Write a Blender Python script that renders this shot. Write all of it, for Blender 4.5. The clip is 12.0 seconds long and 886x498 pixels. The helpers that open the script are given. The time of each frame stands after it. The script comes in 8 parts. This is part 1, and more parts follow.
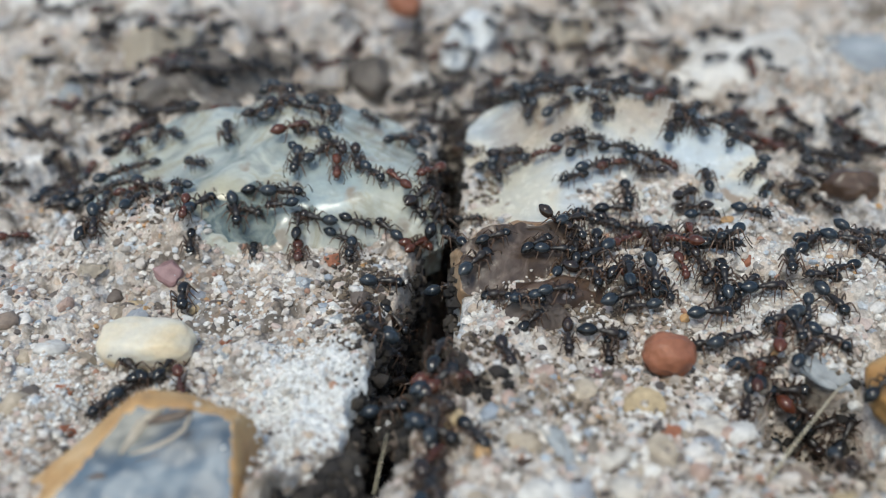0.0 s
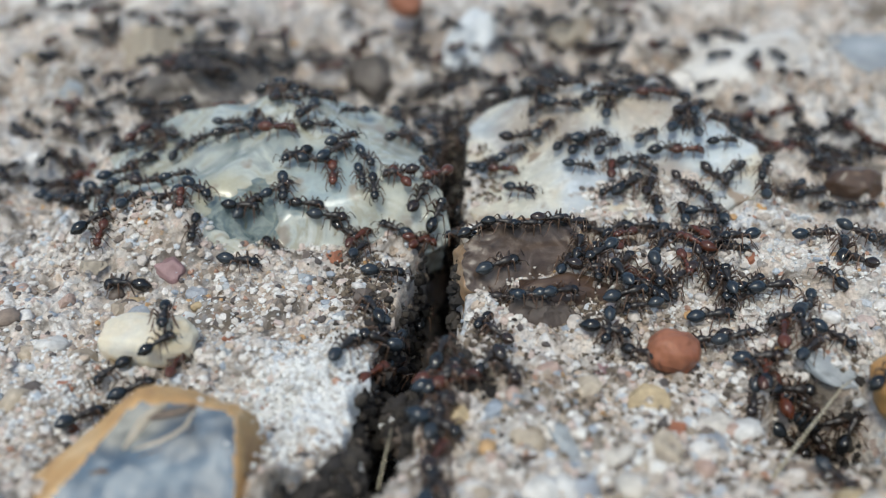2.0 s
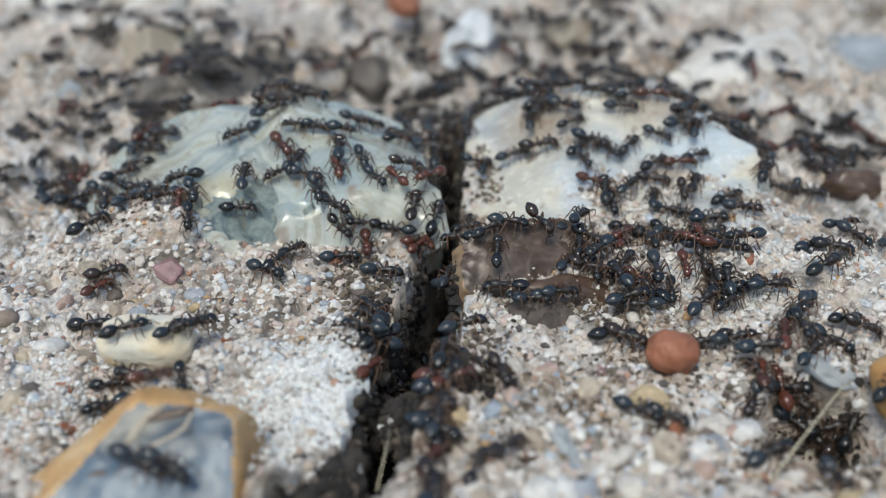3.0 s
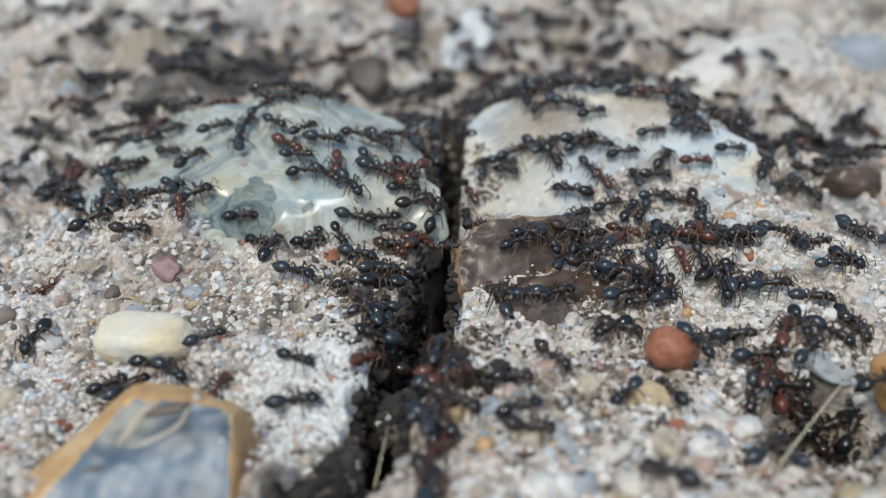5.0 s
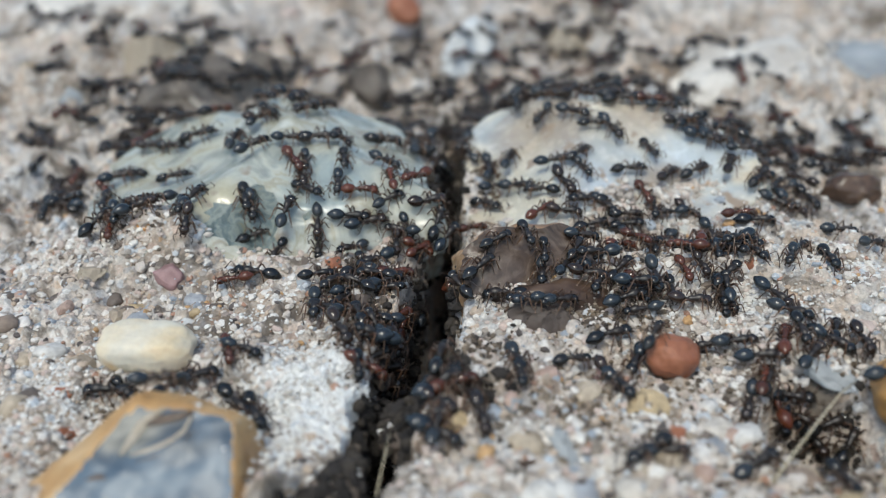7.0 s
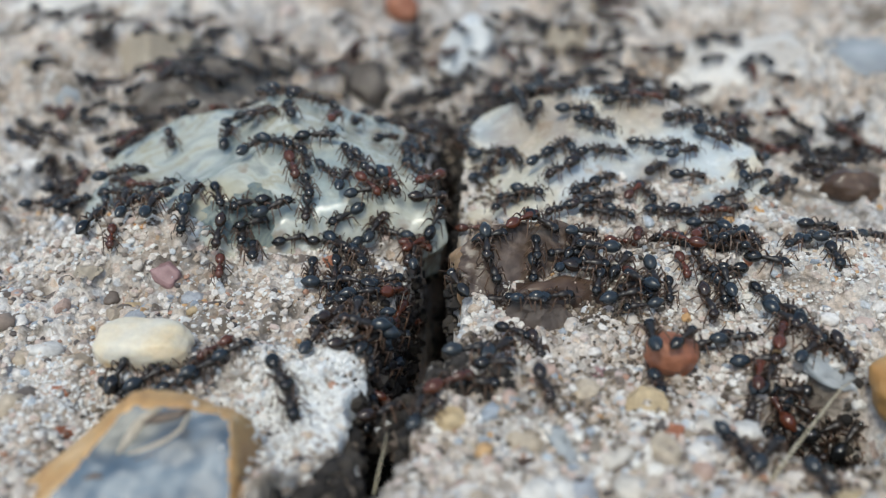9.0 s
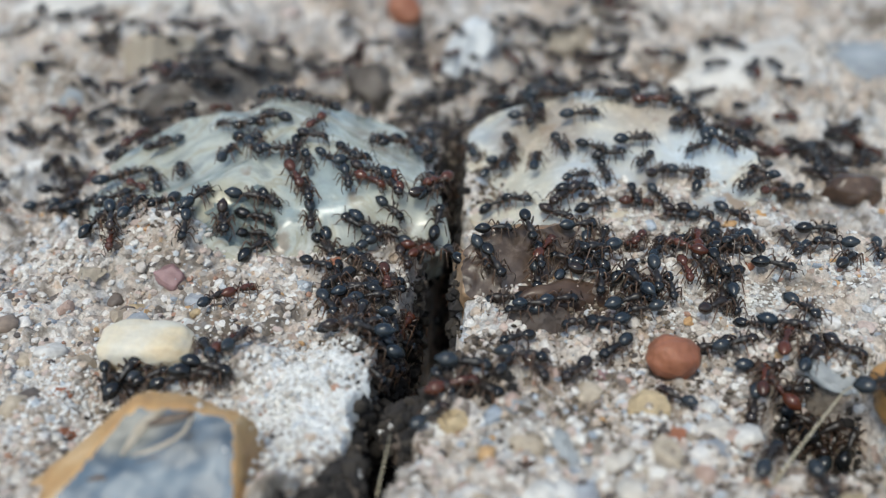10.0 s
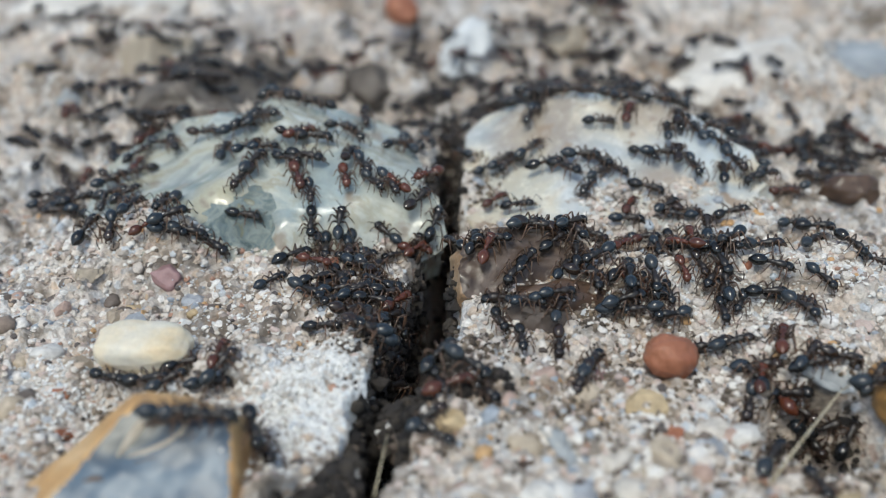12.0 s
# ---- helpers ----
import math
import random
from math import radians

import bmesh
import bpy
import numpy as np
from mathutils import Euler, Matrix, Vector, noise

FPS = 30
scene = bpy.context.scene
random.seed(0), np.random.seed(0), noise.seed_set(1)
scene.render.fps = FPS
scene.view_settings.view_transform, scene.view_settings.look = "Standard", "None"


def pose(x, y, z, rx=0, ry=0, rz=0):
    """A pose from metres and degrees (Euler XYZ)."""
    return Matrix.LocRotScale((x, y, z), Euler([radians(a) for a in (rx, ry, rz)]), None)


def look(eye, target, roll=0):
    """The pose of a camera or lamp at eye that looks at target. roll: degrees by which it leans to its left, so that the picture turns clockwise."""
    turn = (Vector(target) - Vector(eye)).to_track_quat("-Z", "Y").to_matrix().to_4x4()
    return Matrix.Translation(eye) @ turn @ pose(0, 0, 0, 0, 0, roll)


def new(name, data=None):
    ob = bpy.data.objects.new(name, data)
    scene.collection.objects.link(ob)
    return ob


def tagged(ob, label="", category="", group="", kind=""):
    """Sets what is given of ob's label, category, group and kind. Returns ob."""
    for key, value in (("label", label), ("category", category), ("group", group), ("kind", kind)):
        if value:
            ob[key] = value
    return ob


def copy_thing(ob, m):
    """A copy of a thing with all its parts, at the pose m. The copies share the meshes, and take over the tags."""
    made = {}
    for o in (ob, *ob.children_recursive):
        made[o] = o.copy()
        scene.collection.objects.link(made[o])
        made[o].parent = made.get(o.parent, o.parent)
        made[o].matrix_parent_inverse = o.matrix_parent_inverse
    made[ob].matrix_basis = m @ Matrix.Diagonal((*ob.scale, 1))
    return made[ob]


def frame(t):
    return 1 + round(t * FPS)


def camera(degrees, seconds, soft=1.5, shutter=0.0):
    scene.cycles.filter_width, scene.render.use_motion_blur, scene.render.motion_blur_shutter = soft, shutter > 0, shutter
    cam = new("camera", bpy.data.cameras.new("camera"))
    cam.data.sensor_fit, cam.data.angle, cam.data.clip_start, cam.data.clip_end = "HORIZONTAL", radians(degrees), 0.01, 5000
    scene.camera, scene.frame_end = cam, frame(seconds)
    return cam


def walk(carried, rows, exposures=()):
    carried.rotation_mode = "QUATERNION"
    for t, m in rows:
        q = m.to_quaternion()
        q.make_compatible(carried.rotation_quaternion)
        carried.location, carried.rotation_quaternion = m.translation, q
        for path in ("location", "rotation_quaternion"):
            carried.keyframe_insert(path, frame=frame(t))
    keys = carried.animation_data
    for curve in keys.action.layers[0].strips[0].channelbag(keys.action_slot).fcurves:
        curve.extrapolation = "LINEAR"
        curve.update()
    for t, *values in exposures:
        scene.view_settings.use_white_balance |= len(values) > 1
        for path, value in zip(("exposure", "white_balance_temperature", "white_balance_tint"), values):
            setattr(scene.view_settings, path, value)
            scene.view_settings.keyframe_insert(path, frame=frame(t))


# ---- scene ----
import itertools

from mathutils.bvhtree import BVHTree

MM = 0.001
cam = camera(50, 12.0, 1.2)
walk(cam, [
    (0.0, look((0.00024, -0.05745, 0.03090), (0.00011, -0.00026, 0.00000), -0.064)),
    (0.5, look((0.00015, -0.05722, 0.03078), (0.00018, -0.00004, -0.00014), 0.054)),
    (1.0, look((-0.00003, -0.05737, 0.03083), (0.00005, -0.00017, -0.00005), 0.137)),
    (1.5, look((0.00006, -0.05738, 0.03063), (0.00014, -0.00018, -0.00025), 0.066)),
    (2.0, look((-0.00007, -0.05744, 0.03052), (-0.00007, -0.00019, -0.00025), 0.090)),
    (2.5, look((-0.00006, -0.05747, 0.03044), (-0.00007, -0.00018, -0.00027), 0.068)),
    (3.0, look((-0.00010, -0.05736, 0.03049), (0.00001, -0.00008, -0.00024), 0.119)),
    (5.0, look((0.00005, -0.05740, 0.02997), (0.00009, 0.00003, -0.00048), 0.006)),
    (5.5, look((0.00007, -0.05755, 0.03014), (0.00005, -0.00002, -0.00013), -0.027)),
    (6.0, look((-0.00012, -0.05740, 0.03008), (-0.00010, 0.00011, -0.00021), 0.058)),
    (6.5, look((-0.00011, -0.05735, 0.03009), (-0.00014, 0.00018, -0.00017), 0.024)),
    (7.0, look((0.00007, -0.05752, 0.03025), (0.00001, 0.00007, 0.00009), -0.079)),
    (9.0, look((0.00012, -0.05739, 0.03016), (0.00015, 0.00013, -0.00012), -0.131)),
    (9.5, look((0.00016, -0.05762, 0.03047), (0.00016, -0.00010, 0.00019), -0.039)),
    (10.0, look((0.00001, -0.05749, 0.03029), (-0.00003, 0.00008, 0.00013), 0.012)),
    (10.5, look((0.00008, -0.05744, 0.03034), (0.00003, 0.00013, 0.00016), -0.003)),
    (11.0, look((0.00015, -0.05745, 0.03039), (0.00009, 0.00013, 0.00023), -0.101)),
    (11.5, look((0.00024, -0.05747, 0.03040), (0.00012, 0.00013, 0.00029), -0.078)),
    (12.0, look((0.00010, -0.05746, 0.03021), (0.00015, 0.00014, 0.00009), -0.098)),
], [(0.0, 0.11, 6580, 2), (12.0, 0.11, 6580, 2)])
# a phone's lens close to its subject: shallow depth of field
cam.data.dof.use_dof = True
cam.data.dof.focus_distance = 0.0592
cam.data.dof.aperture_fstop = 30.0

# ---- light: bright overcast sky ----
SUN_UP, SUN_ROUND = radians(58), radians(200)
world = bpy.data.worlds.new("sky")
scene.world = world
world.use_nodes = True
wn, wl = world.node_tree.nodes, world.node_tree.links
sky = wn.new("ShaderNodeTexSky")
sky.sky_type, sky.sun_disc = "NISHITA", False
sky.sun_elevation, sky.sun_rotation = SUN_UP, SUN_ROUND
sky.air_density, sky.dust_density, sky.ozone_density = 1.0, 1.8, 1.1
wl.new(sky.outputs[0], wn["Background"].inputs[0])
wn["Background"].inputs[1].default_value = 0.17
sun = new("sun", bpy.data.lights.new("sun", "SUN"))
sun.data.energy, sun.data.angle, sun.data.color = 1.6, radians(13), (1.0, 0.95, 0.88)
sun.matrix_world = look((0, 0, 0), (-math.sin(SUN_ROUND) * math.cos(SUN_UP), -math.cos(SUN_ROUND) * math.cos(SUN_UP), -math.sin(SUN_UP)))


# ---- materials ----
def node_mat(name):
    m = bpy.data.materials.new(name)
    m.use_nodes = True
    return m, m.node_tree.nodes, m.node_tree.links, m.node_tree.nodes["Principled BSDF"]


def ramp_node(nodes, stops, mode="LINEAR"):
    r = nodes.new("ShaderNodeValToRGB")
    r.color_ramp.interpolation = mode
    e = r.color_ramp.elements
    while len(e) < len(stops):
        e.new(0.5)
    for k, (p, c) in zip(e, stops):
        k.position, k.color = p, (*c, 1)
    return r


def noise_node(nodes, links, vec, scale, detail=6, rough=0.6, distort=0.0):
    n = nodes.new("ShaderNodeTexNoise")
    n.inputs["Scale"].default_value = scale
    n.inputs["Detail"].default_value = detail
    n.inputs["Roughness"].default_value = rough
    n.inputs["Distortion"].default_value = distort
    links.new(vec, n.inputs["Vector"])
    return n


def mix_node(nodes, links, a, b, fac, blend="MIX"):
    m = nodes.new("ShaderNodeMix")
    m.data_type, m.blend_type, m.clamp_factor = "RGBA", blend, True
    for s, v in ((m.inputs[6], a), (m.inputs[7], b), (m.inputs[0], fac)):
        if isinstance(v, (int, float)):
            s.default_value = v
        elif isinstance(v, tuple):
            s.default_value = (*v, 1)
        else:
            links.new(v, s)
    return m.outputs[2]


def bump_node(nodes, links, height, strength, distance, base=None):
    b = nodes.new("ShaderNodeBump")
    b.inputs["Strength"].default_value = strength
    b.inputs["Distance"].default_value = distance
    links.new(height, b.inputs["Height"])
    if base:
        links.new(base, b.inputs["Normal"])
    return b.outputs[0]


def coords(nodes, links, shift=True):
    """Object coordinates, moved on by a random amount for each object."""
    t = nodes.new("ShaderNodeTexCoord")
    if not shift:
        return t.outputs["Object"]
    info = nodes.new("ShaderNodeObjectInfo")
    a = nodes.new("ShaderNodeVectorMath")
    a.operation = "ADD"
    links.new(t.outputs["Object"], a.inputs[0])
    links.new(info.outputs["Random"], a.inputs[1])
    return a.outputs[0]


def stone_mat(name, stops, big=200, fine=3000, rough=0.6, bump=0.3, bump_mm=0.15, grain=0.35, sss=0.0, distort=0.5, speck=None, zones=()):
    """Worn stone; zones: (place and reach in millimetres, colour) of its own differently coloured parts."""
    m, n, l, p = node_mat(name)
    v = coords(n, l)
    a = noise_node(n, l, v, big, 5, 0.55, distort)
    r = ramp_node(n, stops)
    l.new(a.outputs[0], r.inputs[0])
    f = noise_node(n, l, v, fine, 8, 0.7)
    fr = ramp_node(n, [(0.3, (0.45, 0.43, 0.41)), (0.7, (1.25, 1.22, 1.18))])
    l.new(f.outputs[0], fr.inputs[0])
    tone = r.outputs[0]
    for place, reach, colour in zones:
        away = n.new("ShaderNodeVectorMath")
        away.operation, away.inputs[1].default_value = "DISTANCE", [k * MM for k in place]
        l.new(coords(n, l, False), away.inputs[0])
        rag = n.new("ShaderNodeMath")
        rag.operation, rag.inputs[1].default_value = "MULTIPLY_ADD", reach * 1.8 * MM
        l.new(a.outputs[0], rag.inputs[0])
        l.new(away.outputs["Value"], rag.inputs[2])
        near = n.new("ShaderNodeMapRange")
        near.interpolation_type = "SMOOTHSTEP"
        near.inputs["From Min"].default_value, near.inputs["From Max"].default_value = reach * 2.1 * MM, reach * 1.3 * MM
        near.inputs["To Max"].default_value = 0.75
        l.new(rag.outputs[0], near.inputs["Value"])
        tone = mix_node(n, l, tone, colour, near.outputs[0])
    c = mix_node(n, l, tone, fr.outputs[0], grain, "MULTIPLY")
    if speck:
        vo = noise_node(n, l, v, fine * 0.45, 3, 0.5)
        sr = ramp_node(n, [(0.60, (0, 0, 0)), (0.68, (1, 1, 1))])
        l.new(vo.outputs[0], sr.inputs[0])
        c = mix_node(n, l, c, speck, sr.outputs[0])
    l.new(c, p.inputs["Base Color"])
    rr = n.new("ShaderNodeMapRange")
    rr.inputs["To Min"].default_value, rr.inputs["To Max"].default_value = rough - 0.12, rough + 0.15
    l.new(f.outputs[0], rr.inputs["Value"])
    l.new(rr.outputs[0], p.inputs["Roughness"])
    l.new(bump_node(n, l, f.outputs[0], bump, bump_mm * MM), p.inputs["Normal"])
    if sss:
        p.inputs["Subsurface Weight"].default_value = sss
        p.inputs["Subsurface Radius"].default_value = (1.0, 0.8, 0.6)
        p.inputs["Subsurface Scale"].default_value = 0.8 * MM
    return m


GRAIN_STOPS = [(0.0, (0.66, 0.61, 0.55)), (0.12, (0.54, 0.44, 0.35)), (0.24, (0.78, 0.76, 0.73)), (0.36, (0.33, 0.28, 0.25)), (0.44, (0.58, 0.47, 0.42)), (0.52, (0.34, 0.38, 0.43)),
               (0.60, (0.72, 0.69, 0.65)), (0.76, (0.42, 0.25, 0.18)), (0.80, (0.62, 0.56, 0.50)), (0.88, (0.11, 0.095, 0.09)), (0.945, (0.56, 0.35, 0.17)), (0.965, (0.50, 0.55, 0.60))]


def concrete_mat():
    """Old exposed-aggregate concrete: pale cement paste full of many-coloured sand, grimy in patches, with a white lime bloom."""
    m, n, l, p = node_mat("weathered_concrete")
    v = coords(n, l, False)
    big = noise_node(n, l, v, 90, 5, 0.6, 0.6)
    base = ramp_node(n, [(0.34, (0.27, 0.225, 0.185)), (0.43, (0.52, 0.465, 0.41)), (0.51, (0.66, 0.615, 0.57)), (0.60, (0.80, 0.78, 0.75)), (0.70, (0.62, 0.65, 0.69))])
    l.new(big.outputs[0], base.inputs[0])
    vor = n.new("ShaderNodeTexVoronoi")
    vor.inputs["Scale"].default_value = 2100
    l.new(v, vor.inputs["Vector"])
    sep = n.new("ShaderNodeSeparateColor")
    l.new(vor.outputs["Color"], sep.inputs[0])
    sand = ramp_node(n, GRAIN_STOPS, "CONSTANT")
    l.new(sep.outputs[0], sand.inputs[0])
    pick = n.new("ShaderNodeMath")
    pick.operation, pick.inputs[1].default_value = "MULTIPLY", 0.62
    l.new(sep.outputs[1], pick.inputs[0])
    c = mix_node(n, l, base.outputs[0], sand.outputs[0], pick.outputs[0])
    fine = noise_node(n, l, v, 4200, 8, 0.72)
    fr = ramp_node(n, [(0.28, (0.35, 0.32, 0.29)), (0.5, (0.95, 0.93, 0.9)), (0.72, (1.35, 1.33, 1.3))])
    l.new(fine.outputs[0], fr.inputs[0])
    c = mix_node(n, l, c, fr.outputs[0], 0.7, "MULTIPLY")
    # pinkish and bluish stains in the paste
    stain = noise_node(n, l, v, 330, 4, 0.6, 0.5)
    st = ramp_node(n, [(0.36, (0.80, 0.90, 1.04)), (0.48, (1.0, 1.0, 1.0)), (0.56, (1.05, 0.97, 0.90)), (0.68, (1.05, 0.90, 0.78))])
    l.new(stain.outputs[0], st.inputs[0])
    c = mix_node(n, l, c, st.outputs[0], 0.5, "MULTIPLY")
    grime = noise_node(n, l, v, 260, 6, 0.65, 0.8)
    gr = ramp_node(n, [(0.49, (0, 0, 0)), (0.63, (0.9, 0.9, 0.9))])
    l.new(grime.outputs[0], gr.inputs[0])
    c = mix_node(n, l, c, (0.15, 0.125, 0.10), gr.outputs[0])
    # lime bloom: a ragged white patch on the slab's broken corner
    off = n.new("ShaderNodeVectorMath")
    off.operation = "DISTANCE"
    off.inputs[1].default_value = (-6.8 * MM, -16.6 * MM, 0.3 * MM)
    l.new(v, off.inputs[0])
    edge = noise_node(n, l, v, 700, 6, 0.7)
    reach = n.new("ShaderNodeMath")
    reach.operation, reach.inputs[1].default_value = "MULTIPLY_ADD", 10 * MM
    reach.inputs[2].default_value = -1.2 * MM
    l.new(edge.outputs[0], reach.inputs[0])
    ins = n.new("ShaderNodeMath")
    ins.operation = "SUBTRACT"
    l.new(reach.outputs[0], ins.inputs[0])
    l.new(off.outputs["Value"], ins.inputs[1])
    sharp = n.new("ShaderNodeMath")
    sharp.operation, sharp.inputs[1].default_value, sharp.use_clamp = "MULTIPLY", 1500, True
    l.new(ins.outputs[0], sharp.inputs[0])
    c = mix_node(n, l, c, (0.78, 0.80, 0.80), sharp.outputs[0])
    l.new(c, p.inputs["Base Color"])
    p.inputs["Roughness"].default_value = 0.88
    p.inputs["Specular IOR Level"].default_value = 0.3
    b = bump_node(n, l, fine.outputs[0], 0.7, 0.25 * MM)
    b = bump_node(n, l, vor.outputs["Distance"], 0.6, 0.2 * MM, b)
    l.new(b, p.inputs["Normal"])
    return m


def grit_mat(name, stops, rough=0.7):
    m, n, l, p = node_mat(name)
    g = n.new("ShaderNodeNewGeometry")
    r = ramp_node(n, stops, "CONSTANT")
    l.new(g.outputs["Random Per Island"], r.inputs[0])
    v = coords(n, l, False)
    f = noise_node(n, l, v, 6000, 5, 0.7)
    fr = ramp_node(n, [(0.3, (0.5, 0.48, 0.46)), (0.7, (1.25, 1.23, 1.2))])
    l.new(f.outputs[0], fr.inputs[0])
    l.new(mix_node(n, l, r.outputs[0], fr.outputs[0], 0.6, "MULTIPLY"), p.inputs["Base Color"])
    p.inputs["Roughness"].default_value = rough
    l.new(bump_node(n, l, f.outputs[0], 0.5, 0.08 * MM), p.inputs["Normal"])
    return m


def pebble_mat(name, stops):
    m, n, l, p = node_mat(name)
    info = n.new("ShaderNodeObjectInfo")
    r = ramp_node(n, stops, "CONSTANT")
    l.new(info.outputs["Random"], r.inputs[0])
    v = coords(n, l)
    f = noise_node(n, l, v, 1800, 8, 0.65)
    fr = ramp_node(n, [(0.3, (0.5, 0.48, 0.46)), (0.7, (1.2, 1.2, 1.2))])
    l.new(f.outputs[0], fr.inputs[0])
    l.new(mix_node(n, l, r.outputs[0], fr.outputs[0], 0.7, "MULTIPLY"), p.inputs["Base Color"])
    p.inputs["Roughness"].default_value = 0.55
    l.new(bump_node(n, l, f.outputs[0], 0.4, 0.12 * MM), p.inputs["Normal"])
    return m


def ant_mat(name, colour, rough, bump=0.15):
    m, n, l, p = node_mat(name)
    v = coords(n, l)
    f = noise_node(n, l, v, 9000, 4, 0.6)
    info = n.new("ShaderNodeObjectInfo")
    tint = mix_node(n, l, colour, tuple(min(1, c * k) for c, k in zip(colour, (1.7, 1.4, 1.2))), info.outputs["Random"])
    p.inputs["Specular IOR Level"].default_value = 0.6
    l.new(tint, p.inputs["Base Color"])
    rr = n.new("ShaderNodeMapRange")
    rr.inputs["To Min"].default_value, rr.inputs["To Max"].default_value = rough - 0.07, rough + 0.12
    l.new(f.outputs[0], rr.inputs["Value"])
    l.new(rr.outputs[0], p.inputs["Roughness"])
    l.new(bump_node(n, l, f.outputs[0], bump, 0.03 * MM), p.inputs["Normal"])
    return m


CONCRETE = concrete_mat()
GRIT = grit_mat("sand_grit", GRAIN_STOPS)
CEMENT = grit_mat("cement_crumbs", [(0.0, (0.66, 0.61, 0.56)), (0.22, (0.52, 0.46, 0.40)), (0.40, (0.76, 0.74, 0.70)), (0.60, (0.40, 0.36, 0.32)), (0.72, (0.60, 0.51, 0.46)), (0.84, (0.54, 0.57, 0.60)), (0.94, (0.20, 0.165, 0.14))], 0.9)
LIME = grit_mat("lime_crumbs", [(0.0, (0.78, 0.79, 0.78)), (0.3, (0.62, 0.62, 0.61)), (0.5, (0.72, 0.73, 0.73)), (0.7, (0.82, 0.82, 0.80)), (0.86, (0.50, 0.47, 0.43)), (0.96, (0.30, 0.27, 0.24))], 0.9)
# near-black soil colour that also stands in for shade in crack and pit
SOIL_SHADE = grit_mat("soil_and_crack_shade", [(0.0, (0.035, 0.03, 0.027)), (0.4, (0.014, 0.012, 0.011)), (0.7, (0.05, 0.042, 0.034)), (0.95, (0.13, 0.105, 0.085))], 0.9)
DIRT = grit_mat("brown_dirt", [(0.0, (0.15, 0.12, 0.09)), (0.3, (0.09, 0.072, 0.058)), (0.55, (0.22, 0.175, 0.13)), (0.8, (0.055, 0.046, 0.04)), (0.92, (0.34, 0.28, 0.22))], 0.95)
PEBBLE = pebble_mat("mixed_pebble", GRAIN_STOPS + [(0.99, (0.33, 0.38, 0.44))])
WARM_PEBBLE = pebble_mat("warm_aggregate", [(0.0, (0.50, 0.42, 0.32)), (0.18, (0.40, 0.33, 0.25)), (0.34, (0.62, 0.57, 0.50)), (0.46, (0.30, 0.23, 0.18)), (0.56, (0.46, 0.33, 0.27)),
                                             (0.68, (0.36, 0.38, 0.41)), (0.76, (0.52, 0.40, 0.24)), (0.86, (0.15, 0.12, 0.10)), (0.93, (0.68, 0.66, 0.62))])
MILKY = stone_mat("milky_flint", [(0.30, (0.20, 0.24, 0.24)), (0.42, (0.34, 0.37, 0.345)), (0.50, (0.47, 0.49, 0.445)), (0.57, (0.38, 0.37, 0.29)), (0.66, (0.58, 0.60, 0.56)), (0.78, (0.37, 0.41, 0.43))],
                  190, 900, 0.20, 0.14, 0.2, 0.32, 0.2, 1.6, (0.30, 0.26, 0.21),
                  zones=[((11, -5, 3), 4.5, (0.50, 0.515, 0.45)), ((-3, -6, 3.5), 2.2, (0.47, 0.44, 0.32)), ((4, -5, 4.5), 3.5, (0.34, 0.42, 0.44)), ((-9, -5, 3), 3.0, (0.50, 0.53, 0.44))])
MILKY_CREAM = stone_mat("cream_flint", [(0.30, (0.36, 0.41, 0.45)), (0.42, (0.53, 0.545, 0.53)), (0.54, (0.67, 0.64, 0.55)), (0.66, (0.55, 0.46, 0.34)), (0.78, (0.71, 0.70, 0.66))],
                        130, 1000, 0.24, 0.14, 0.2, 0.30, 0.25, 1.2, (0.34, 0.27, 0.21),
                        zones=[((-8, -5, 3), 4.5, (0.66, 0.62, 0.50)), ((6.5, -2, 4.5), 4.0, (0.54, 0.62, 0.68)), ((-2, -6, 3), 3.0, (0.50, 0.56, 0.62)), ((-5, 2.0, 5), 4.5, (0.38, 0.31, 0.24)), ((3, 2, 5), 3.5, (0.42, 0.35, 0.28)), ((4, -5.5, 3), 2.4, (0.40, 0.33, 0.27))])
MILKY_CORE = stone_mat("greenish_flint_hollow", [(0.3, (0.05, 0.075, 0.085)), (0.42, (0.13, 0.175, 0.18)), (0.50, (0.25, 0.29, 0.27)), (0.58, (0.16, 0.21, 0.22)), (0.64, (0.22, 0.22, 0.15)), (0.74, (0.40, 0.45, 0.44))],
                       330, 900, 0.16, 0.55, 0.45, 0.35, 0.15, 2.2)
CREAM = stone_mat("cream_quartz", [(0.3, (0.62, 0.46, 0.25)), (0.45, (0.70, 0.60, 0.43)), (0.6, (0.69, 0.64, 0.53)), (0.75, (0.62, 0.60, 0.54))], 300, 2500, 0.5, 0.15, 0.08, 0.25, 0.25,
                  zones=[((-1.6, -1.2, -0.3), 0.8, (0.60, 0.40, 0.16))])
CORTEX = stone_mat("orange_flint_rind", [(0.3, (0.38, 0.20, 0.08)), (0.5, (0.55, 0.33, 0.14)), (0.7, (0.68, 0.50, 0.30))], 260, 2200, 0.5, 0.3, 0.12, 0.4)
FLAKE_RIND = stone_mat("tan_flint_rind", [(0.3, (0.25, 0.15, 0.085)), (0.5, (0.38, 0.25, 0.15)), (0.7, (0.50, 0.37, 0.25))], 420, 1600, 0.36, 0.4, 0.2, 0.5, 0.1)
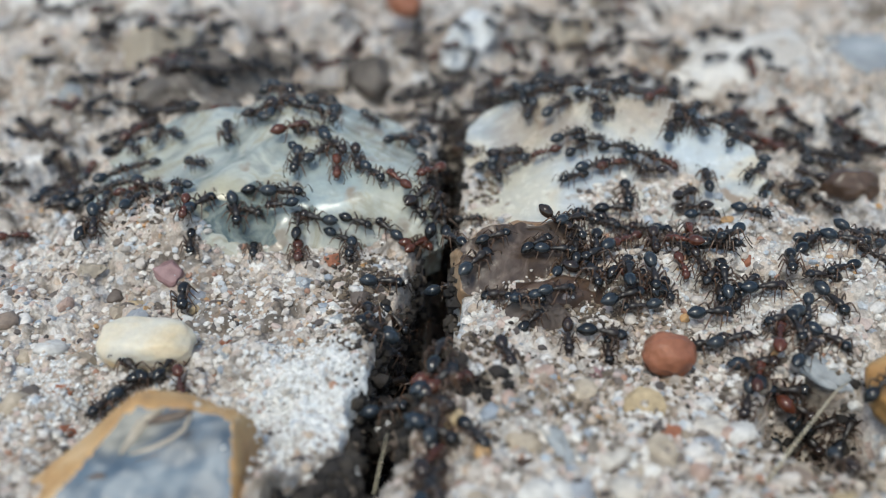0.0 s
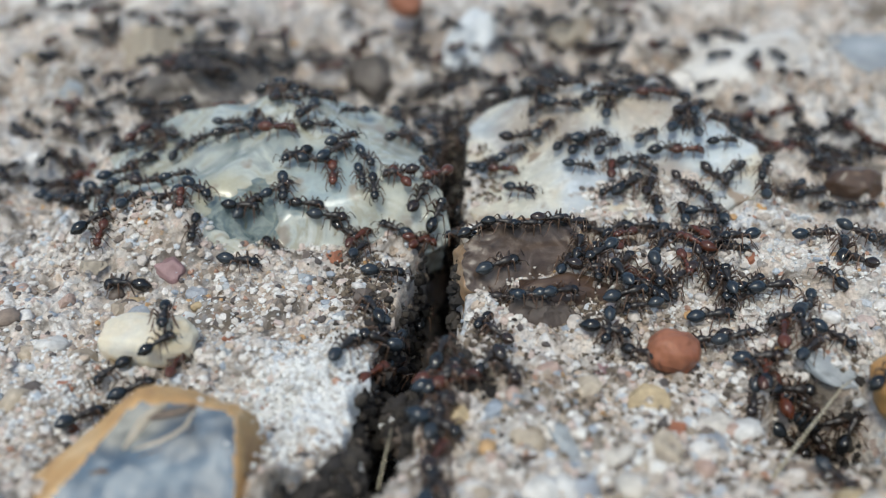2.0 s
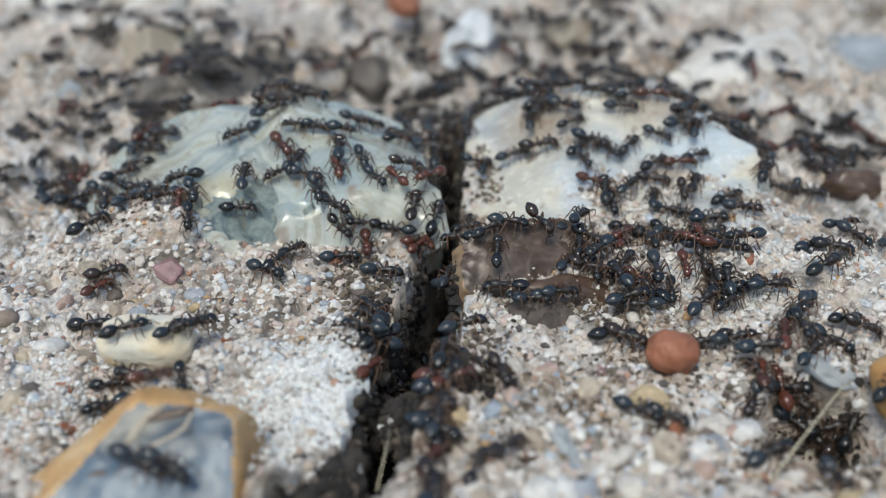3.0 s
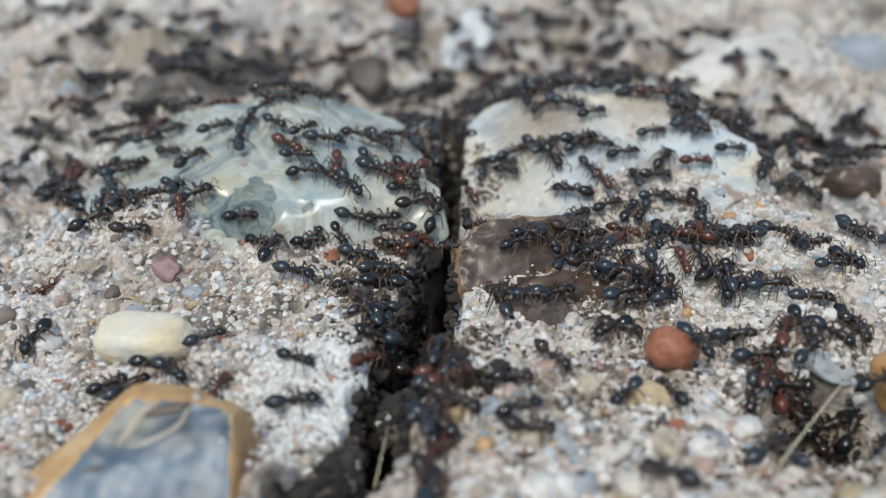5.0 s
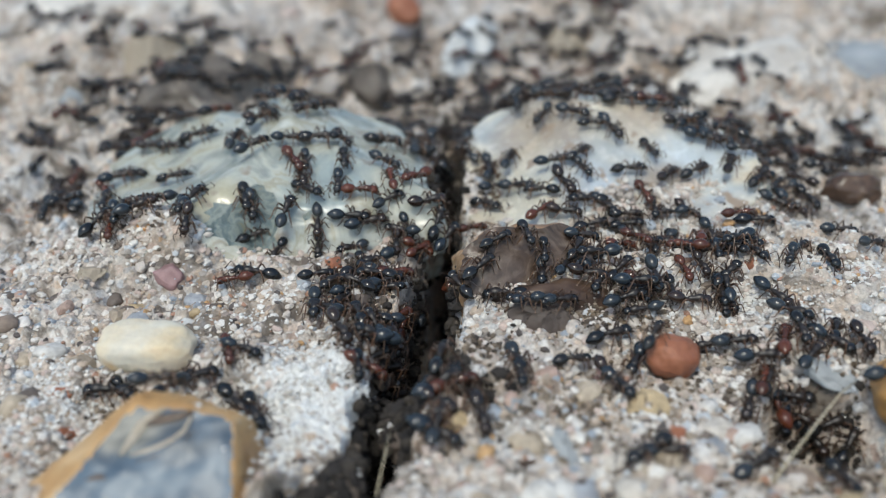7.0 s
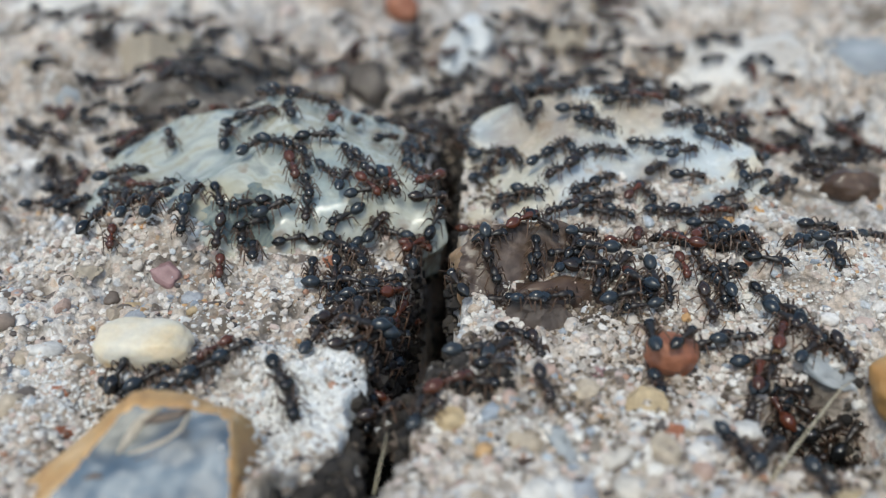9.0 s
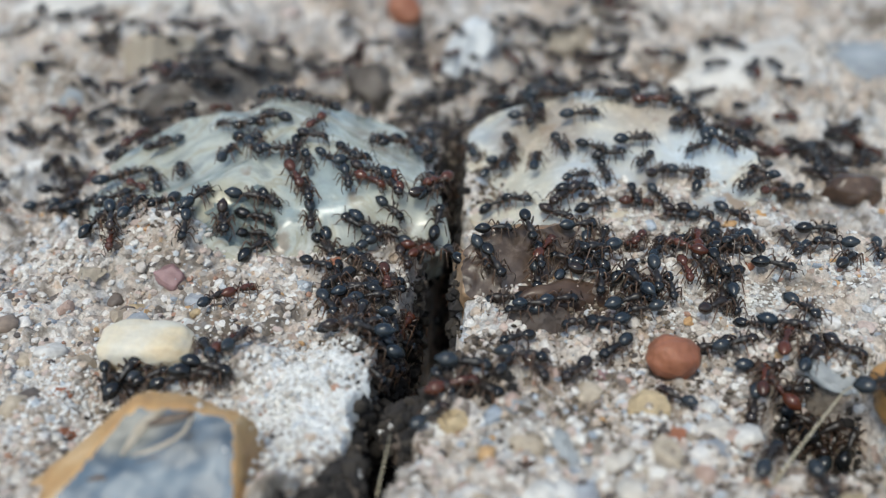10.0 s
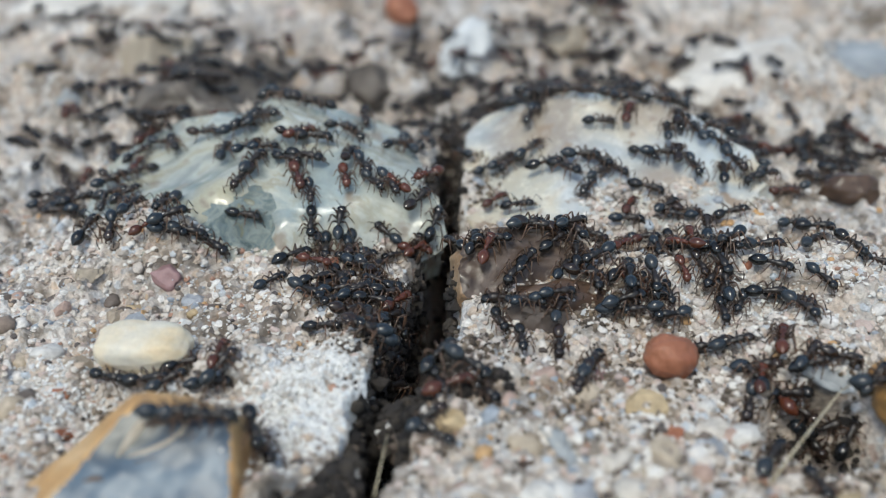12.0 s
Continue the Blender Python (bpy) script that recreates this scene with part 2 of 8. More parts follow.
FLAKE_CORE = stone_mat("translucent_brown_flint", [(0.3, (0.035, 0.024, 0.018)), (0.5, (0.10, 0.070, 0.052)), (0.66, (0.20, 0.155, 0.125)), (0.75, (0.11, 0.075, 0.055))], 420, 1500, 0.2, 0.3, 0.2, 0.4, 0.15, 1.5)
BLUE_FLINT = stone_mat("blue_grey_flint", [(0.30, (0.030, 0.050, 0.075)), (0.45, (0.060, 0.100, 0.150)), (0.60, (0.090, 0.145, 0.205)), (0.75, (0.15, 0.20, 0.245))],
                       140, 1200, 0.36, 0.10, 0.1, 0.25, 0.0, 1.6,
                       zones=[((-2.8, 1.4, 2.4), 1.4, (0.36, 0.33, 0.27)), ((0.6, 2.6, 3.0), 1.3, (0.14, 0.14, 0.12))])
BROWN_FLINT = stone_mat("brown_flint", [(0.3, (0.035, 0.022, 0.016)), (0.5, (0.08, 0.048, 0.032)), (0.7, (0.16, 0.105, 0.07))], 300, 2000, 0.3, 0.2, 0.12, 0.35)
UMBER = stone_mat("umber_stone", [(0.3, (0.085, 0.066, 0.056)), (0.6, (0.17, 0.138, 0.118)), (0.75, (0.25, 0.205, 0.17))], 250, 2500, 0.6, 0.3, 0.12, 0.4)
BRICK = stone_mat("brick_red_stone", [(0.3, (0.25, 0.085, 0.045)), (0.6, (0.38, 0.155, 0.085)), (0.8, (0.50, 0.27, 0.17))], 350, 3000, 0.45, 0.3, 0.1, 0.4)
AMBER = stone_mat("amber_stone", [(0.3, (0.45, 0.22, 0.07)), (0.6, (0.62, 0.36, 0.14)), (0.8, (0.70, 0.50, 0.28))], 300, 2500, 0.4, 0.2, 0.1, 0.3)
GREY_STONE = stone_mat("grey_brown_stone", [(0.3, (0.045, 0.038, 0.033)), (0.43, (0.105, 0.088, 0.074)), (0.55, (0.20, 0.175, 0.15)), (0.64, (0.11, 0.09, 0.075)), (0.72, (0.38, 0.35, 0.31))], 230, 1500, 0.65, 0.5, 0.3, 0.5)
WHITE_STONE = stone_mat("white_stone", [(0.3, (0.55, 0.56, 0.55)), (0.6, (0.78, 0.79, 0.78)), (0.8, (0.84, 0.83, 0.80))], 200, 1500, 0.5, 0.3, 0.15, 0.3)
CHALK = stone_mat("warm_chalk_stone", [(0.3, (0.54, 0.50, 0.45)), (0.5, (0.70, 0.67, 0.62)), (0.7, (0.80, 0.78, 0.74))], 160, 1300, 0.6, 0.5, 0.25, 0.5)
SLATE = stone_mat("blue_grey_stone", [(0.3, (0.24, 0.265, 0.29)), (0.6, (0.38, 0.405, 0.42)), (0.8, (0.54, 0.55, 0.55))], 200, 1500, 0.5, 0.3, 0.12, 0.3)
PURPLE = stone_mat("purple_stone", [(0.3, (0.24, 0.14, 0.14)), (0.6, (0.38, 0.24, 0.24)), (0.8, (0.48, 0.34, 0.33))], 300, 2500, 0.5, 0.2, 0.1, 0.3)
TAN = stone_mat("tan_stone", [(0.3, (0.30, 0.25, 0.19)), (0.6, (0.43, 0.37, 0.29)), (0.8, (0.55, 0.49, 0.41))], 250, 2500, 0.65, 0.3, 0.12, 0.4)
STRAW = stone_mat("dry_grass", [(0.3, (0.45, 0.38, 0.25)), (0.7, (0.62, 0.56, 0.42))], 300, 2500, 0.6, 0.2, 0.05, 0.3)
ANT_BLACK = ant_mat("black_ant_shell", (0.008, 0.009, 0.010), 0.10, 0.06)
ANT_BROWN = ant_mat("brown_ant_shell", (0.018, 0.013, 0.011), 0.12, 0.06)
ANT_RED = ant_mat("reddish_ant_shell", (0.060, 0.021, 0.012), 0.14, 0.06)
ANT_BACK = ant_mat("dull_brown_thorax_shell", (0.014, 0.012, 0.011), 0.34, 0.4)
ANT_LEG = ant_mat("ant_leg_shell", (0.032, 0.020, 0.014), 0.28)
ANT_SHIN = ant_mat("pale_ant_shin_shell", (0.085, 0.056, 0.039), 0.3)
# the bluish base colour carries the sky's sheen on the downy gaster
ANT_SHEEN = ant_mat("downy_sky_sheen_gaster", (0.016, 0.023, 0.031), 0.20)


# ---- mesh helpers: shapes are made in millimetres ----
def mesh_of(name, bm, mats, smooth=True):
    me = bpy.data.meshes.new(name)
    bmesh.ops.scale(bm, vec=(MM, MM, MM), verts=bm.verts)
    for f in bm.faces:
        f.smooth = smooth
    bm.to_mesh(me)
    bm.free()
    for m in mats if isinstance(mats, (list, tuple)) else [mats]:
        me.materials.append(m)
    return me


def mesh_from(name, verts, faces, mats, smooth=False):
    me = bpy.data.meshes.new(name)
    me.from_pydata((np.asarray(verts, float) * MM).tolist(), [], faces if isinstance(faces, list) else faces.tolist())
    me.materials.append(mats)
    if smooth:
        me.shade_smooth()
    me.update()
    return me


def part(name, bm, material, parent, label="", at=(0, 0, 0), smooth=True):
    ob = new(name, mesh_of(name, bm, material, smooth))
    ob.parent = parent
    ob.location = [c * MM for c in at]
    return tagged(ob, label)


# ---- the ground: one sheet, broken by a crack, reaching far past the view ----
RNG = np.random.RandomState(7)


TABLES = {}


def table_of(seed):
    if seed not in TABLES:
        TABLES[seed] = np.random.RandomState(seed).rand(4, 256, 256)
    return TABLES[seed]


def vnoise(x, y, seed):
    table = table_of(seed)[0]
    xi, yi = np.floor(x).astype(int), np.floor(y).astype(int)
    fx, fy = x - xi, y - yi
    fx, fy = fx * fx * (3 - 2 * fx), fy * fy * (3 - 2 * fy)
    g = lambda a, b: table[(xi + a) & 255, (yi + b) & 255]
    return (g(0, 0) * (1 - fx) + g(1, 0) * fx) * (1 - fy) + (g(0, 1) * (1 - fx) + g(1, 1) * fx) * fy - 0.5


def cells(x, y, size, seed, low, high):
    """Rounded lumps, one to a jittered cell: their height, 0 to 1."""
    jx, jy, rad, tall = table_of(seed)
    u, v = x / size, y / size
    ui, vi = np.floor(u).astype(int), np.floor(v).astype(int)
    out = np.zeros_like(x)
    for a in (-1, 0, 1):
        for b in (-1, 0, 1):
            i, j = (ui + a) & 255, (vi + b) & 255
            d2 = (ui + a + jx[i, j] - u) ** 2 + (vi + b + jy[i, j] - v) ** 2
            r = low + (high - low) * rad[i, j]
            out = np.maximum(out, np.sqrt(np.clip(1 - d2 / r**2, 0, 1)) * (0.3 + 0.7 * tall[i, j]))
    return out


CRACK_Y = [-400, -60, -33.7, -24.7, -21.5, -19.5, -17.1, -14.8, -11.3, -3.4, 8.2, 15.5, 26.4, 38.5, 66.3, 140, 500]
CRACK_X = [-60, -18, -9.0, -5.5, -3.9, -3.3, -2.7, -1.95, -1.3, -0.5, 0.2, 0.9, 0.9, 0.5, -1.9, 2, 20]
CRACK_W = [4, 3.0, 2.5, 2.1, 1.45, 1.45, 1.6, 1.8, 1.85, 1.4, 1.25, 1.12, 1.12, 1.17, 1.6, 2, 3]


def crack_at(y):
    return np.interp(y, CRACK_Y, CRACK_X), np.interp(y, CRACK_Y, CRACK_W)


def hump(x, y, cx, cy, rx, ry, h, p=2):
    d = ((x - cx) / rx) ** 2 + ((y - cy) / ry) ** 2
    return h * np.exp(-(d ** (p / 2)))


def terrain(x, y):
    """Height of the slabs in millimetres."""
    z = 2.8 * vnoise(x / 17, y / 17, 1) + 1.9 * vnoise(x / 6.5, y / 6.5, 2) + 1.0 * vnoise(x / 2.6, y / 2.6, 3)
    z = z + 0.75 * vnoise(x / 1.1, y / 1.1, 4) + 0.46 * vnoise(x / 0.5, y / 0.5, 5)
    z = z + 0.55 * cells(x, y, 2.4, 11, 0.25, 0.6) + 0.32 * cells(x, y, 1.1, 12, 0.25, 0.6) + 0.24 * cells(x, y, 0.55, 13, 0.3, 0.6) - 0.5
    z = z * (1 + 0.8 * np.clip((y - 15) / 12, 0, 1)) - 0.5 * np.clip((y - 15) / 12, 0, 1)
    z = z + hump(x, y, -20, 1.0, 6.5, 3.6, 2.0) + hump(x, y, -27, 15, 2.0, 6, 2.2)
    z = z * np.clip(1.25 - np.hypot(x / 90, y / 90) * 0.3, 0.4, 1)
    z = z + hump(x, y, -11.5, 9.6, 13.6, 10.7, 1.8) + hump(x, y, 12.5, 9.6, 11.5, 10.0, 1.5) + hump(x, y, -24.9, 29.8, 10.2, 11.8, 1.3)
    z = z + hump(x, y, -6.7, -16.5, 3.2, 4.1, 0.8) + hump(x, y, 8.9, -3.9, 5.9, 3.8, 0.8) + hump(x, y, -5.9, -2.8, 4.2, 2.6, 0.5) + hump(x, y, 23.5, -5.1, 7.8, 5.0, 1.0) - hump(x, y, -13.3, 0.8, 3.8, 2.4, 1.4)
    z = z - hump(x, y, 20.1, -17.8, 3.1, 2.9, 7.7, 4) - hump(x, y, -11.7, 37.6, 7.6, 8.2, 6.1, 4) - hump(x, y, 14.5, 47.8, 6.1, 5.8, 2.8, 3) - hump(x, y, 25.6, 36.7, 3.5, 4.4, 2.0, 3) - hump(x, y, -28.8, 14.7, 6.4, 4.5, 2.0, 3) - hump(x, y, -35.6, 42.1, 5.9, 5.5, 2.4, 3)
    z = z + 0.9 * np.clip(vnoise(x / 5, y / 2.2, 31) + vnoise(x / 1.6, y / 0.9, 32) * 0.5, 0, 0.12) / 0.12 * np.clip((x - 14) / 6, 0, 1)
    z = z - hump(x, y, 36.0, 20.8, 7.6, 4.4, 3.5, 3) - hump(x, y, 6.9, -8.7, 3.1, 1.7, 1.0, 3)
    cx, cw = crack_at(y)
    rag = 0.35 * vnoise(x / 0.5, y / 0.6, 27) + 0.55 * vnoise(x / 9, y / 2.2, 21) + 0.5 * vnoise(y / 0.9, x / 5, 22) + 0.25 * vnoise(y / 0.35, x / 2, 23)
    d = np.abs(x - cx - 0.5 * vnoise(y / 3.5, y * 0, 24)) - cw - rag
    wall = np.clip(0.5 - d / 0.7, 0, 1)
    z = z - 0.45 * np.exp(-np.clip(d, 0, None) / 0.8)
    floor_z = np.interp(y, [16, 40], [-17, -3.5]) + 2.0 * vnoise(x / 2, y / 2, 25) + 1.0 * cells(x, y, 1.3, 26, 0.3, 0.6)
    wall = wall * wall * (3 - 2 * wall)
    return z * (1 - wall) + floor_z * wall


def axis_steps(low, high, fine, far):
    inner = np.arange(low, high + fine / 2, fine)
    out, step, edge = [], fine, high
    while edge < far:
        step *= 1.05 if edge < 130 else 1.35
        edge += step
        out.append(edge)
    out = np.array(out)
    return np.concatenate([low - (out - high)[::-1], inner, out])


def build_ground():
    xs, ys = axis_steps(-36, 39, 0.165, 900000), axis_steps(-27, 44, 0.165, 900000)
    gx, gy = np.meshgrid(xs, ys, indexing="ij")
    gz = terrain(gx, gy)
    far = np.hypot(gx, gy) > 300
    gz[far] = -0.3
    nx, ny = len(xs), len(ys)
    k = (np.arange(nx - 1)[:, None] * ny + np.arange(ny - 1)[None, :]).ravel()
    faces = np.stack([k, k + ny, k + ny + 1, k + 1], -1)
    ob = new("ground", mesh_from("ground", np.stack([gx.ravel(), gy.ravel(), gz.ravel()], -1), faces, CONCRETE, True))
    return tagged(ob, "pale weathered concrete slabs with exposed sand, split by a crack", "ground", kind="structure")


GROUND = build_ground()


# ---- stones set in the slabs ----
def rock_bm(size, seed, sub=4, power=2.3, rough=0.10, cuts=(), scoops=(), ripple=0.0):
    """A worn stone: a squarish ball with lumps, and broken faces (normal, distance, material slot) cut flat across it."""
    bm = bmesh.new()
    bmesh.ops.create_icosphere(bm, subdivisions=sub, radius=1)
    off = Vector((seed * 7.31, seed * 3.17, seed * 5.77))
    mean = sum(size) / 3
    on = {}
    for v in bm.verts:
        d = v.co.normalized()
        r = sum(abs(c) ** power for c in d) ** (-1 / power)
        r *= 1 + rough * (noise.noise(d * 1.6 + off) + 0.5 * noise.noise(d * 4 + off) + 0.2 * noise.noise(d * 11 + off))
        v.co = Vector([c * r * s for c, s in zip(d, size)])
        for n, dist, slot in cuts:
            n = Vector(n).normalized()
            bend = dist + ripple * mean * noise.noise(v.co * (1.6 / mean) + off) + 0.25 * ripple * mean * noise.noise(v.co * (7 / mean) + off)
            over = v.co.dot(n) - bend
            if over > 0:
                v.co -= n * over
                on[v] = slot
        for c, r, slot in scoops:
            away = v.co - Vector(c)
            reach = r * (1 + 0.20 * noise.noise(v.co * (1.8 / r) + off) + 0.10 * noise.noise(v.co * (6 / r) + off) + 0.07 * noise.noise(v.co * (15 / r) + off) + 0.035 * noise.noise(v.co * (34 / r) + off))
            if away.length < reach:
                v.co = Vector(c) + away.normalized() * reach
                on[v] = slot
    for f in bm.faces:
        slots = [on.get(v, 0) for v in f.verts]
        f.material_index = slots[0] if slots[0] == slots[1] == slots[2] else 0
    return bm


STONES = []


def stone(name, label, mats, at, size, seed, turn=(0, 0, 0), category="stone", face="", face_label="", **how):
    """A stone; with face named, its broken faces of the second material are a part of their own."""
    bm = rock_bm(size, seed, **how)
    inner = bm.copy() if face else None
    if face:
        bmesh.ops.delete(bm, geom=[f for f in bm.faces if f.material_index == 1], context="FACES")
        bmesh.ops.delete(inner, geom=[f for f in inner.faces if f.material_index != 1], context="FACES")
    ob = new(name, mesh_of(name, bm, mats))
    ob.matrix_world = pose(at[0] * MM, at[1] * MM, at[2] * MM, *turn)
    STONES.append(ob)
    if face:
        STONES.append(part(face, inner, mats, ob, face_label))
    return tagged(ob, label, category)


stone("milky_flint", "large milky grey-green flint, split along the crack, with a glassy hollow", [MILKY, MILKY_CORE], (-12.4, 8.0, -0.1), (13.8, 11.2, 6.7), 3,
      face="hollow", face_label="glassy blue-green hollow in the flint", sub=6, power=2.5, rough=0.15,
      cuts=[((0.975, 0.2, 0.05), 10.9, 0), ((0.03, -0.476, 0.879), 5.3, 0), ((0.15, -0.80, 0.56), 7.3, 0), ((-0.36, -0.16, 0.92), 5.1, 0), ((0.36, 0.1, 0.92), 6.3, 0)],
      scoops=[((0.0, -10.3, 5.3), 5.3, 1), ((3.0, -10.5, 5.0), 4.4, 1), ((-3.4, -9.5, 5.4), 4.0, 1), ((-7.2, -4.4, 9.3), 5.6, 0)], ripple=0.07)
stone("milky_flint", "cream and pale blue flint, broken half beside the crack", [MILKY_CREAM, MILKY_CREAM], (12.5, 11.0, -0.1), (11.8, 10.2, 5.9), 5,
      sub=6, power=2.4, rough=0.16, face="split_face", face_label="clean split face toward the crack", cuts=[((-1, 0.02, 0.05), 10.7, 1), ((0.02, -0.43, 0.903), 4.5, 0), ((-0.42, -0.2, 0.88), 5.2, 0)], ripple=0.06)
stone("grey_stone", "grey-brown rough stone set in the concrete", [GREY_STONE, GREY_STONE], (-24.0, 27.5, -0.6), (9.6, 7.4, 4.2), 7, (6.0, 0.0, 11.0),
      sub=5, power=2.2, rough=0.62, cuts=[((0, -0.8, 0.6), 3.0, 1), ((0.6, -0.2, 0.75), 3.4, 1), ((-0.5, 0, 0.86), 3.2, 1)], scoops=[((-1.5, -5, 5.5), 3.6, 1), ((3.5, -2, 6), 3.2, 1)], ripple=0.16)
stone("white_stone", "white chalky stone at the edge of the crack", [WHITE_STONE], (3.3, 52.0, -0.5), (2.2, 6.6, 2.2), 9, (4.0, 10.0, -12.0), sub=4, power=2.8, rough=0.35, cuts=[((0.5, -0.3, 0.8), 1.3, 0)], ripple=0.2)
stone("slate_stone", "flat blue-grey stone set in the concrete", [SLATE], (45.7, 43.0, -0.2), (6.18, 5.23, 1.90), 10, (10.1, -0.0, 0.0), sub=4, rough=0.2)
stone("red_stone", "small brick-red stone lying near the crack", [BRICK], (-5.0, 64.9, 0.9), (2.07, 2.84, 1.94), 11, (9.5, -3.5, 19.7), sub=4, rough=0.15)
NODULE = stone("flint_nodule", "broken flint, orange rind round a glassy blue-grey face", [CORTEX, BLUE_FLINT, CORTEX], (-15.2, -24.5, -0.7), (8.00, 6.90, 4.60), 13, (10.0, 1.4, -7.9),
      face="broken_face", face_label="glassy blue-grey broken face", sub=6, power=2.8, rough=0.12, cuts=[((0.12, -0.46, 0.88), 1.75, 1), ((-0.62, 0.05, 0.78), 3.03, 2), ((-0.60, 0.79, 0.1), 4.4, 0), ((0.97, 0.10, 0.22), 6.7, 0)], ripple=0.04)


def vein(name, label, mat, way, wide):
    """A flat streak in the nodule's broken face, a hair proud of it, along points given in the face."""
    n = Vector((0.12, -0.46, 0.88)).normalized()
    pts = [Vector((x, y, (1.75 - n.x * x - n.y * y) / n.z)) + n * 0.06 for x, y in way]
    bm, last = bmesh.new(), None
    for i, p in enumerate(pts):
        d = (pts[min(i + 1, len(pts) - 1)] - pts[max(i - 1, 0)]).normalized()
        across = d.cross(n).normalized()
        w = wide * math.sin(3.1416 * (i + 0.6) / (len(pts) + 0.2))
        ring = [bm.verts.new(p + across * w * a + n * h) for a, h in ((-1, -0.12), (-0.6, 0.03), (0, 0.06), (0.6, 0.03), (1, -0.12))]
        if last:
            for k in range(4):
                bm.faces.new((last[k], last[k + 1], ring[k + 1], ring[k]))
        last = ring
    bmesh.ops.subdivide_edges(bm, edges=bm.edges, cuts=3, smooth=1.0, use_grid_fill=True)
    for v in bm.verts:
        v.co += 0.10 * wide * noise.noise_vector(v.co * 1.7)
    bmesh.ops.recalc_face_normals(bm, faces=bm.faces)
    return part(name, bm, mat, NODULE, label)


NODULE.scale = (0.89, 0.89, 0.89)
vein("pale_band", "pale cream band in the flint", TAN, [(0.46, 1.58), (0.73, 2.27), (1.05, 2.98), (1.53, 3.6), (2.0, 4.05)], 0.30)
vein("pale_band", "pale cream band in the flint", TAN, [(0.89, 1.6), (1.57, 1.9), (2.28, 2.29), (2.87, 2.7), (3.28, 3.19), (3.52, 3.95)], 0.22)
vein("dark_band", "near-black band in the flint", BROWN_FLINT, [(1.27, 3.15), (2.01, 3.49), (2.82, 3.8), (3.5, 4.15)], 0.30)
vein("dark_band", "near-black band in the flint", BROWN_FLINT, [(1.2, 1.35), (1.9, 1.68), (2.6, 2.05), (3.3, 2.6), (3.7, 3.2)], 0.13)
vein("chip_scar", "brown-edged chip scar in the flint", BROWN_FLINT, [(-0.9, 0.2), (-0.46, 0.4), (0.26, 0.4), (0.95, 0.22), (1.43, -0.14)], 0.26)
stone("cream_pebble", "smooth cream quartz pebble with amber underside", [CREAM], (-16.8, -12.3, 0.35), (2.70, 1.56, 1.18), 15, (10.1, 0.7, -3.9), "pebble", sub=5, power=3.0, rough=0.06)
stone("red_pebble", "smooth brick-red pebble on pale concrete", [BRICK], (12.9, -13.2, 0.25), (1.62, 1.2, 1.25), 17, (14.0, 20.0, 14.0), "pebble", sub=5, power=2.15, rough=0.09)
stone("brown_flint", "glossy brown flint flake with a pale orange edge", [FLAKE_RIND, FLAKE_CORE], (5.0, -5.0, 0.9), (4.9, 3.0, 3.0), 19, (8.0, -8.0, 6.0), face="broken_face", face_label="glossy dark brown broken face",
      sub=5, power=2.4, rough=0.2, cuts=[((0.24, -0.56, 0.79), 1.05, 1), ((0.30, -0.93, 0.16), 1.7, 1), ((-1, 0, 0.1), 4.2, 0)], ripple=0.14)
# added dark stone in place of the shade below the flake's overhang
stone("brown_stone", "dark brown stone added in place of the shade under a flake", [BROWN_FLINT], (6.9, -7.7, 0.0), (3.1, 1.5, 1.6), 22, (12.0, 0.0, 5.0), sub=4, power=2.5, rough=0.25, cuts=[((0.1, -0.8, 0.6), 0.95, 0)], ripple=0.15)
stone("umber_stone", "dull dark umber stone below a flint flake", [UMBER], (5.9, -9.2, -0.7), (2.4, 1.7, 1.9), 21, (10.0, 6.0, 8.0), sub=5, power=2.6, rough=0.32, cuts=[((0.2, -0.8, 0.5), 1.1, 0), ((-0.5, -0.6, 0.6), 1.2, 0)], ripple=0.2)
stone("amber_pebble", "rounded amber-orange pebble beside a hollow", [AMBER], (24.9, -16.7, 0.3), (2.13, 2.50, 1.76), 23, (10.1, -0.0, 0.0), category="pebble", sub=4, rough=0.12)
stone("pale_stone", "pale grey stone lip over a hollow", [SLATE], (21.4, -14.2, -0.3), (1.60, 0.75, 0.56), 25, (9.2, 16.9, -27.7), sub=4, rough=0.3, cuts=[((0.2, -0.6, 0.8), 0.4, 0)], ripple=0.15)
stone("dark_stone", "small dark brown stone half sunk in concrete", [BROWN_FLINT], (31.6, 9.6, 0.3), (2.09, 1.25, 1.25), 27, (10.1, -0.0, 0.0), sub=4, rough=0.2)
stone("purple_stone", "dull purple angular stone chip", [PURPLE], (-17.9, -3.5, 0.1), (1.13, 0.74, 0.69), 29, (8.1, 16.4, -38.1), sub=4, power=3.0, rough=0.15, cuts=[((0.3, -0.6, 0.7), 0.5, 0), ((-0.6, 0.1, 0.7), 0.55, 0)], ripple=0.1)
stone("cream_stone", "broad cream-white stone worn flush with the concrete", [CHALK], (33.6, 41.0, -0.6), (8.83, 6.12, 2.00), 31, (9.8, -2.6, 14.8), sub=5, power=2.6, rough=0.2)
stone("cream_stone", "broad cream-white stone worn flush with the concrete", [CHALK], (-43.9, 66.9, -0.5), (10.97, 6.45, 2.32), 32, (10.1, -0.0, 0.0), sub=5, power=2.6, rough=0.2)
stone("dark_stone", "dark damp stone wedged under the slab's broken lip", [UMBER], (-6.0, -22.4, -2.2), (2.36, 1.45, 1.54), 33, (9.2, -4.3, 24.7), sub=4, power=2.6, rough=0.25)
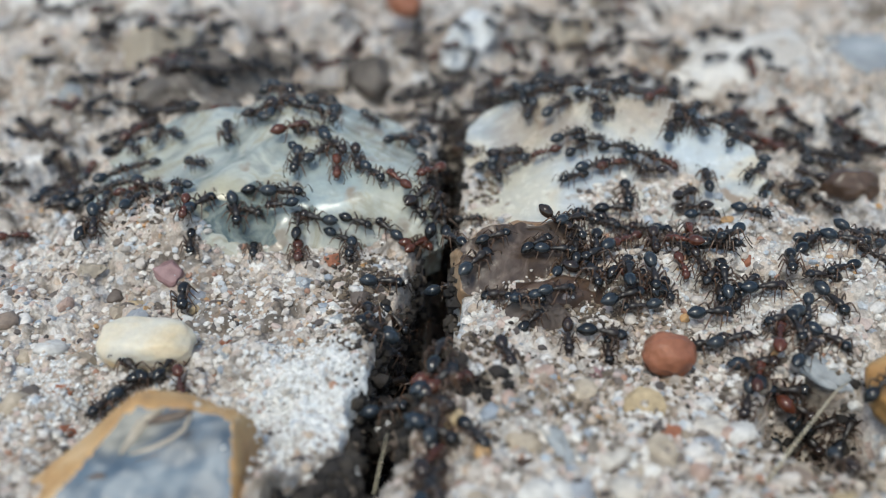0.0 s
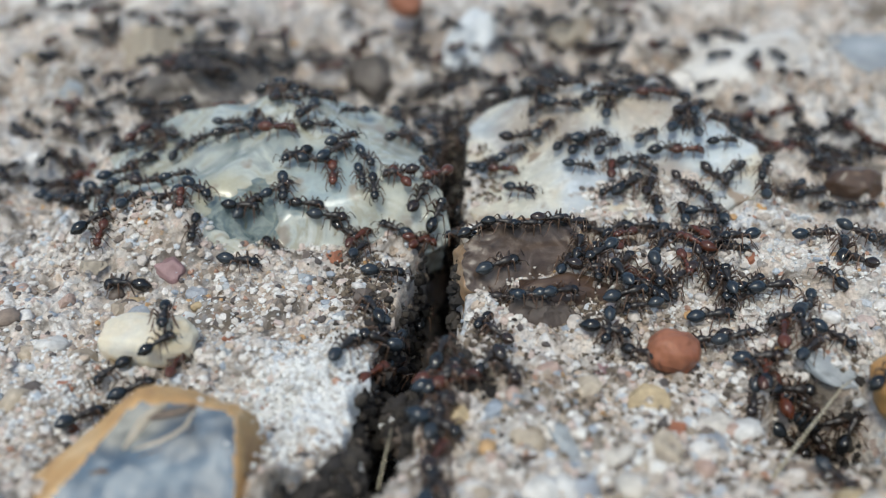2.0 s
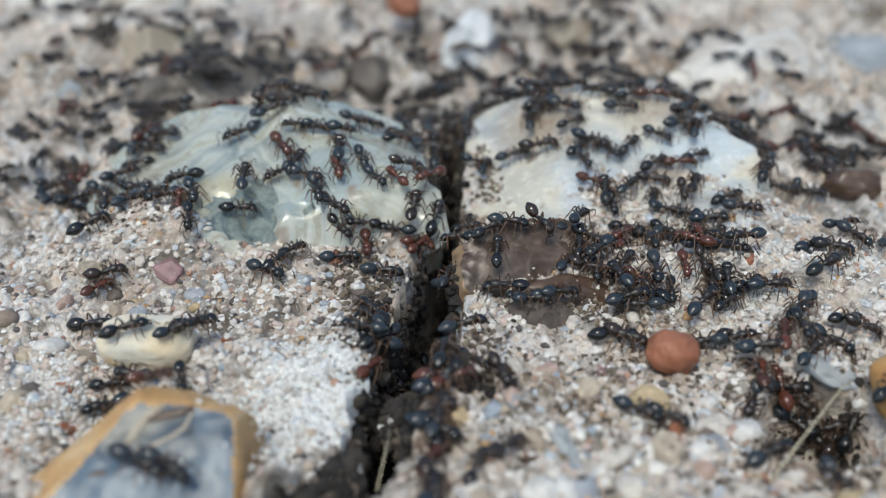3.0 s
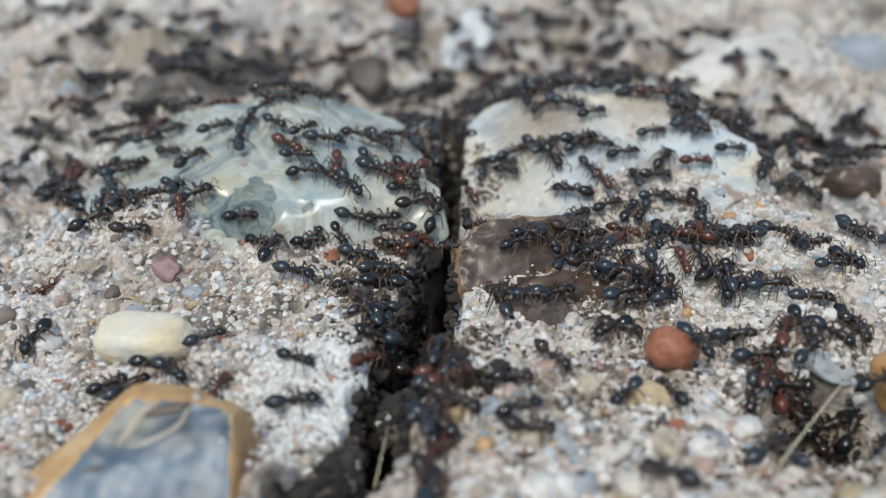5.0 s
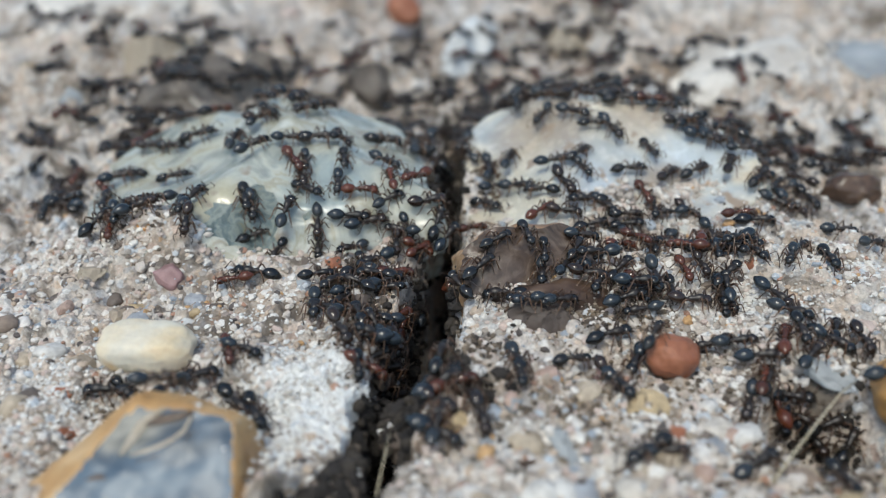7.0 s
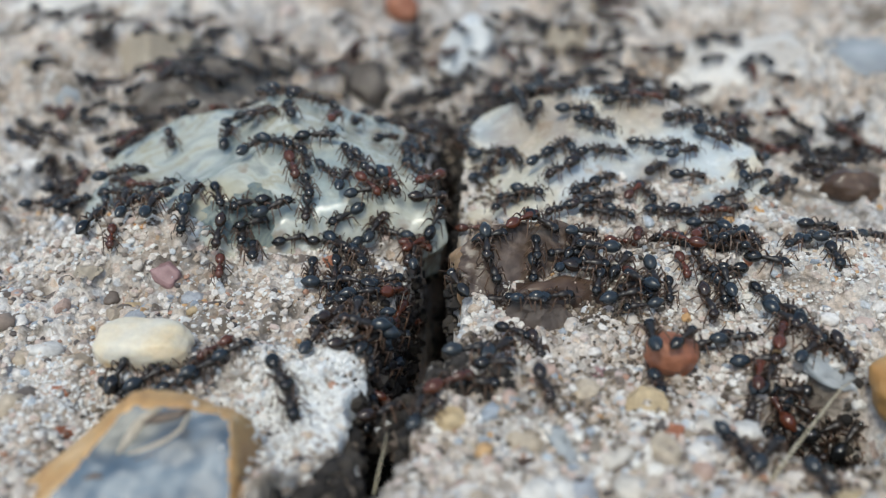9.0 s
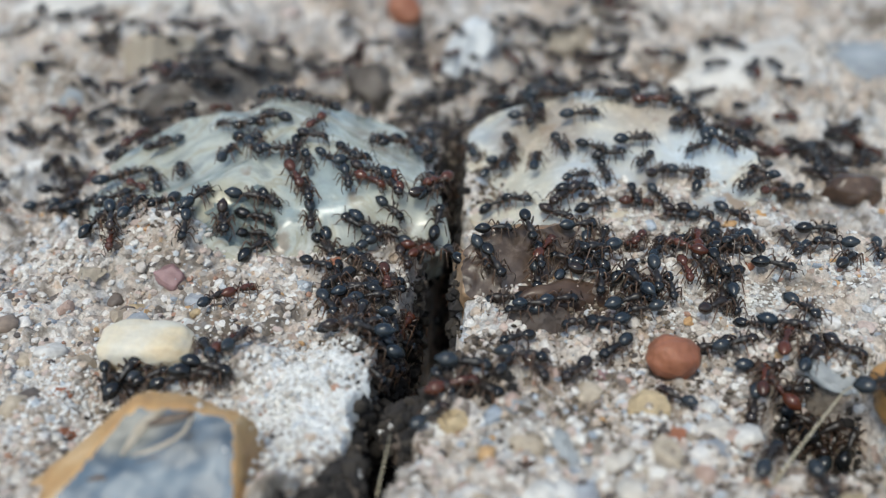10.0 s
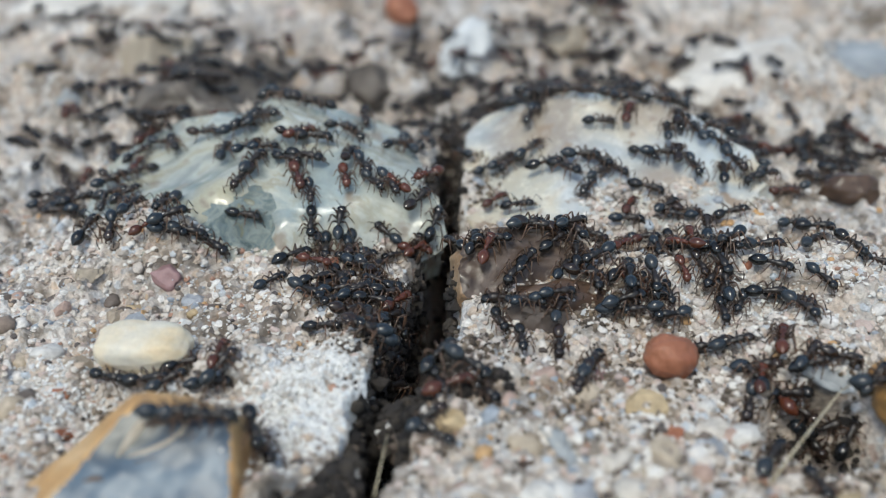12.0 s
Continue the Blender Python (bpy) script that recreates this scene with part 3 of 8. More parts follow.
stone("dark_stone", "dark damp stone wedged in the crack", [UMBER], (-1.9, -16.6, -2.4), (1.58, 1.12, 1.40), 34, (6.6, -7.7, 49.6), sub=4, power=2.6, rough=0.25)


def chip(name, label, mat, x, y, size, seed, turn=0, z=0.1):
    base = float(terrain(np.array([float(x)]), np.array([float(y)]))[0])
    stone(name, label, [mat], (x, y, base + z * size[2]), [0.85 * v for v in size], seed, (RNG.uniform(-12, 12), RNG.uniform(-12, 12), turn), "stone chip", sub=4, power=3.2, rough=0.3, ripple=0.1,
          cuts=[((0.5, -0.6, 0.6), 0.62 * min(size), 0), ((-0.7, -0.2, 0.6), 0.7 * min(size), 0), ((0.2, 0.5, 0.85), 0.66 * min(size), 0)])


chip("white_chip", "small rounded white stone chip on concrete", WHITE_STONE, -15.7, -7.9, (0.54, 0.56, 0.54), 41)
chip("pink_chip", "small brick-pink stone chip on concrete", BRICK, -12.5, -11.4, (0.53, 0.39, 0.32), 42, -20)
chip("blue_chip", "pale blue-grey stone chip on concrete", SLATE, -11.8, -13.6, (0.76, 0.60, 0.47), 43, 10)
chip("red_chip", "small angular red-brown stone chip", BRICK, -7.1, -3.1, (0.54, 0.57, 0.65), 44, 30)
chip("dark_chip", "small angular dark grey stone chip", UMBER, -8.8, -2.5, (0.60, 0.57, 0.65), 45, 15)
chip("amber_chip", "small amber-orange stone chip beside the flint", AMBER, -22.1, 3.9, (0.51, 0.52, 0.78), 46, 40)
chip("amber_chip", "small amber-orange stone chip beside the flint", AMBER, -20.0, 0.0, (0.50, 0.92, 0.66), 47, -20)
chip("amber_chip", "small amber-orange stone chip beside the flint", AMBER, -14.8, 0.0, (0.60, 0.58, 0.50), 48, 0)
chip("grey_chip", "flat light grey stone chip standing on edge", SLATE, -24.8, 1.6, (1.01, 0.58, 1.11), 49, 40)
chip("tan_chip", "smooth tan stone flush with the concrete", TAN, -23.2, -3.4, (1.29, 1.02, 0.44), 50, 5)
chip("slate_chip", "dull blue-grey stone in crumbly concrete", SLATE, -8.6, -5.4, (0.69, 0.90, 0.49), 51, 15)
chip("orange_chip", "small bright orange stone chip on concrete", AMBER, 22.1, 2.7, (0.61, 0.46, 0.33), 52, -15)
chip("pink_chip", "small brick-pink stone chip on concrete", BRICK, 19.4, -4.8, (0.49, 0.45, 0.54), 53, 20)
chip("blue_chip", "blue-grey elongated stone chip in concrete", SLATE, 6.7, -17.5, (0.47, 1.19, 0.41), 54, 20)
chip("orange_chip", "dull orange stone chip on concrete", BRICK, 11.6, -19.3, (0.75, 0.54, 0.41), 55, -10)
chip("yellow_chip", "small ochre-yellow stone chip on concrete", AMBER, 6.2, -15.6, (0.33, 0.33, 0.36), 56)
chip("brown_chip", "dark brown elongated stone sunk in concrete", BROWN_FLINT, 4.1, -21.9, (0.92, 0.53, 0.51), 57, 5)
chip("dark_chip", "dark stone chip in a small hollow", UMBER, 10.4, -18.8, (1.03, 0.64, 0.51), 58, 20)
chip("blue_stone", "smooth blue-grey stone flush with the concrete", SLATE, 25.1, 2.9, (1.72, 1.51, 0.56), 59, 0)
chip("pale_chip", "pale yellow-white stone chip on concrete", CREAM, 22.7, -12.4, (1.05, 0.77, 0.63), 60, -20)
chip("purple_chip", "small pale purple stone chip", PURPLE, 8.6, -14.8, (0.52, 0.44, 0.42), 61, 10)
chip("slate_chip", "long lilac-grey stone flush with the concrete", SLATE, 6.0, -20.8, (0.79, 3.41, 0.61), 68, 22, 0.7)
chip("tan_chip", "tan stone flush with the concrete", TAN, 9.9, -23.0, (1.29, 0.95, 0.51), 69, 10)
chip("brown_chip", "small brown stone sunk in concrete", UMBER, 13.2, -22.8, (0.55, 0.42, 0.41), 70, 0)
chip("tan_chip", "tan stone flush with the concrete", TAN, 1.6, -20.6, (1.21, 1.28, 0.61), 71, 30)
chip("white_chip", "chalk-white stone flush with the concrete", WHITE_STONE, 15.4, -20.4, (1.49, 1.07, 0.51), 72, -15)
chip("blue_chip", "blue-grey stone chip in concrete", SLATE, 3.6, -18.5, (0.56, 0.54, 0.41), 73, 0)
chip("red_chip", "small red-brown stone chip in concrete", BRICK, -21.1, -14.8, (0.76, 0.65, 0.42), 74, 0)
chip("red_chip", "small red-brown stone chip in concrete", BRICK, -20.1, -17.6, (0.84, 0.65, 0.41), 75, 30)
chip("grey_chip", "dull grey stone chip in concrete", UMBER, -14.0, -7.1, (0.49, 0.45, 0.43), 76, 30)
chip("dark_chip", "small dark grey stone chip at the crack's edge", UMBER, -5.0, -6.9, (0.68, 0.67, 0.64), 82, 20)
chip("slate_chip", "dull blue-grey stone in crumbly concrete", SLATE, -6.1, -9.6, (0.58, 0.56, 0.53), 83, 50)
chip("brown_chip", "small brown stone chip at the crack's edge", BROWN_FLINT, -4.2, -10.5, (0.58, 0.55, 0.64), 84, 10)
chip("dark_chip", "small dark grey stone chip at the crack's edge", UMBER, -5.1, -12.7, (0.76, 0.55, 0.63), 85, -30)
chip("amber_chip", "small amber-orange stone chip beside the crack", AMBER, -5.2, -3.2, (0.40, 0.40, 0.49), 86, 25)
chip("tan_stone", "rough tan stone beside a hollow", TAN, -31.1, 44.9, (4.86, 4.00, 3.31), 77, 20)
chip("grey_stone", "rough grey-brown stone beside a hollow", GREY_STONE, -20.6, 47.8, (4.21, 4.03, 3.86), 78, -10)
chip("grey_stone", "rough grey-brown stone beside a hollow", GREY_STONE, -7.8, 45.9, (3.02, 3.21, 2.81), 79, 40)
chip("tan_stone", "rough tan stone among the slabs", TAN, 16.2, 56.7, (3.60, 3.31, 2.90), 80, 10)
chip("grey_stone", "rough grey-brown stone among the slabs", GREY_STONE, 35.7, 18.5, (3.62, 1.96, 2.11), 81, 5)
chip("white_stone", "white wedge-shaped stone beside a hollow", TAN, -27.7, 19.3, (1.18, 3.19, 1.06), 63, 15)
chip("white_stone", "white wedge-shaped stone beside a hollow", WHITE_STONE, -16.7, 32.3, (1.00, 3.33, 2.21), 64, -12)
chip("cream_stone", "cream stone chip on the concrete", TAN, -33.8, 24.8, (1.63, 1.50, 0.96), 65, -12)
chip("blue_stone", "smooth blue-grey stone flush with the concrete", SLATE, -35.6, 29.8, (1.99, 1.78, 0.85), 66, 0)
chip("blue_stone", "smooth blue-grey stone flush with the concrete", SLATE, -31.0, 11.8, (2.08, 1.56, 0.69), 67, 0)


def stalk(points, radii):
    pts = [Vector(p) for p in points]
    bm = bmesh.new()
    last = None
    for p, r in zip(pts, radii):
        ring = [bm.verts.new(p + Vector((r * math.cos(a), 0.3 * r * math.sin(a), r * math.sin(a)))) for a in (1.047 * k for k in range(6))]
        if last:
            for k in range(6):
                bm.faces.new((last[k], last[(k + 1) % 6], ring[(k + 1) % 6], ring[k]))
        else:
            bm.faces.new(ring)
        last = ring
    bm.faces.new(last[::-1])
    bmesh.ops.recalc_face_normals(bm, faces=bm.faces)
    return tagged(new("dry_stalk", mesh_of("dry_stalk", bm, STRAW)), "thin dry straw-coloured grass stalk over a hollow", "dry stalk")


stalk([(-3.2, -22.6, -1.4), (-2.9, -21.3, -0.5), (-2.6, -20.3, 0.5)], [0.045, 0.04, 0.02])
stalk([(15.5, -23.1, -0.2), (17.0, -21.5, 0.4), (18.8, -19.5, 0.7), (20.9, -16.9, 0.5), (22.2, -15.5, 0.1)], [0.075, 0.075, 0.065, 0.05, 0.03])

# ---- the surface that things lie and walk on: slabs and stones from above ----
COARSE_X, COARSE_Y = np.arange(-70, 76, 0.4), np.arange(-34, 92, 0.4)
COARSE_Z = terrain(*np.meshgrid(COARSE_X, COARSE_Y, indexing="ij"))


def slab_z(x, y):
    """Height of the slab under any stone."""
    return COARSE_Z[int((x + 70) / 0.4 + 0.5), int((y + 34) / 0.4 + 0.5)]


def build_surface():
    xs, ys = COARSE_X, COARSE_Y
    gx, gy = np.meshgrid(xs, ys, indexing="ij")
    verts = np.stack([gx.ravel(), gy.ravel(), COARSE_Z.ravel()], -1).tolist()
    ny = len(ys)
    k = (np.arange(len(xs) - 1)[:, None] * ny + np.arange(ny - 1)[None, :]).ravel()
    faces = np.stack([k, k + ny, k + ny + 1, k + 1], -1).tolist()
    for ob in STONES:
        base, m = len(verts), ob.matrix_world
        verts += [list((m @ v.co) * 1000) for v in ob.data.vertices]
        faces += [[base + i for i in p.vertices] for p in ob.data.polygons]
    return BVHTree.FromPolygons(verts, faces)


bpy.context.view_layer.update()
SURFACE = build_surface()
UP = Vector((0, 0, 1))


def surface(x, y):
    place, normal, _, _ = SURFACE.ray_cast(Vector((x, y, 60)), Vector((0, 0, -1)))
    if place is None:
        return 0.0, UP.copy()
    if normal.z < 0:
        normal.negate()
    return place.z, normal


# ---- loose grit, crumbs and pebbles ----
ICO_T = (1 + 5**0.5) / 2
ICO_V = np.array([(-1, ICO_T, 0), (1, ICO_T, 0), (-1, -ICO_T, 0), (1, -ICO_T, 0), (0, -1, ICO_T), (0, 1, ICO_T),
                  (0, -1, -ICO_T), (0, 1, -ICO_T), (ICO_T, 0, -1), (ICO_T, 0, 1), (-ICO_T, 0, -1), (-ICO_T, 0, 1)]) / 1.9
ICO_F = np.array([f for f in itertools.combinations(range(12), 3)
                  if all(abs(np.linalg.norm(ICO_V[a] - ICO_V[b]) - 2 / 1.9) < 0.01 for a, b in ((f[0], f[1]), (f[1], f[2]), (f[0], f[2])))])
for row in ICO_F:
    a, b, c = ICO_V[row]
    if np.dot(np.cross(b - a, c - a), a + b + c) < 0:
        row[1], row[2] = row[2], row[1]


def scatter(name, label, category, mat, places, low, high, flat=0.7, sink=0.3):
    """Small angular grains at the places given, joined into one heap."""
    verts, faces = [], []
    for i, (x, y) in enumerate(places):
        z, _ = surface(x, y)
        s = low + (high - low) * RNG.rand() ** 2.2
        v = ICO_V * (1 + 0.5 * (RNG.rand(12, 1) - 0.5)) * (s * (0.7 + 0.6 * RNG.rand(3)))
        v = v @ np.array(Euler(RNG.rand(3) * 6.28).to_matrix())
        v[:, 2] *= flat
        verts.append(v + (x, y, z + s * sink))
        faces.append(ICO_F + 12 * i)
    ob = new(name, mesh_from(name, np.concatenate(verts), np.concatenate(faces), mat))
    return tagged(ob, label, category, kind="stuff")


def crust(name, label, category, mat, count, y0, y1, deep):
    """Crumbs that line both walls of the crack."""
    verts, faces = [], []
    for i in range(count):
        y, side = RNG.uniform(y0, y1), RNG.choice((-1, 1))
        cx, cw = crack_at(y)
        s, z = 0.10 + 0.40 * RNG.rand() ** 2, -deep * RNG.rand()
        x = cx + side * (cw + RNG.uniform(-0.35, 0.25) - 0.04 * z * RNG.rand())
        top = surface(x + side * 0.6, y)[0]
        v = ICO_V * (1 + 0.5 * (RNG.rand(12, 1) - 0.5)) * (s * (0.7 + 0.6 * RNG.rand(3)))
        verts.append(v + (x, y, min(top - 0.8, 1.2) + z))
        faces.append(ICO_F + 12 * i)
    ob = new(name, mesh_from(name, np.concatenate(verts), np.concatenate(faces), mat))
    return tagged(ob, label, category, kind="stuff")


def on_slab(x, y):
    cx, cw = crack_at(y)
    return abs(x - cx) > cw + 0.4


def spread(count, x0, x1, y0, y1, keep=on_slab):
    out = []
    while len(out) < count:
        x, y = x0 + (x1 - x0) * RNG.rand(), y0 + (y1 - y0) * RNG.rand()
        if keep(x, y) and surface(x, y)[1].z > 0.3:
            out.append((x, y))
    return out


def bare(x, y):
    """Slab without the big stones' clean faces."""
    z, n = surface(x, y)
    return on_slab(x, y) and z < slab_z(x, y) + 0.4


def cluster(count, cx, cy, rx, ry):
    return [(cx + rx * a, cy + ry * b) for a, b in RNG.randn(count, 2) * 0.5]


def patchy(x, y):
    return bare(x, y) and vnoise(np.float64(x / 3.1), np.float64(y / 3.1), 41) + 0.6 * vnoise(np.float64(x / 0.9), np.float64(y / 0.9), 42) > RNG.rand() * 0.9 - 0.55


def crumbly(x, y):
    return bare(x, y) and vnoise(np.float64(x / 5.5), np.float64(y / 4.0), 43) + 0.7 * vnoise(np.float64(x / 1.3), np.float64(y / 1.3), 44) > RNG.rand() * 0.5 - 0.2


def low(places):
    """Those places that lie on the slabs or in the crack, not on a stone."""
    return [(x, y) for x, y in places if surface(x, y)[0] < slab_z(x, y) + 0.3]


scatter("sand_grit", "many-coloured sand grains weathered out of concrete", "grit", GRIT, spread(8500, -30, 34, -26.5, 5.5, patchy) + spread(3500, -42, 46, 5.5, 50, patchy), 0.06, 0.32, 0.75, 0.12)
scatter("cement_crumbs", "pale crumbs of weathered cement", "crumbs", CEMENT, spread(13000, -30, 34, -26.5, 6.5, crumbly), 0.05, 0.38, 0.75, -0.08)
scatter("lime_crumbs", "white crumbs of lime crust", "crumbs", LIME, cluster(4200, -6.8, -16.6, 3.3, 5.0), 0.05, 0.24, 0.8, 0.1)
scatter("lime_crumbs", "white flakes of lime on the weathered slabs", "crumbs", LIME,
        low(cluster(2600, -21.5, -15.3, 5.2, 6.5) + cluster(1500, 17.4, -7.9, 5.3, 3.2) + cluster(1700, 25.6, -3.9, 4.9, 5.1) + cluster(900, 25.0, 4.0, 5.0, 4.0) + cluster(500, -12.6, -7.6, 4.8, 3.7) + cluster(200, 9.1, -20.4, 7.3, 3.3)), 0.04, 0.20, 0.6, 0.05)
# soil of the crack; the 1100 at (20.2, -18.0) stand in for pit shade
scatter("soil_crumbs", "dark soil crumbs gathered in the crack, more standing in for a pit's shade", "soil", SOIL_SHADE,
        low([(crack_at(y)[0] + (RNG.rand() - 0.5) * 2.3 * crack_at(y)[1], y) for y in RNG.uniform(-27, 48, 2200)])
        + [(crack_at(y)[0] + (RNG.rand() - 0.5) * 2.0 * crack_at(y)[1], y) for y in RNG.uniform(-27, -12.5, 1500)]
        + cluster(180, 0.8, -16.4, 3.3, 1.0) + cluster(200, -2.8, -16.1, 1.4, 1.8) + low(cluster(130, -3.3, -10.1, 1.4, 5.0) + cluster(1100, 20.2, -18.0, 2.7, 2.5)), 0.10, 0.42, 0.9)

# dirt of the slabs; the 2600 at (20.1, -18.0) also darken the pit as shade
scatter("brown_dirt", "fine brown dirt gathered in the hollows, some added as a pit's shade", "dirt", DIRT,
        low(cluster(1500, 9.2, -8.6, 3.5, 1.8) + cluster(500, -16.3, -16.3, 2.4, 0.9) + cluster(2600, 20.1, -18.0, 4.1, 3.4) + cluster(1300, 11.9, -1.3, 6.0, 2.1) + cluster(900, -11.6, 36.7, 7.0, 7.1)
            + cluster(700, -3.9, -7.0, 1.9, 6.2) + cluster(900, -21.2, 2.0, 4.0, 2.9) + cluster(600, 11.7, -14.2, 5.2, 3.0) + cluster(500, 20.8, -21.5, 4.1, 2.8) + cluster(800, 3.4, 11.0, 1.7, 11.6) + cluster(500, 7.4, -18.4, 5.5, 2.9) + cluster(500, 14.5, -21.5, 5.4, 2.8) + cluster(500, 1.9, -13.0, 2.3, 2.3) + cluster(500, -5.0, -9.5, 2.3, 6.1) + cluster(800, -5.8, -5.0, 2.4, 3.4)), 0.05, 0.22, 0.8)
# near-black crumbs put on the walls in place of the crack's deep shade
crust("soil_crust", "near-black crumbs on the crack walls, standing in for its shade", "soil", SOIL_SHADE, 5600, -28, 64, 7.0)
crust("soil_crust", "near-black crumbs standing in for shade under the slab's broken lip", "soil", SOIL_SHADE, 4200, -29, -15.3, 6.0)

PEBBLES = [mesh_of("pebble", rock_bm((1, 0.85, 0.7), 40 + i, sub=2, power=2.2 + 0.3 * (i % 3), rough=0.3), PEBBLE if i < 7 else WARM_PEBBLE, i % 2 == 0) for i in range(14)]


def pebble(x, y, s, i, sink=0.15):
    ob = new("pebble", PEBBLES[i])
    z, _ = surface(x, y)
    ob.matrix_world = pose(x * MM, y * MM, (z + sink * s) * MM, RNG.uniform(-25, 25), RNG.uniform(-25, 25), RNG.uniform(0, 360))
    ob.scale = (s, s * RNG.uniform(0.8, 1.2), s * RNG.uniform(0.7, 1.0))
    tagged(ob, "small loose pebble lying on weathered concrete", "pebble", "pebbles on the slabs")


for i, (x, y) in enumerate(spread(80, -28, 30, -25.5, 4, bare) + spread(30, -40, 44, 4, 55, bare)):
    pebble(x, y, RNG.uniform(0.25, 0.65) * (1 if y < 3 else 0.9), i % 7)
for i, (x, y) in enumerate(spread(64, 0.5, 23, -25.5, -14.8, bare) + spread(44, -30, -15, -24.5, -4, bare)):
    pebble(x, y, 0.45 + 0.75 * RNG.rand() ** 2, 7 + i % 7, -0.25)
for i, (x, y) in enumerate(spread(52, -52, 54, 17, 76, bare)):
    pebble(x, y, 0.7 + 1.0 * RNG.rand() ** 2, i % 14, -0.15)


# ---- ants ----
def ball(at, size, seg=12, rings=8, shape=None):
    bm = bmesh.new()
    bmesh.ops.create_uvsphere(bm, u_segments=seg, v_segments=rings, radius=1)
    bmesh.ops.rotate(bm, cent=(0, 0, 0), matrix=Matrix.Rotation(radians(90), 3, "Y"), verts=bm.verts)
    for v in bm.verts:
        c = v.co.copy()
        if shape:
            c = shape(c)
        v.co = Vector([a * s + o for a, s, o in zip(c, size, at)])
    return bm


def tube(points, radii, sides=6):
    bm = bmesh.new()
    rings = []
    for i, p in enumerate(points):
        p = Vector(p)
        d = (Vector(points[min(i + 1, len(points) - 1)]) - Vector(points[max(i - 1, 0)])).normalized()
        a = d.cross(UP if abs(d.z) < 0.9 else Vector((1, 0, 0))).normalized()
        b = d.cross(a)
        rings.append([bm.verts.new(p + radii[i] * (a * math.cos(t) + b * math.sin(t))) for t in (6.2832 * k / sides for k in range(sides))])
    for r, q in zip(rings, rings[1:]):
        for k in range(sides):
            bm.faces.new((r[k], r[(k + 1) % sides], q[(k + 1) % sides], q[k]))
    bm.faces.new(rings[0][::-1])
    bm.faces.new(rings[-1])
    bmesh.ops.recalc_face_normals(bm, faces=bm.faces)
    return bm


def head_shape(c):
    """Broad behind, narrowing to the jaws, with a dent in the hind edge."""
    c.y *= 1 - 0.30 * max(c.x, 0) - 0.10 * max(-c.x, 0)
    c.x += 0.20 * (1 - min(1, abs(c.y) * 1.6)) * (c.x < -0.35)
    c.z *= 1 - 0.25 * max(c.x, 0)
    return c


def gaster_shape(c):
    """A plump drop, pointed behind, with the faint steps of its rings."""
    k = 1 - 0.55 * max(-c.x, 0) ** 2.2 + 0.025 * math.sin(13 * c.x)
    c.y, c.z = c.y * k, c.z * k - 0.10 * max(-c.x, 0)
    return c


def thorax_shape(c):
    """Humped in front, pinched behind the second legs, low at the waist."""
    w = 0.80 + 0.42 * max(c.x + 0.25, 0) - 0.30 * math.exp(-((c.x + 0.22) / 0.18) ** 2)
    c.y, c.z = c.y * w, c.z * (0.78 + 0.42 * max(c.x + 0.2, 0) - 0.22 * math.exp(-((c.x + 0.22) / 0.16) ** 2))
    return c


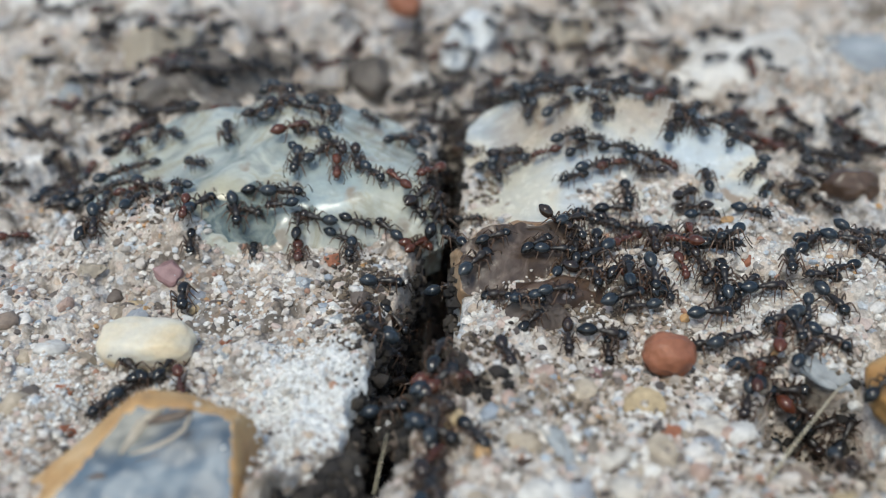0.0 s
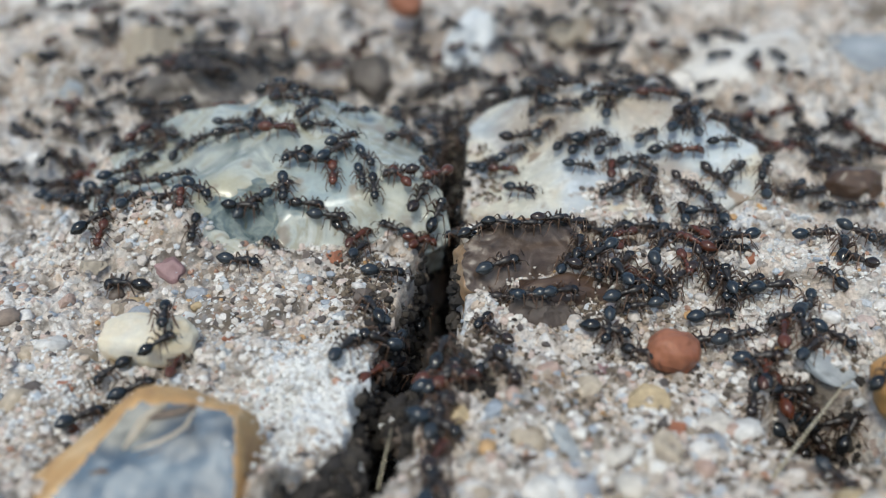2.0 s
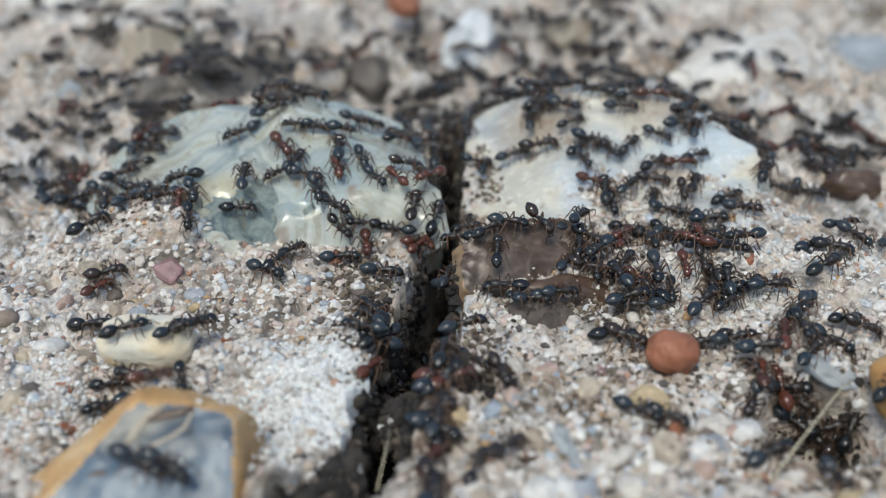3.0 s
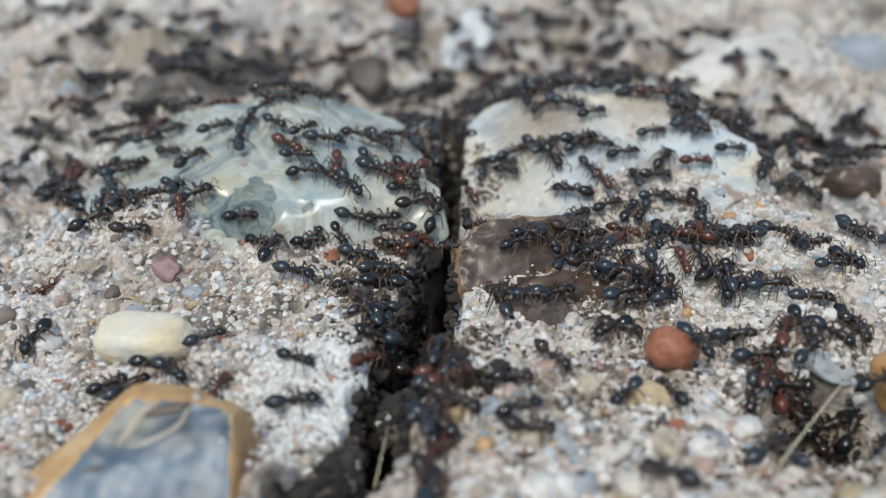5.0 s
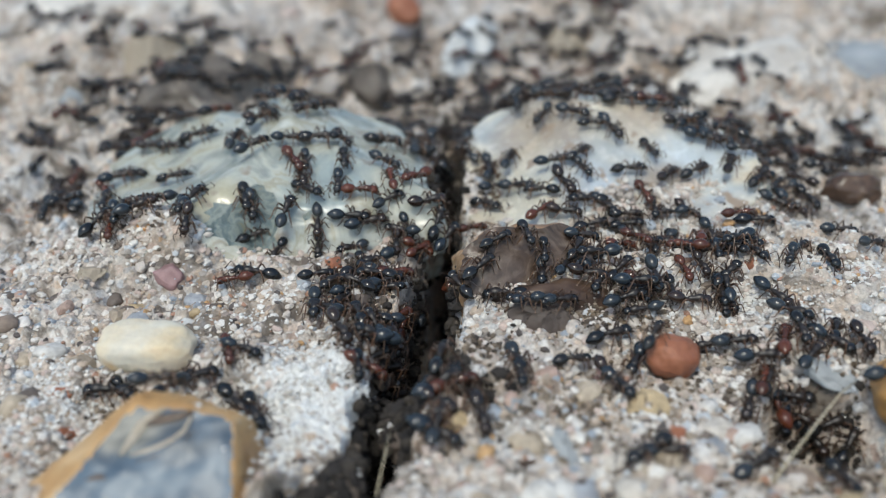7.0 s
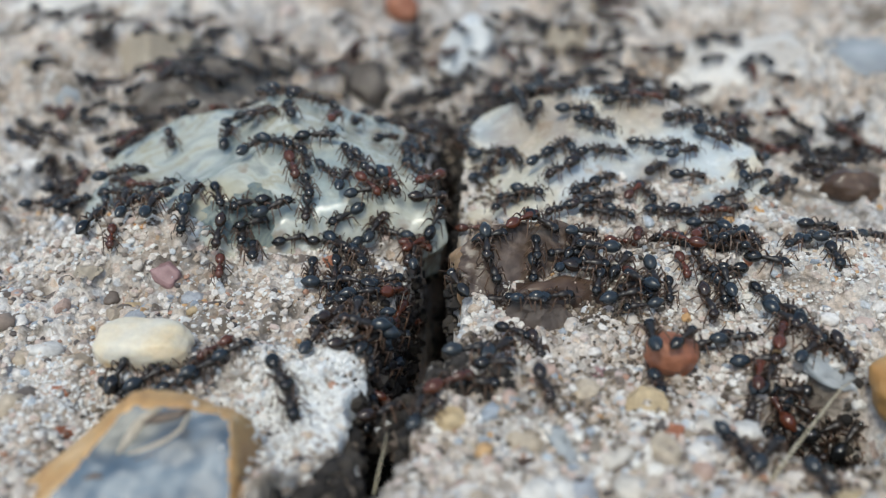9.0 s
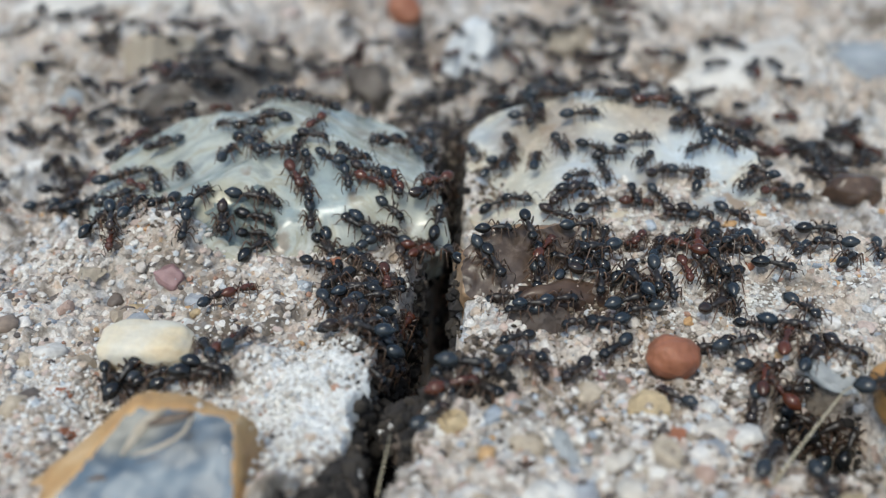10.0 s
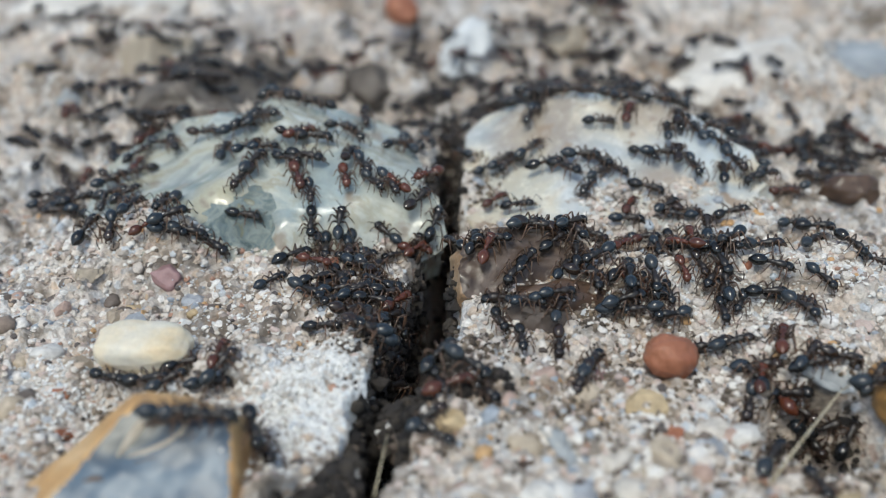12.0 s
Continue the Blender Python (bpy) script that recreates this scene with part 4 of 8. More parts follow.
def build_ant(shell, seed, nod, droop, label):
    """An ant in life size, facing +x, its feet on z = 0; seed: its stance."""
    rnd = random.Random(seed)
    ant = tagged(new("ant"), label, "ant", "swarming ants")
    red = shell == ANT_RED
    head = part("head", ball((0.28, 0, 0), (0.44, 0.42, 0.33), shape=head_shape), shell, ant, at=(0.84, 0, 0.68))
    head.rotation_euler = (0, radians(24 + nod), radians(rnd.uniform(-14, 14)))
    for side in (-1, 1):
        gape = rnd.uniform(0.02, 0.09)
        part("mandible", tube([(0.58, 0.17 * side, -0.06), (0.78, (0.15 + gape) * side, -0.10), (0.92, gape * side, -0.14)], [0.09, 0.075, 0.02], 5), ANT_LEG, head)
        up, out = rnd.uniform(0.15, 0.5), rnd.uniform(0.3, 0.62)
        part("antenna", tube([(0, 0, 0), (0.14, 0.24 * side, 0.6 * up), (0.26, out * side, up), (0.50, (out + 0.05) * side, up - 0.24), (0.80, (out - 0.08) * side, up - 0.50)],
                             [0.030, 0.028, 0.028, 0.036, 0.046], 5), ANT_LEG, head, at=(0.50, 0.15 * side, 0.12))
    part("thorax", ball((0.26, 0, 0.64), (0.68, 0.31, 0.33), 12, 12, thorax_shape), shell if red else ANT_BACK, ant)
    part("waist", ball((-0.40, 0, 0.57), (0.14, 0.12, 0.20), 8, 6), shell if red else ANT_BACK, ant)
    part("waist", ball((-0.56, 0, 0.56), (0.12, 0.14, 0.16), 8, 6), shell if red else ANT_BACK, ant)
    gaster = part("gaster", ball((-0.58, 0, 0.03), (0.70, 0.46, 0.44), 16, 12, gaster_shape), ANT_SHEEN if seed % 2 and not red else shell, ant, at=(-0.58, 0, 0.57))
    gaster.rotation_euler = (0, radians(droop), radians(rnd.uniform(-10, 10)))
    for side in (-1, 1):
        for root, foot in (((0.64, 0.15), (1.15, 0.86)), ((0.36, 0.17), (0.40, 1.02)), ((0.08, 0.15), (-0.80, 0.98))):
            step = rnd.uniform(-0.30, 0.30)
            dx, dy = foot[0] - root[0] + step, (foot[1] - root[1]) * rnd.uniform(0.85, 1.12)
            knee = rnd.uniform(0.34, 0.56)
            thigh = [(0, 0, 0), (0.08 * dx, 0.12 * dy * side, -0.04), (0.28 * dx, 0.32 * dy * side, 0.6 * knee), (0.47 * dx, 0.50 * dy * side, knee)]
            shin = [(0.46 * dx, 0.49 * dy * side, knee), (0.56 * dx, 0.58 * dy * side, knee - 0.10), (0.80 * dx, 0.84 * dy * side, -0.24), (0.90 * dx, 0.93 * dy * side, -0.45), (1.10 * dx, 1.06 * dy * side, -0.50)]
            leg = tube(thigh, [0.07, 0.085, 0.082, 0.05], 6)
            below = len(leg.faces)
            lower = mesh_of("shin", tube(shin, [0.052, 0.056, 0.048, 0.032, 0.024], 5), ANT_SHIN)
            lower.transform(Matrix.Scale(1 / MM, 4))
            leg.from_mesh(lower)
            leg.faces.ensure_lookup_table()
            for f in leg.faces[below:]:
                f.material_index = 1
            part("leg", leg, [ANT_LEG, ANT_SHIN], ant, at=(root[0], root[1] * side, 0.50))
    return ant


PROTO = [build_ant(ANT_BLACK, 1, 0, 8, "glossy black ant, the sky's blue sheen coloured into its downy gaster"),
         build_ant(ANT_BLACK, 2, 16, -4, "glossy black ant with lowered head"),
         build_ant(ANT_BROWN, 3, -8, 14, "shiny dark brown ant with brown legs"),
         build_ant(ANT_RED, 4, 6, 4, "shiny reddish-brown ant with pale brown legs"),
         build_ant(ANT_BLACK, 6, -14, -14, "glossy black ant with raised head and gaster"),
         build_ant(ANT_BROWN, 8, 22, 20, "shiny dark brown ant with drooping gaster")]
ANTS = []


def ant_of(kind):
    """The first call for a kind takes the ant that was built, later ones copy it."""
    a = PROTO[kind] if PROTO[kind] not in ANTS else copy_thing(PROTO[kind], Matrix())
    size = 0.71 + 0.24 * np.random.RandomState(len(ANTS)).rand()
    a.scale = (size, size, size)
    ANTS.append(a)
    return a


def stand(x, y, heading, lift=0.0):
    """The pose of an ant on the surface at x, y in millimetres, facing that many degrees from +x."""
    z, n = 0, Vector((0, 0, 0))
    for dx, dy in ((0, 0), (0.7, 0), (-0.7, 0), (0, 0.7), (0, -0.7)):
        h, m = surface(x + dx, y + dy)
        z, n = max(z, h) if (dx, dy) != (0, 0) and abs(h - z) < 0.5 else (h if (dx, dy) == (0, 0) else z), n + m
    n.normalize()
    n = (n + UP * 0.9).normalized()
    f = Vector((math.cos(radians(heading)), math.sin(radians(heading)), 0))
    f = (f - n * f.dot(n)).normalized()
    m = Matrix((f, n.cross(f), n)).transposed().to_4x4()
    m.translation = Vector((x, y, z + lift)) * MM
    return m


def ant_kinds(count):
    """The six kinds of ants in the share in which they are seen."""
    return [int(k) for k in np.random.RandomState(5).choice(6, count, p=(0.28, 0.20, 0.14, 0.12, 0.16, 0.10))]


def near_turn(a, b):
    """b degrees, told so that it lies within half a turn of a."""
    return a + (b - a + 180) % 360 - 180


def crawl(ant, stops, lift=0.0):
    """Walks an ant from stop to stop (seconds, x, y, heading): it fidgets where the next stop is near, and else turns, goes there head first and turns again."""
    way, striding = [], []
    h = stops[0][3]
    for (t0, x0, y0, h0), (t1, x1, y1, h1) in zip(stops, stops[1:]):
        far, n = math.hypot(x1 - x0, y1 - y0), max(2, math.ceil((t1 - t0) / 0.3))
        go = math.degrees(math.atan2(y1 - y0, x1 - x0))
        for k in range(n):
            s = k / n
            if far < 1.4:
                e = 0.0 if k == 0 else 1.0
                turn = near_turn(h0, h1) - h0
                way.append((t0 + s * (t1 - t0), x0 + s * (x1 - x0) + e * RNG.uniform(-0.12, 0.12), y0 + s * (y1 - y0) + e * RNG.uniform(-0.12, 0.12), h0 + turn * s + e * RNG.uniform(-7, 7)))
            else:
                a, bend = near_turn(h0, go), 0.10 * far * math.sin(3.1416 * s) * math.sin(7 * x0 + 3 * y0)
                d = near_turn(a, h1)
                head = h0 + (a - h0) * min(1, s / 0.22) if s < 0.7 else a + (d - a) * (s - 0.7) / 0.3
                way.append((t0 + s * (t1 - t0), x0 + s * (x1 - x0) - bend * (y1 - y0) / far, y0 + s * (y1 - y0) + bend * (x1 - x0) / far, head))
        if far >= 1.4:
            striding.append((t0, t1))
    t, x, y, h = stops[-1]
    way.append((t, x, y, h))
    rows, last = [], None
    for t, x, y, h in way:
        if last:
            h = near_turn(last[3], h)
            parts = 1 + int(abs(h - last[3]) / 75)
            for k in range(1, parts):
                s = k / parts
                rows.append((last[0] + s * (t - last[0]), stand(*[last[j] + s * (v - last[j]) for j, v in ((1, x), (2, y), (3, h))], lift)))
        rows.append((t, stand(x, y, h, lift)))
        last = (t, x, y, h)
    walk(ant, rows)
    if not striding:
        return
    for n, leg in enumerate(o for o in ant.children if o.name.split(".")[0] == "leg"):
        at, side = leg.location.copy(), 1 if leg.location.y > 0 else -1
        swing = (1 if n in (0, 2, 4) else -1) * side
        keys = [(0.0, 0.0)]
        for t0, t1 in striding:
            n_steps = max(3, int((t1 - t0) / 0.17))
            keys += [(t0 + (t1 - t0) * (k + 0.5) / n_steps, (16 if k % 2 else -16) * swing) for k in range(n_steps)]
        keys.append((12.0, 0.0))
        walk(leg, [(t, pose(*at, 0, 0, a)) for t, a in keys])


def milling(count, cx, cy, sx, sy):
    return [(cx + sx * RNG.randn(), cy + sy * RNG.randn(), RNG.uniform(0, 360)) for _ in range(count)]


# the heap of ants below the split flint, those on its back edge and in the mouth of the crack
HEAP = [(RNG.uniform(8.0, 18.5), RNG.uniform(-8.0, 0.6), RNG.uniform(0, 360)) for _ in range(16)]
PILED = len(HEAP)
HEAP += milling(6, 21.5, 12.3, 3.2, 2.4) + milling(6, -9.8, 15.0, 5.4, 1.6) + milling(4, 4.2, 12.2, 1.7, 3.3) + milling(5, -2.7, 8.7, 1.0, 5.2) + milling(4, 10.1, -7.6, 2.5, 1.2)
HEAP += milling(7, -3.4, -10.6, 0.9, 3.4) + milling(7, 13.0, 14.5, 5.5, 1.6) + milling(4, 23.0, 11.0, 2.5, 2.5) + milling(5, 20.0, -14.8, 3.2, 1.5) + milling(6, -27.0, 9.0, 4.0, 3.0) + milling(5, -20.0, 2.0, 3.5, 1.5)
HEAP += [(crack_at(y)[0] + s * crack_at(y)[1] * 1.05, y, 90 + 30 * s) for s, y in zip((-1, 1) * 11, RNG.uniform(-14.8, 26, 22))]

# those that climb out of the crack later on, with the seconds at which they set out
LATE = [(x, y, h, RNG.uniform(3.2, 6.5)) for x, y, h in milling(13, -5.6, -6.0, 1.5, 2.6)]


def ant_shape(ant):
    """All parts of an ant as points and faces in the ant's space, with the material of each face."""
    verts, faces, shades = [], [], []
    for ob in ant.children_recursive:
        m = ob.matrix_world
        base = len(verts)
        verts += [tuple((ant.matrix_world.inverted() @ m) @ v.co) for v in ob.data.vertices]
        faces += [[base + k for k in p.vertices] for p in ob.data.polygons]
        shades += [0 if ob.data.materials[0] == ANT_LEG else 1] * len(ob.data.polygons)
    return np.array(verts), faces, shades


def build_crowd(places, shell, shape):
    """Part of the throng far behind the focus, too many to count, as one piece."""
    verts, faces, shades = [], [], []
    for n, (x, y, h) in enumerate(places):
        m = np.array(stand(x, y, h))
        verts.append(0.9 * shape[0] @ m[:3, :3].T + m[:3, 3])
        faces += [[n * len(shape[0]) + k for k in f] for f in shape[1]]
        shades += shape[2]
    me = bpy.data.meshes.new("ant_crowd")
    me.from_pydata(np.concatenate(verts).tolist(), [], faces)
    me.materials.append(ANT_LEG)
    me.materials.append(shell)
    me.polygons.foreach_set("material_index", shades)
    me.shade_smooth()
    return tagged(new("ant_crowd", me), "throng of dark ants milling behind the split flint", "ants", kind="stuff")


bpy.context.view_layer.update()
THRONG = [p for c in ((-35.1, 47.8), (-26.1, 55.7), (-14.4, 45.9), (-7.5, 33.2), (3.4, 32.3), (13.0, 40.3), (19.9, 55.7), (25.2, 45.9), (29.2, 38.5), (34.4, 24.8), (37.3, 21.6), (-47.5, 56.7), (-37.2, 36.7), (-36.5, 24.0), (-31.4, 18.5),
                      (-16.3, 36.7), (-9.9, 53.7), (-29.4, 40.3), (9.9, 53.7), (14.8, 31.5), (0.0, 47.8), (-23.4, 38.5), (-4.7, 40.3), (20.6, 33.2), (5.8, 38.5), (12.7, 62.0), (16.9, 47.8), (22.1, 68.5), (4.5, 25.6), (14.4, 24.8), (22.2, 24.8)) for p in milling(9, *c, 3.0, 3.0)]
THRONG = [p for p in THRONG if p[1] > 17 and not (p[1] < (22 if p[0] < 0 else 19) and -29 < p[0] < 28)]
THRONG += milling(16, 23.0, 20.0, 4.0, 3.0) + milling(26, 12.0, 19.5, 6.5, 2.0) + milling(10, -8.0, 19.5, 5.0, 1.5) + milling(16, 30.0, 15.0, 5.0, 4.0) + milling(16, -30.0, 15.0, 4.0, 4.0) + milling(34, -23.0, 29.0, 7.0, 4.5)
THRONG += milling(26, -12.0, 42.0, 8.0, 9.0) + milling(44, 13.0, 36.0, 8.0, 11.0) + milling(8, -32.0, 46.0, 8.0, 6.0) + milling(14, 3.0, 30.0, 2.5, 10.0)
ANT_SHAPE = ant_shape(PROTO[0])
CROWDS = [build_crowd(THRONG[k::14], (ANT_BLACK, ANT_BROWN, ANT_RED)[k % 3 if k % 2 else 0], ANT_SHAPE) for k in range(14)]


def motions():
    """Every ant: when it is where on the slabs, in seconds and millimetres, and which way it faces."""
    crowd = [ant_of(k) for k in ant_kinds(235 + len(LATE) + len(HEAP))]
    todo = iter(crowd)
    crawl(next(todo), [(0, -30.4, 14.5, -138), (0.8, -30.7, 14.6, -138), (1.5, -22.6, 12.7, -89), (2.2, -24.8, 12.2, 0), (3, -23.9, 12.1, 81), (5.5, -15.4, 9.6, 79), (6.3, -15.9, 9.5, 79), (7, -13.1, 1.7, -77), (9, -13.4, -0.0, -84), (9.8, -15.0, 0.3, -76), (10.5, -14.7, -0.1, -82), (11.2, -16.4, 0.3, 0), (12, -17.0, -0.7, 0)])
    crawl(next(todo), [(0, -25.3, 6.5, 40), (0.8, -25.2, 6.7, 0), (1.5, -23.0, 9.4, 0), (2.2, -22.2, 11.2, 22), (3, -22.4, 11.3, -37), (5.5, -20.3, 9.4, -21), (6.3, -20.2, 11.0, -21), (7, -21.0, 11.6, -21), (9, -19.9, 4.7, 22), (9.8, -20.6, 5.4, -20), (10.5, -22.9, 9.4, 91), (11.2, -24.1, 12.1, 81), (12, -23.7, 12.1, 42)])
    crawl(next(todo), [(0, -23.3, 6.6, -180), (0.8, -23.8, 7.4, 160), (1.5, -23.9, 7.2, 160), (2.2, -23.4, 6.7, -20), (3, -24.4, 7.5, -36), (5.5, -24.1, 6.2, -75), (6.3, -24.5, 6.1, -70), (7, -22.1, 0.5, -75), (9, -17.1, -0.9, -81), (9.8, -17.1, -0.8, -81), (10.5, -17.3, -0.9, -81), (11.2, -18.5, -0.7, 0), (12, -18.0, -1.1, 0)])
    crawl(next(todo), [(0, -21.0, 5.0, -20), (0.8, -20.5, 4.7, 0), (1.5, -20.7, 4.5, -75), (2.2, -21.4, 5.5, 22), (3, -21.6, -3.8, 21), (5.5, -19.9, -1.1, -80), (6.3, -17.6, -0.1, -85), (7, -17.1, -0.8, -81), (9, -14.9, -0.7, -86), (9.8, -15.1, 0.4, -86), (10.5, -14.7, 0.4, -86), (11.2, -14.6, 0.4, -71), (12, -13.8, 3.3, -116)])
    crawl(next(todo), [(0, -23.4, 0.0, -80), (0.8, -29.7, 3.7, -20), (1.5, -25.0, 6.3, -48), (2.2, -25.4, 6.5, -36), (3, -25.1, 6.3, -48), (5.5, -21.9, 1.1, -70), (6.3, -21.7, 5.3, 55), (7, -20.5, 0.4, 40), (9, -19.4, 0.1, 85), (9.8, -22.3, 0.1, -84), (10.5, -22.3, 0.6, -84), (11.2, -22.3, 0.2, -84), (12, -22.1, 0.1, -84)])
    crawl(next(todo), [(0, -24.1, 12.1, -58), (6.3, -22.6, 12.5, 0), (7, -22.2, 15.7, 42), (9, -15.6, 11.5, 41), (9.8, -21.0, 12.1, -37), (10.5, -22.4, 12.0, 81), (11.2, -22.3, 12.6, 42), (12, -21.7, 12.4, -21)])
    crawl(next(todo), [(0, -22.3, 12.8, -89), (6.3, -21.1, 12.3, 41), (7, -18.7, 11.3, 0), (9, -15.9, 9.5, 84), (9.8, -15.4, 9.5, 55), (10.5, -12.3, 6.8, 39), (11.2, -14.8, 11.2, 55), (12, -14.7, 11.4, 41)])
    crawl(next(todo), [(0, -20.7, 12.1, 130), (3, -14.0, 11.2, 79), (5.5, -13.4, 11.0, 41), (6.3, -13.7, 10.9, 42), (12, -13.7, 10.9, 42)])
    crawl(next(todo), [(0, -16.1, 9.9, -80), (0.8, -14.9, 7.9, -37), (1.5, -17.0, 10.3, 79), (2.2, -18.4, 9.8, -21), (3, -18.3, 4.2, -180), (5.5, -18.5, 8.4, -29), (6.3, -16.8, 8.8, 79), (7, -13.7, 2.1, -72), (9, -13.2, 1.7, -159), (9.8, -13.4, 1.6, -87), (10.5, -11.7, 1.4, 0), (11.2, -15.0, 0.3, 0), (12, -15.3, -0.9, -36)])
    crawl(next(todo), [(0, -18.3, 3.5, 144), (0.8, -18.9, 4.5, 0), (1.5, -18.8, 5.0, -21), (2.2, -19.4, 5.3, 22), (3, -20.4, 4.1, 0), (5.5, -18.2, 3.0, -36), (6.3, -19.0, 3.7, 0), (7, -17.7, 0.7, -85), (9, -17.5, 1.0, -86), (9.8, -17.7, 0.7, -85), (10.5, -17.8, 1.2, -85), (11.2, -18.1, -0.4, 0), (12, -19.3, 2.7, 79)])
    crawl(next(todo), [(0, -16.4, 0.8, 54), (0.8, -16.5, 1.2, 65), (1.5, -16.7, 1.5, -58), (2.2, -17.0, 1.9, -36), (3, -17.1, 1.8, -71), (5.5, -16.7, 1.2, 65), (6.3, -17.0, 1.6, 65), (7, -17.1, 1.9, 65), (9, -16.9, 1.8, 79), (9.8, -16.9, 1.8, 54), (10.5, -16.2, 0.9, 65), (11.2, -17.0, -0.5, 39), (12, -18.0, -0.6, 39)])
    crawl(next(todo), [(0, -17.3, -0.1, -83), (0.8, -17.4, 0.5, -86), (1.5, -17.5, -0.0, -85), (2.2, -17.9, 1.3, -85), (3, -17.9, 1.3, -85), (5.5, -17.1, -0.8, -83), (6.3, -17.2, -0.9, -81), (7, -13.3, -4.8, -180), (9, -14.1, -3.8, -84), (9.8, -13.5, -8.0, 0), (10.5, -9.2, -4.0, 0), (11.2, -9.9, -0.4, 38), (12, -8.0, -3.4, -20)])
    crawl(next(todo), [(0, -16.8, -1.4, -81), (0.8, -17.0, -0.7, -81), (1.5, -16.9, -0.6, -79), (2.2, -17.0, -0.7, -81), (3, -17.0, -0.8, -76), (5.5, -11.1, -0.6, -117), (6.3, -11.0, -2.0, -123), (7, -11.2, -0.6, -109), (9, -10.1, -0.1, 21), (9.8, -12.4, 2.6, -36), (10.5, -10.7, 0.5, 52), (11.2, -13.0, 3.0, 53), (12, -10.8, 5.1, -21)])
    crawl(next(todo), [(0, -14.2, 1.0, -69), (0.8, -14.8, 2.4, -66), (1.5, -13.5, 2.2, 64), (2.2, -13.6, 1.5, 53), (7, -15.5, 9.3, 79), (9, -13.4, 6.2, 54), (9.8, -15.8, 7.2, 79), (10.5, -15.7, 7.9, 84), (11.2, -16.3, 9.6, 84), (12, -15.9, 8.0, 87)])
    crawl(next(todo), [(0, -12.5, 2.7, 0), (0.8, -12.4, 2.7, 78), (1.5, -10.4, 5.5, -37), (2.2, -10.4, 4.3, -180), (3, -10.3, 4.2, 71), (5.5, -9.1, 3.0, 88), (6.3, -9.5, 3.4, -73), (7, -9.3, 2.4, -37), (9, -9.1, 2.4, -78), (9.8, -9.5, 2.3, -78), (10.5, -9.3, 2.7, -83), (11.2, -9.0, 2.3, -83), (12, -8.8, 0.7, -88)])
    crawl(next(todo), [(0, -10.8, 1.9, 0), (0.8, -14.7, -2.3, 0), (1.5, -16.2, -3.2, -20), (2.2, -11.9, -4.0, -109), (6.3, -7.5, -6.1, 76), (7, -7.7, -8.1, -86), (9, -7.1, -5.7, 0), (9.8, -7.0, -7.5, 37), (10.5, -6.4, -9.7, 37), (11.2, -9.4, -5.4, -20), (12, -8.2, -6.7, -36)])
    crawl(next(todo), [(0, -12.6, -1.6, -82), (0.8, -12.9, -2.5, 21), (1.5, -11.9, 1.9, -122), (2.2, -11.2, -2.2, 77), (3, -10.7, -3.8, 63), (5.5, -8.1, -0.1, -83), (6.3, -6.8, -0.0, -50), (7, -8.0, -4.4, 20), (9, -8.3, -3.9, -88), (9.8, -7.8, -3.6, -59), (10.5, -8.5, -3.9, 52), (11.2, -8.7, -2.8, 38), (12, -7.8, -5.5, 37)])
    crawl(next(todo), [(0, -9.8, 0.4, 92), (0.8, -9.0, 0.9, -20), (1.5, -9.6, 0.6, -20), (2.2, -9.3, 1.5, 0), (3, -9.9, -1.9, 52), (5.5, -8.3, 0.3, 87), (6.3, -8.1, 0.7, -86), (7, -8.5, -0.1, -83), (9, -7.8, 0.1, 0), (9.8, -8.1, 0.1, -73), (10.5, -7.9, 0.1, 0), (11.2, -8.1, 0.0, 0), (12, -6.4, -4.6, 0)])
    crawl(next(todo), [(0, -9.5, -1.9, -83), (0.8, -5.9, -1.3, -89), (1.5, -6.0, -1.7, -89), (2.2, -5.7, 0.1, -84), (3, -5.1, -0.7, -84), (5.5, -2.9, -1.0, -87), (6.3, -3.4, -2.5, -87), (7, -3.1, -3.8, 20), (9, -2.3, -3.3, 51), (9.8, -3.7, -4.0, 0), (10.5, -3.6, -6.7, 50), (11.2, -2.9, -6.4, 50), (12, -2.9, -6.5, 50)])
    crawl(next(todo), [(0, -10.9, 1.0, -180), (0.8, -10.4, 0.5, -180), (1.5, -10.9, 2.3, 53), (2.2, -11.5, 1.8, 21), (3, -11.4, 3.3, -141), (5.5, -9.9, 5.0, -83), (6.3, -9.8, 4.9, -83), (7, -9.8, 3.5, -73), (9, -7.9, 3.9, -50), (9.8, -8.1, 5.1, -78), (10.5, -8.1, 5.8, 77), (11.2, -8.8, 4.4, 0), (12, -8.9, 2.2, -83)])
    crawl(next(todo), [(0, -8.5, 0.7, 160), (0.8, -7.7, 0.3, -49), (1.5, -7.8, 0.3, -29), (2.2, -7.7, 0.9, 0), (3, -7.4, 1.3, -36), (5.5, -5.5, 0.6, 0), (6.3, -4.9, 0.8, 0), (7, -3.8, -4.1, 0), (9, -4.5, 0.3, 70), (9.8, -4.3, 0.7, 62), (10.5, -3.8, -0.3, 0), (11.2, -6.1, -0.1, 0), (12, -4.7, -3.9, -50)])
    crawl(next(todo), [(0, -6.9, 0.2, -29), (0.8, -5.5, 1.8, -37), (1.5, -5.6, 2.1, -82), (2.2, -5.8, 3.3, -73), (3, -4.6, 2.8, -50), (5.5, -2.1, 2.1, 38), (6.3, -2.4, 2.1, 0), (7, -2.4, 1.1, -74), (9, -1.7, -0.0, 37), (9.8, -1.8, 0.5, 0), (10.5, -1.1, -20.0, 69), (11.2, -3.0, -0.7, 20), (12, -3.0, -0.7, -160)])
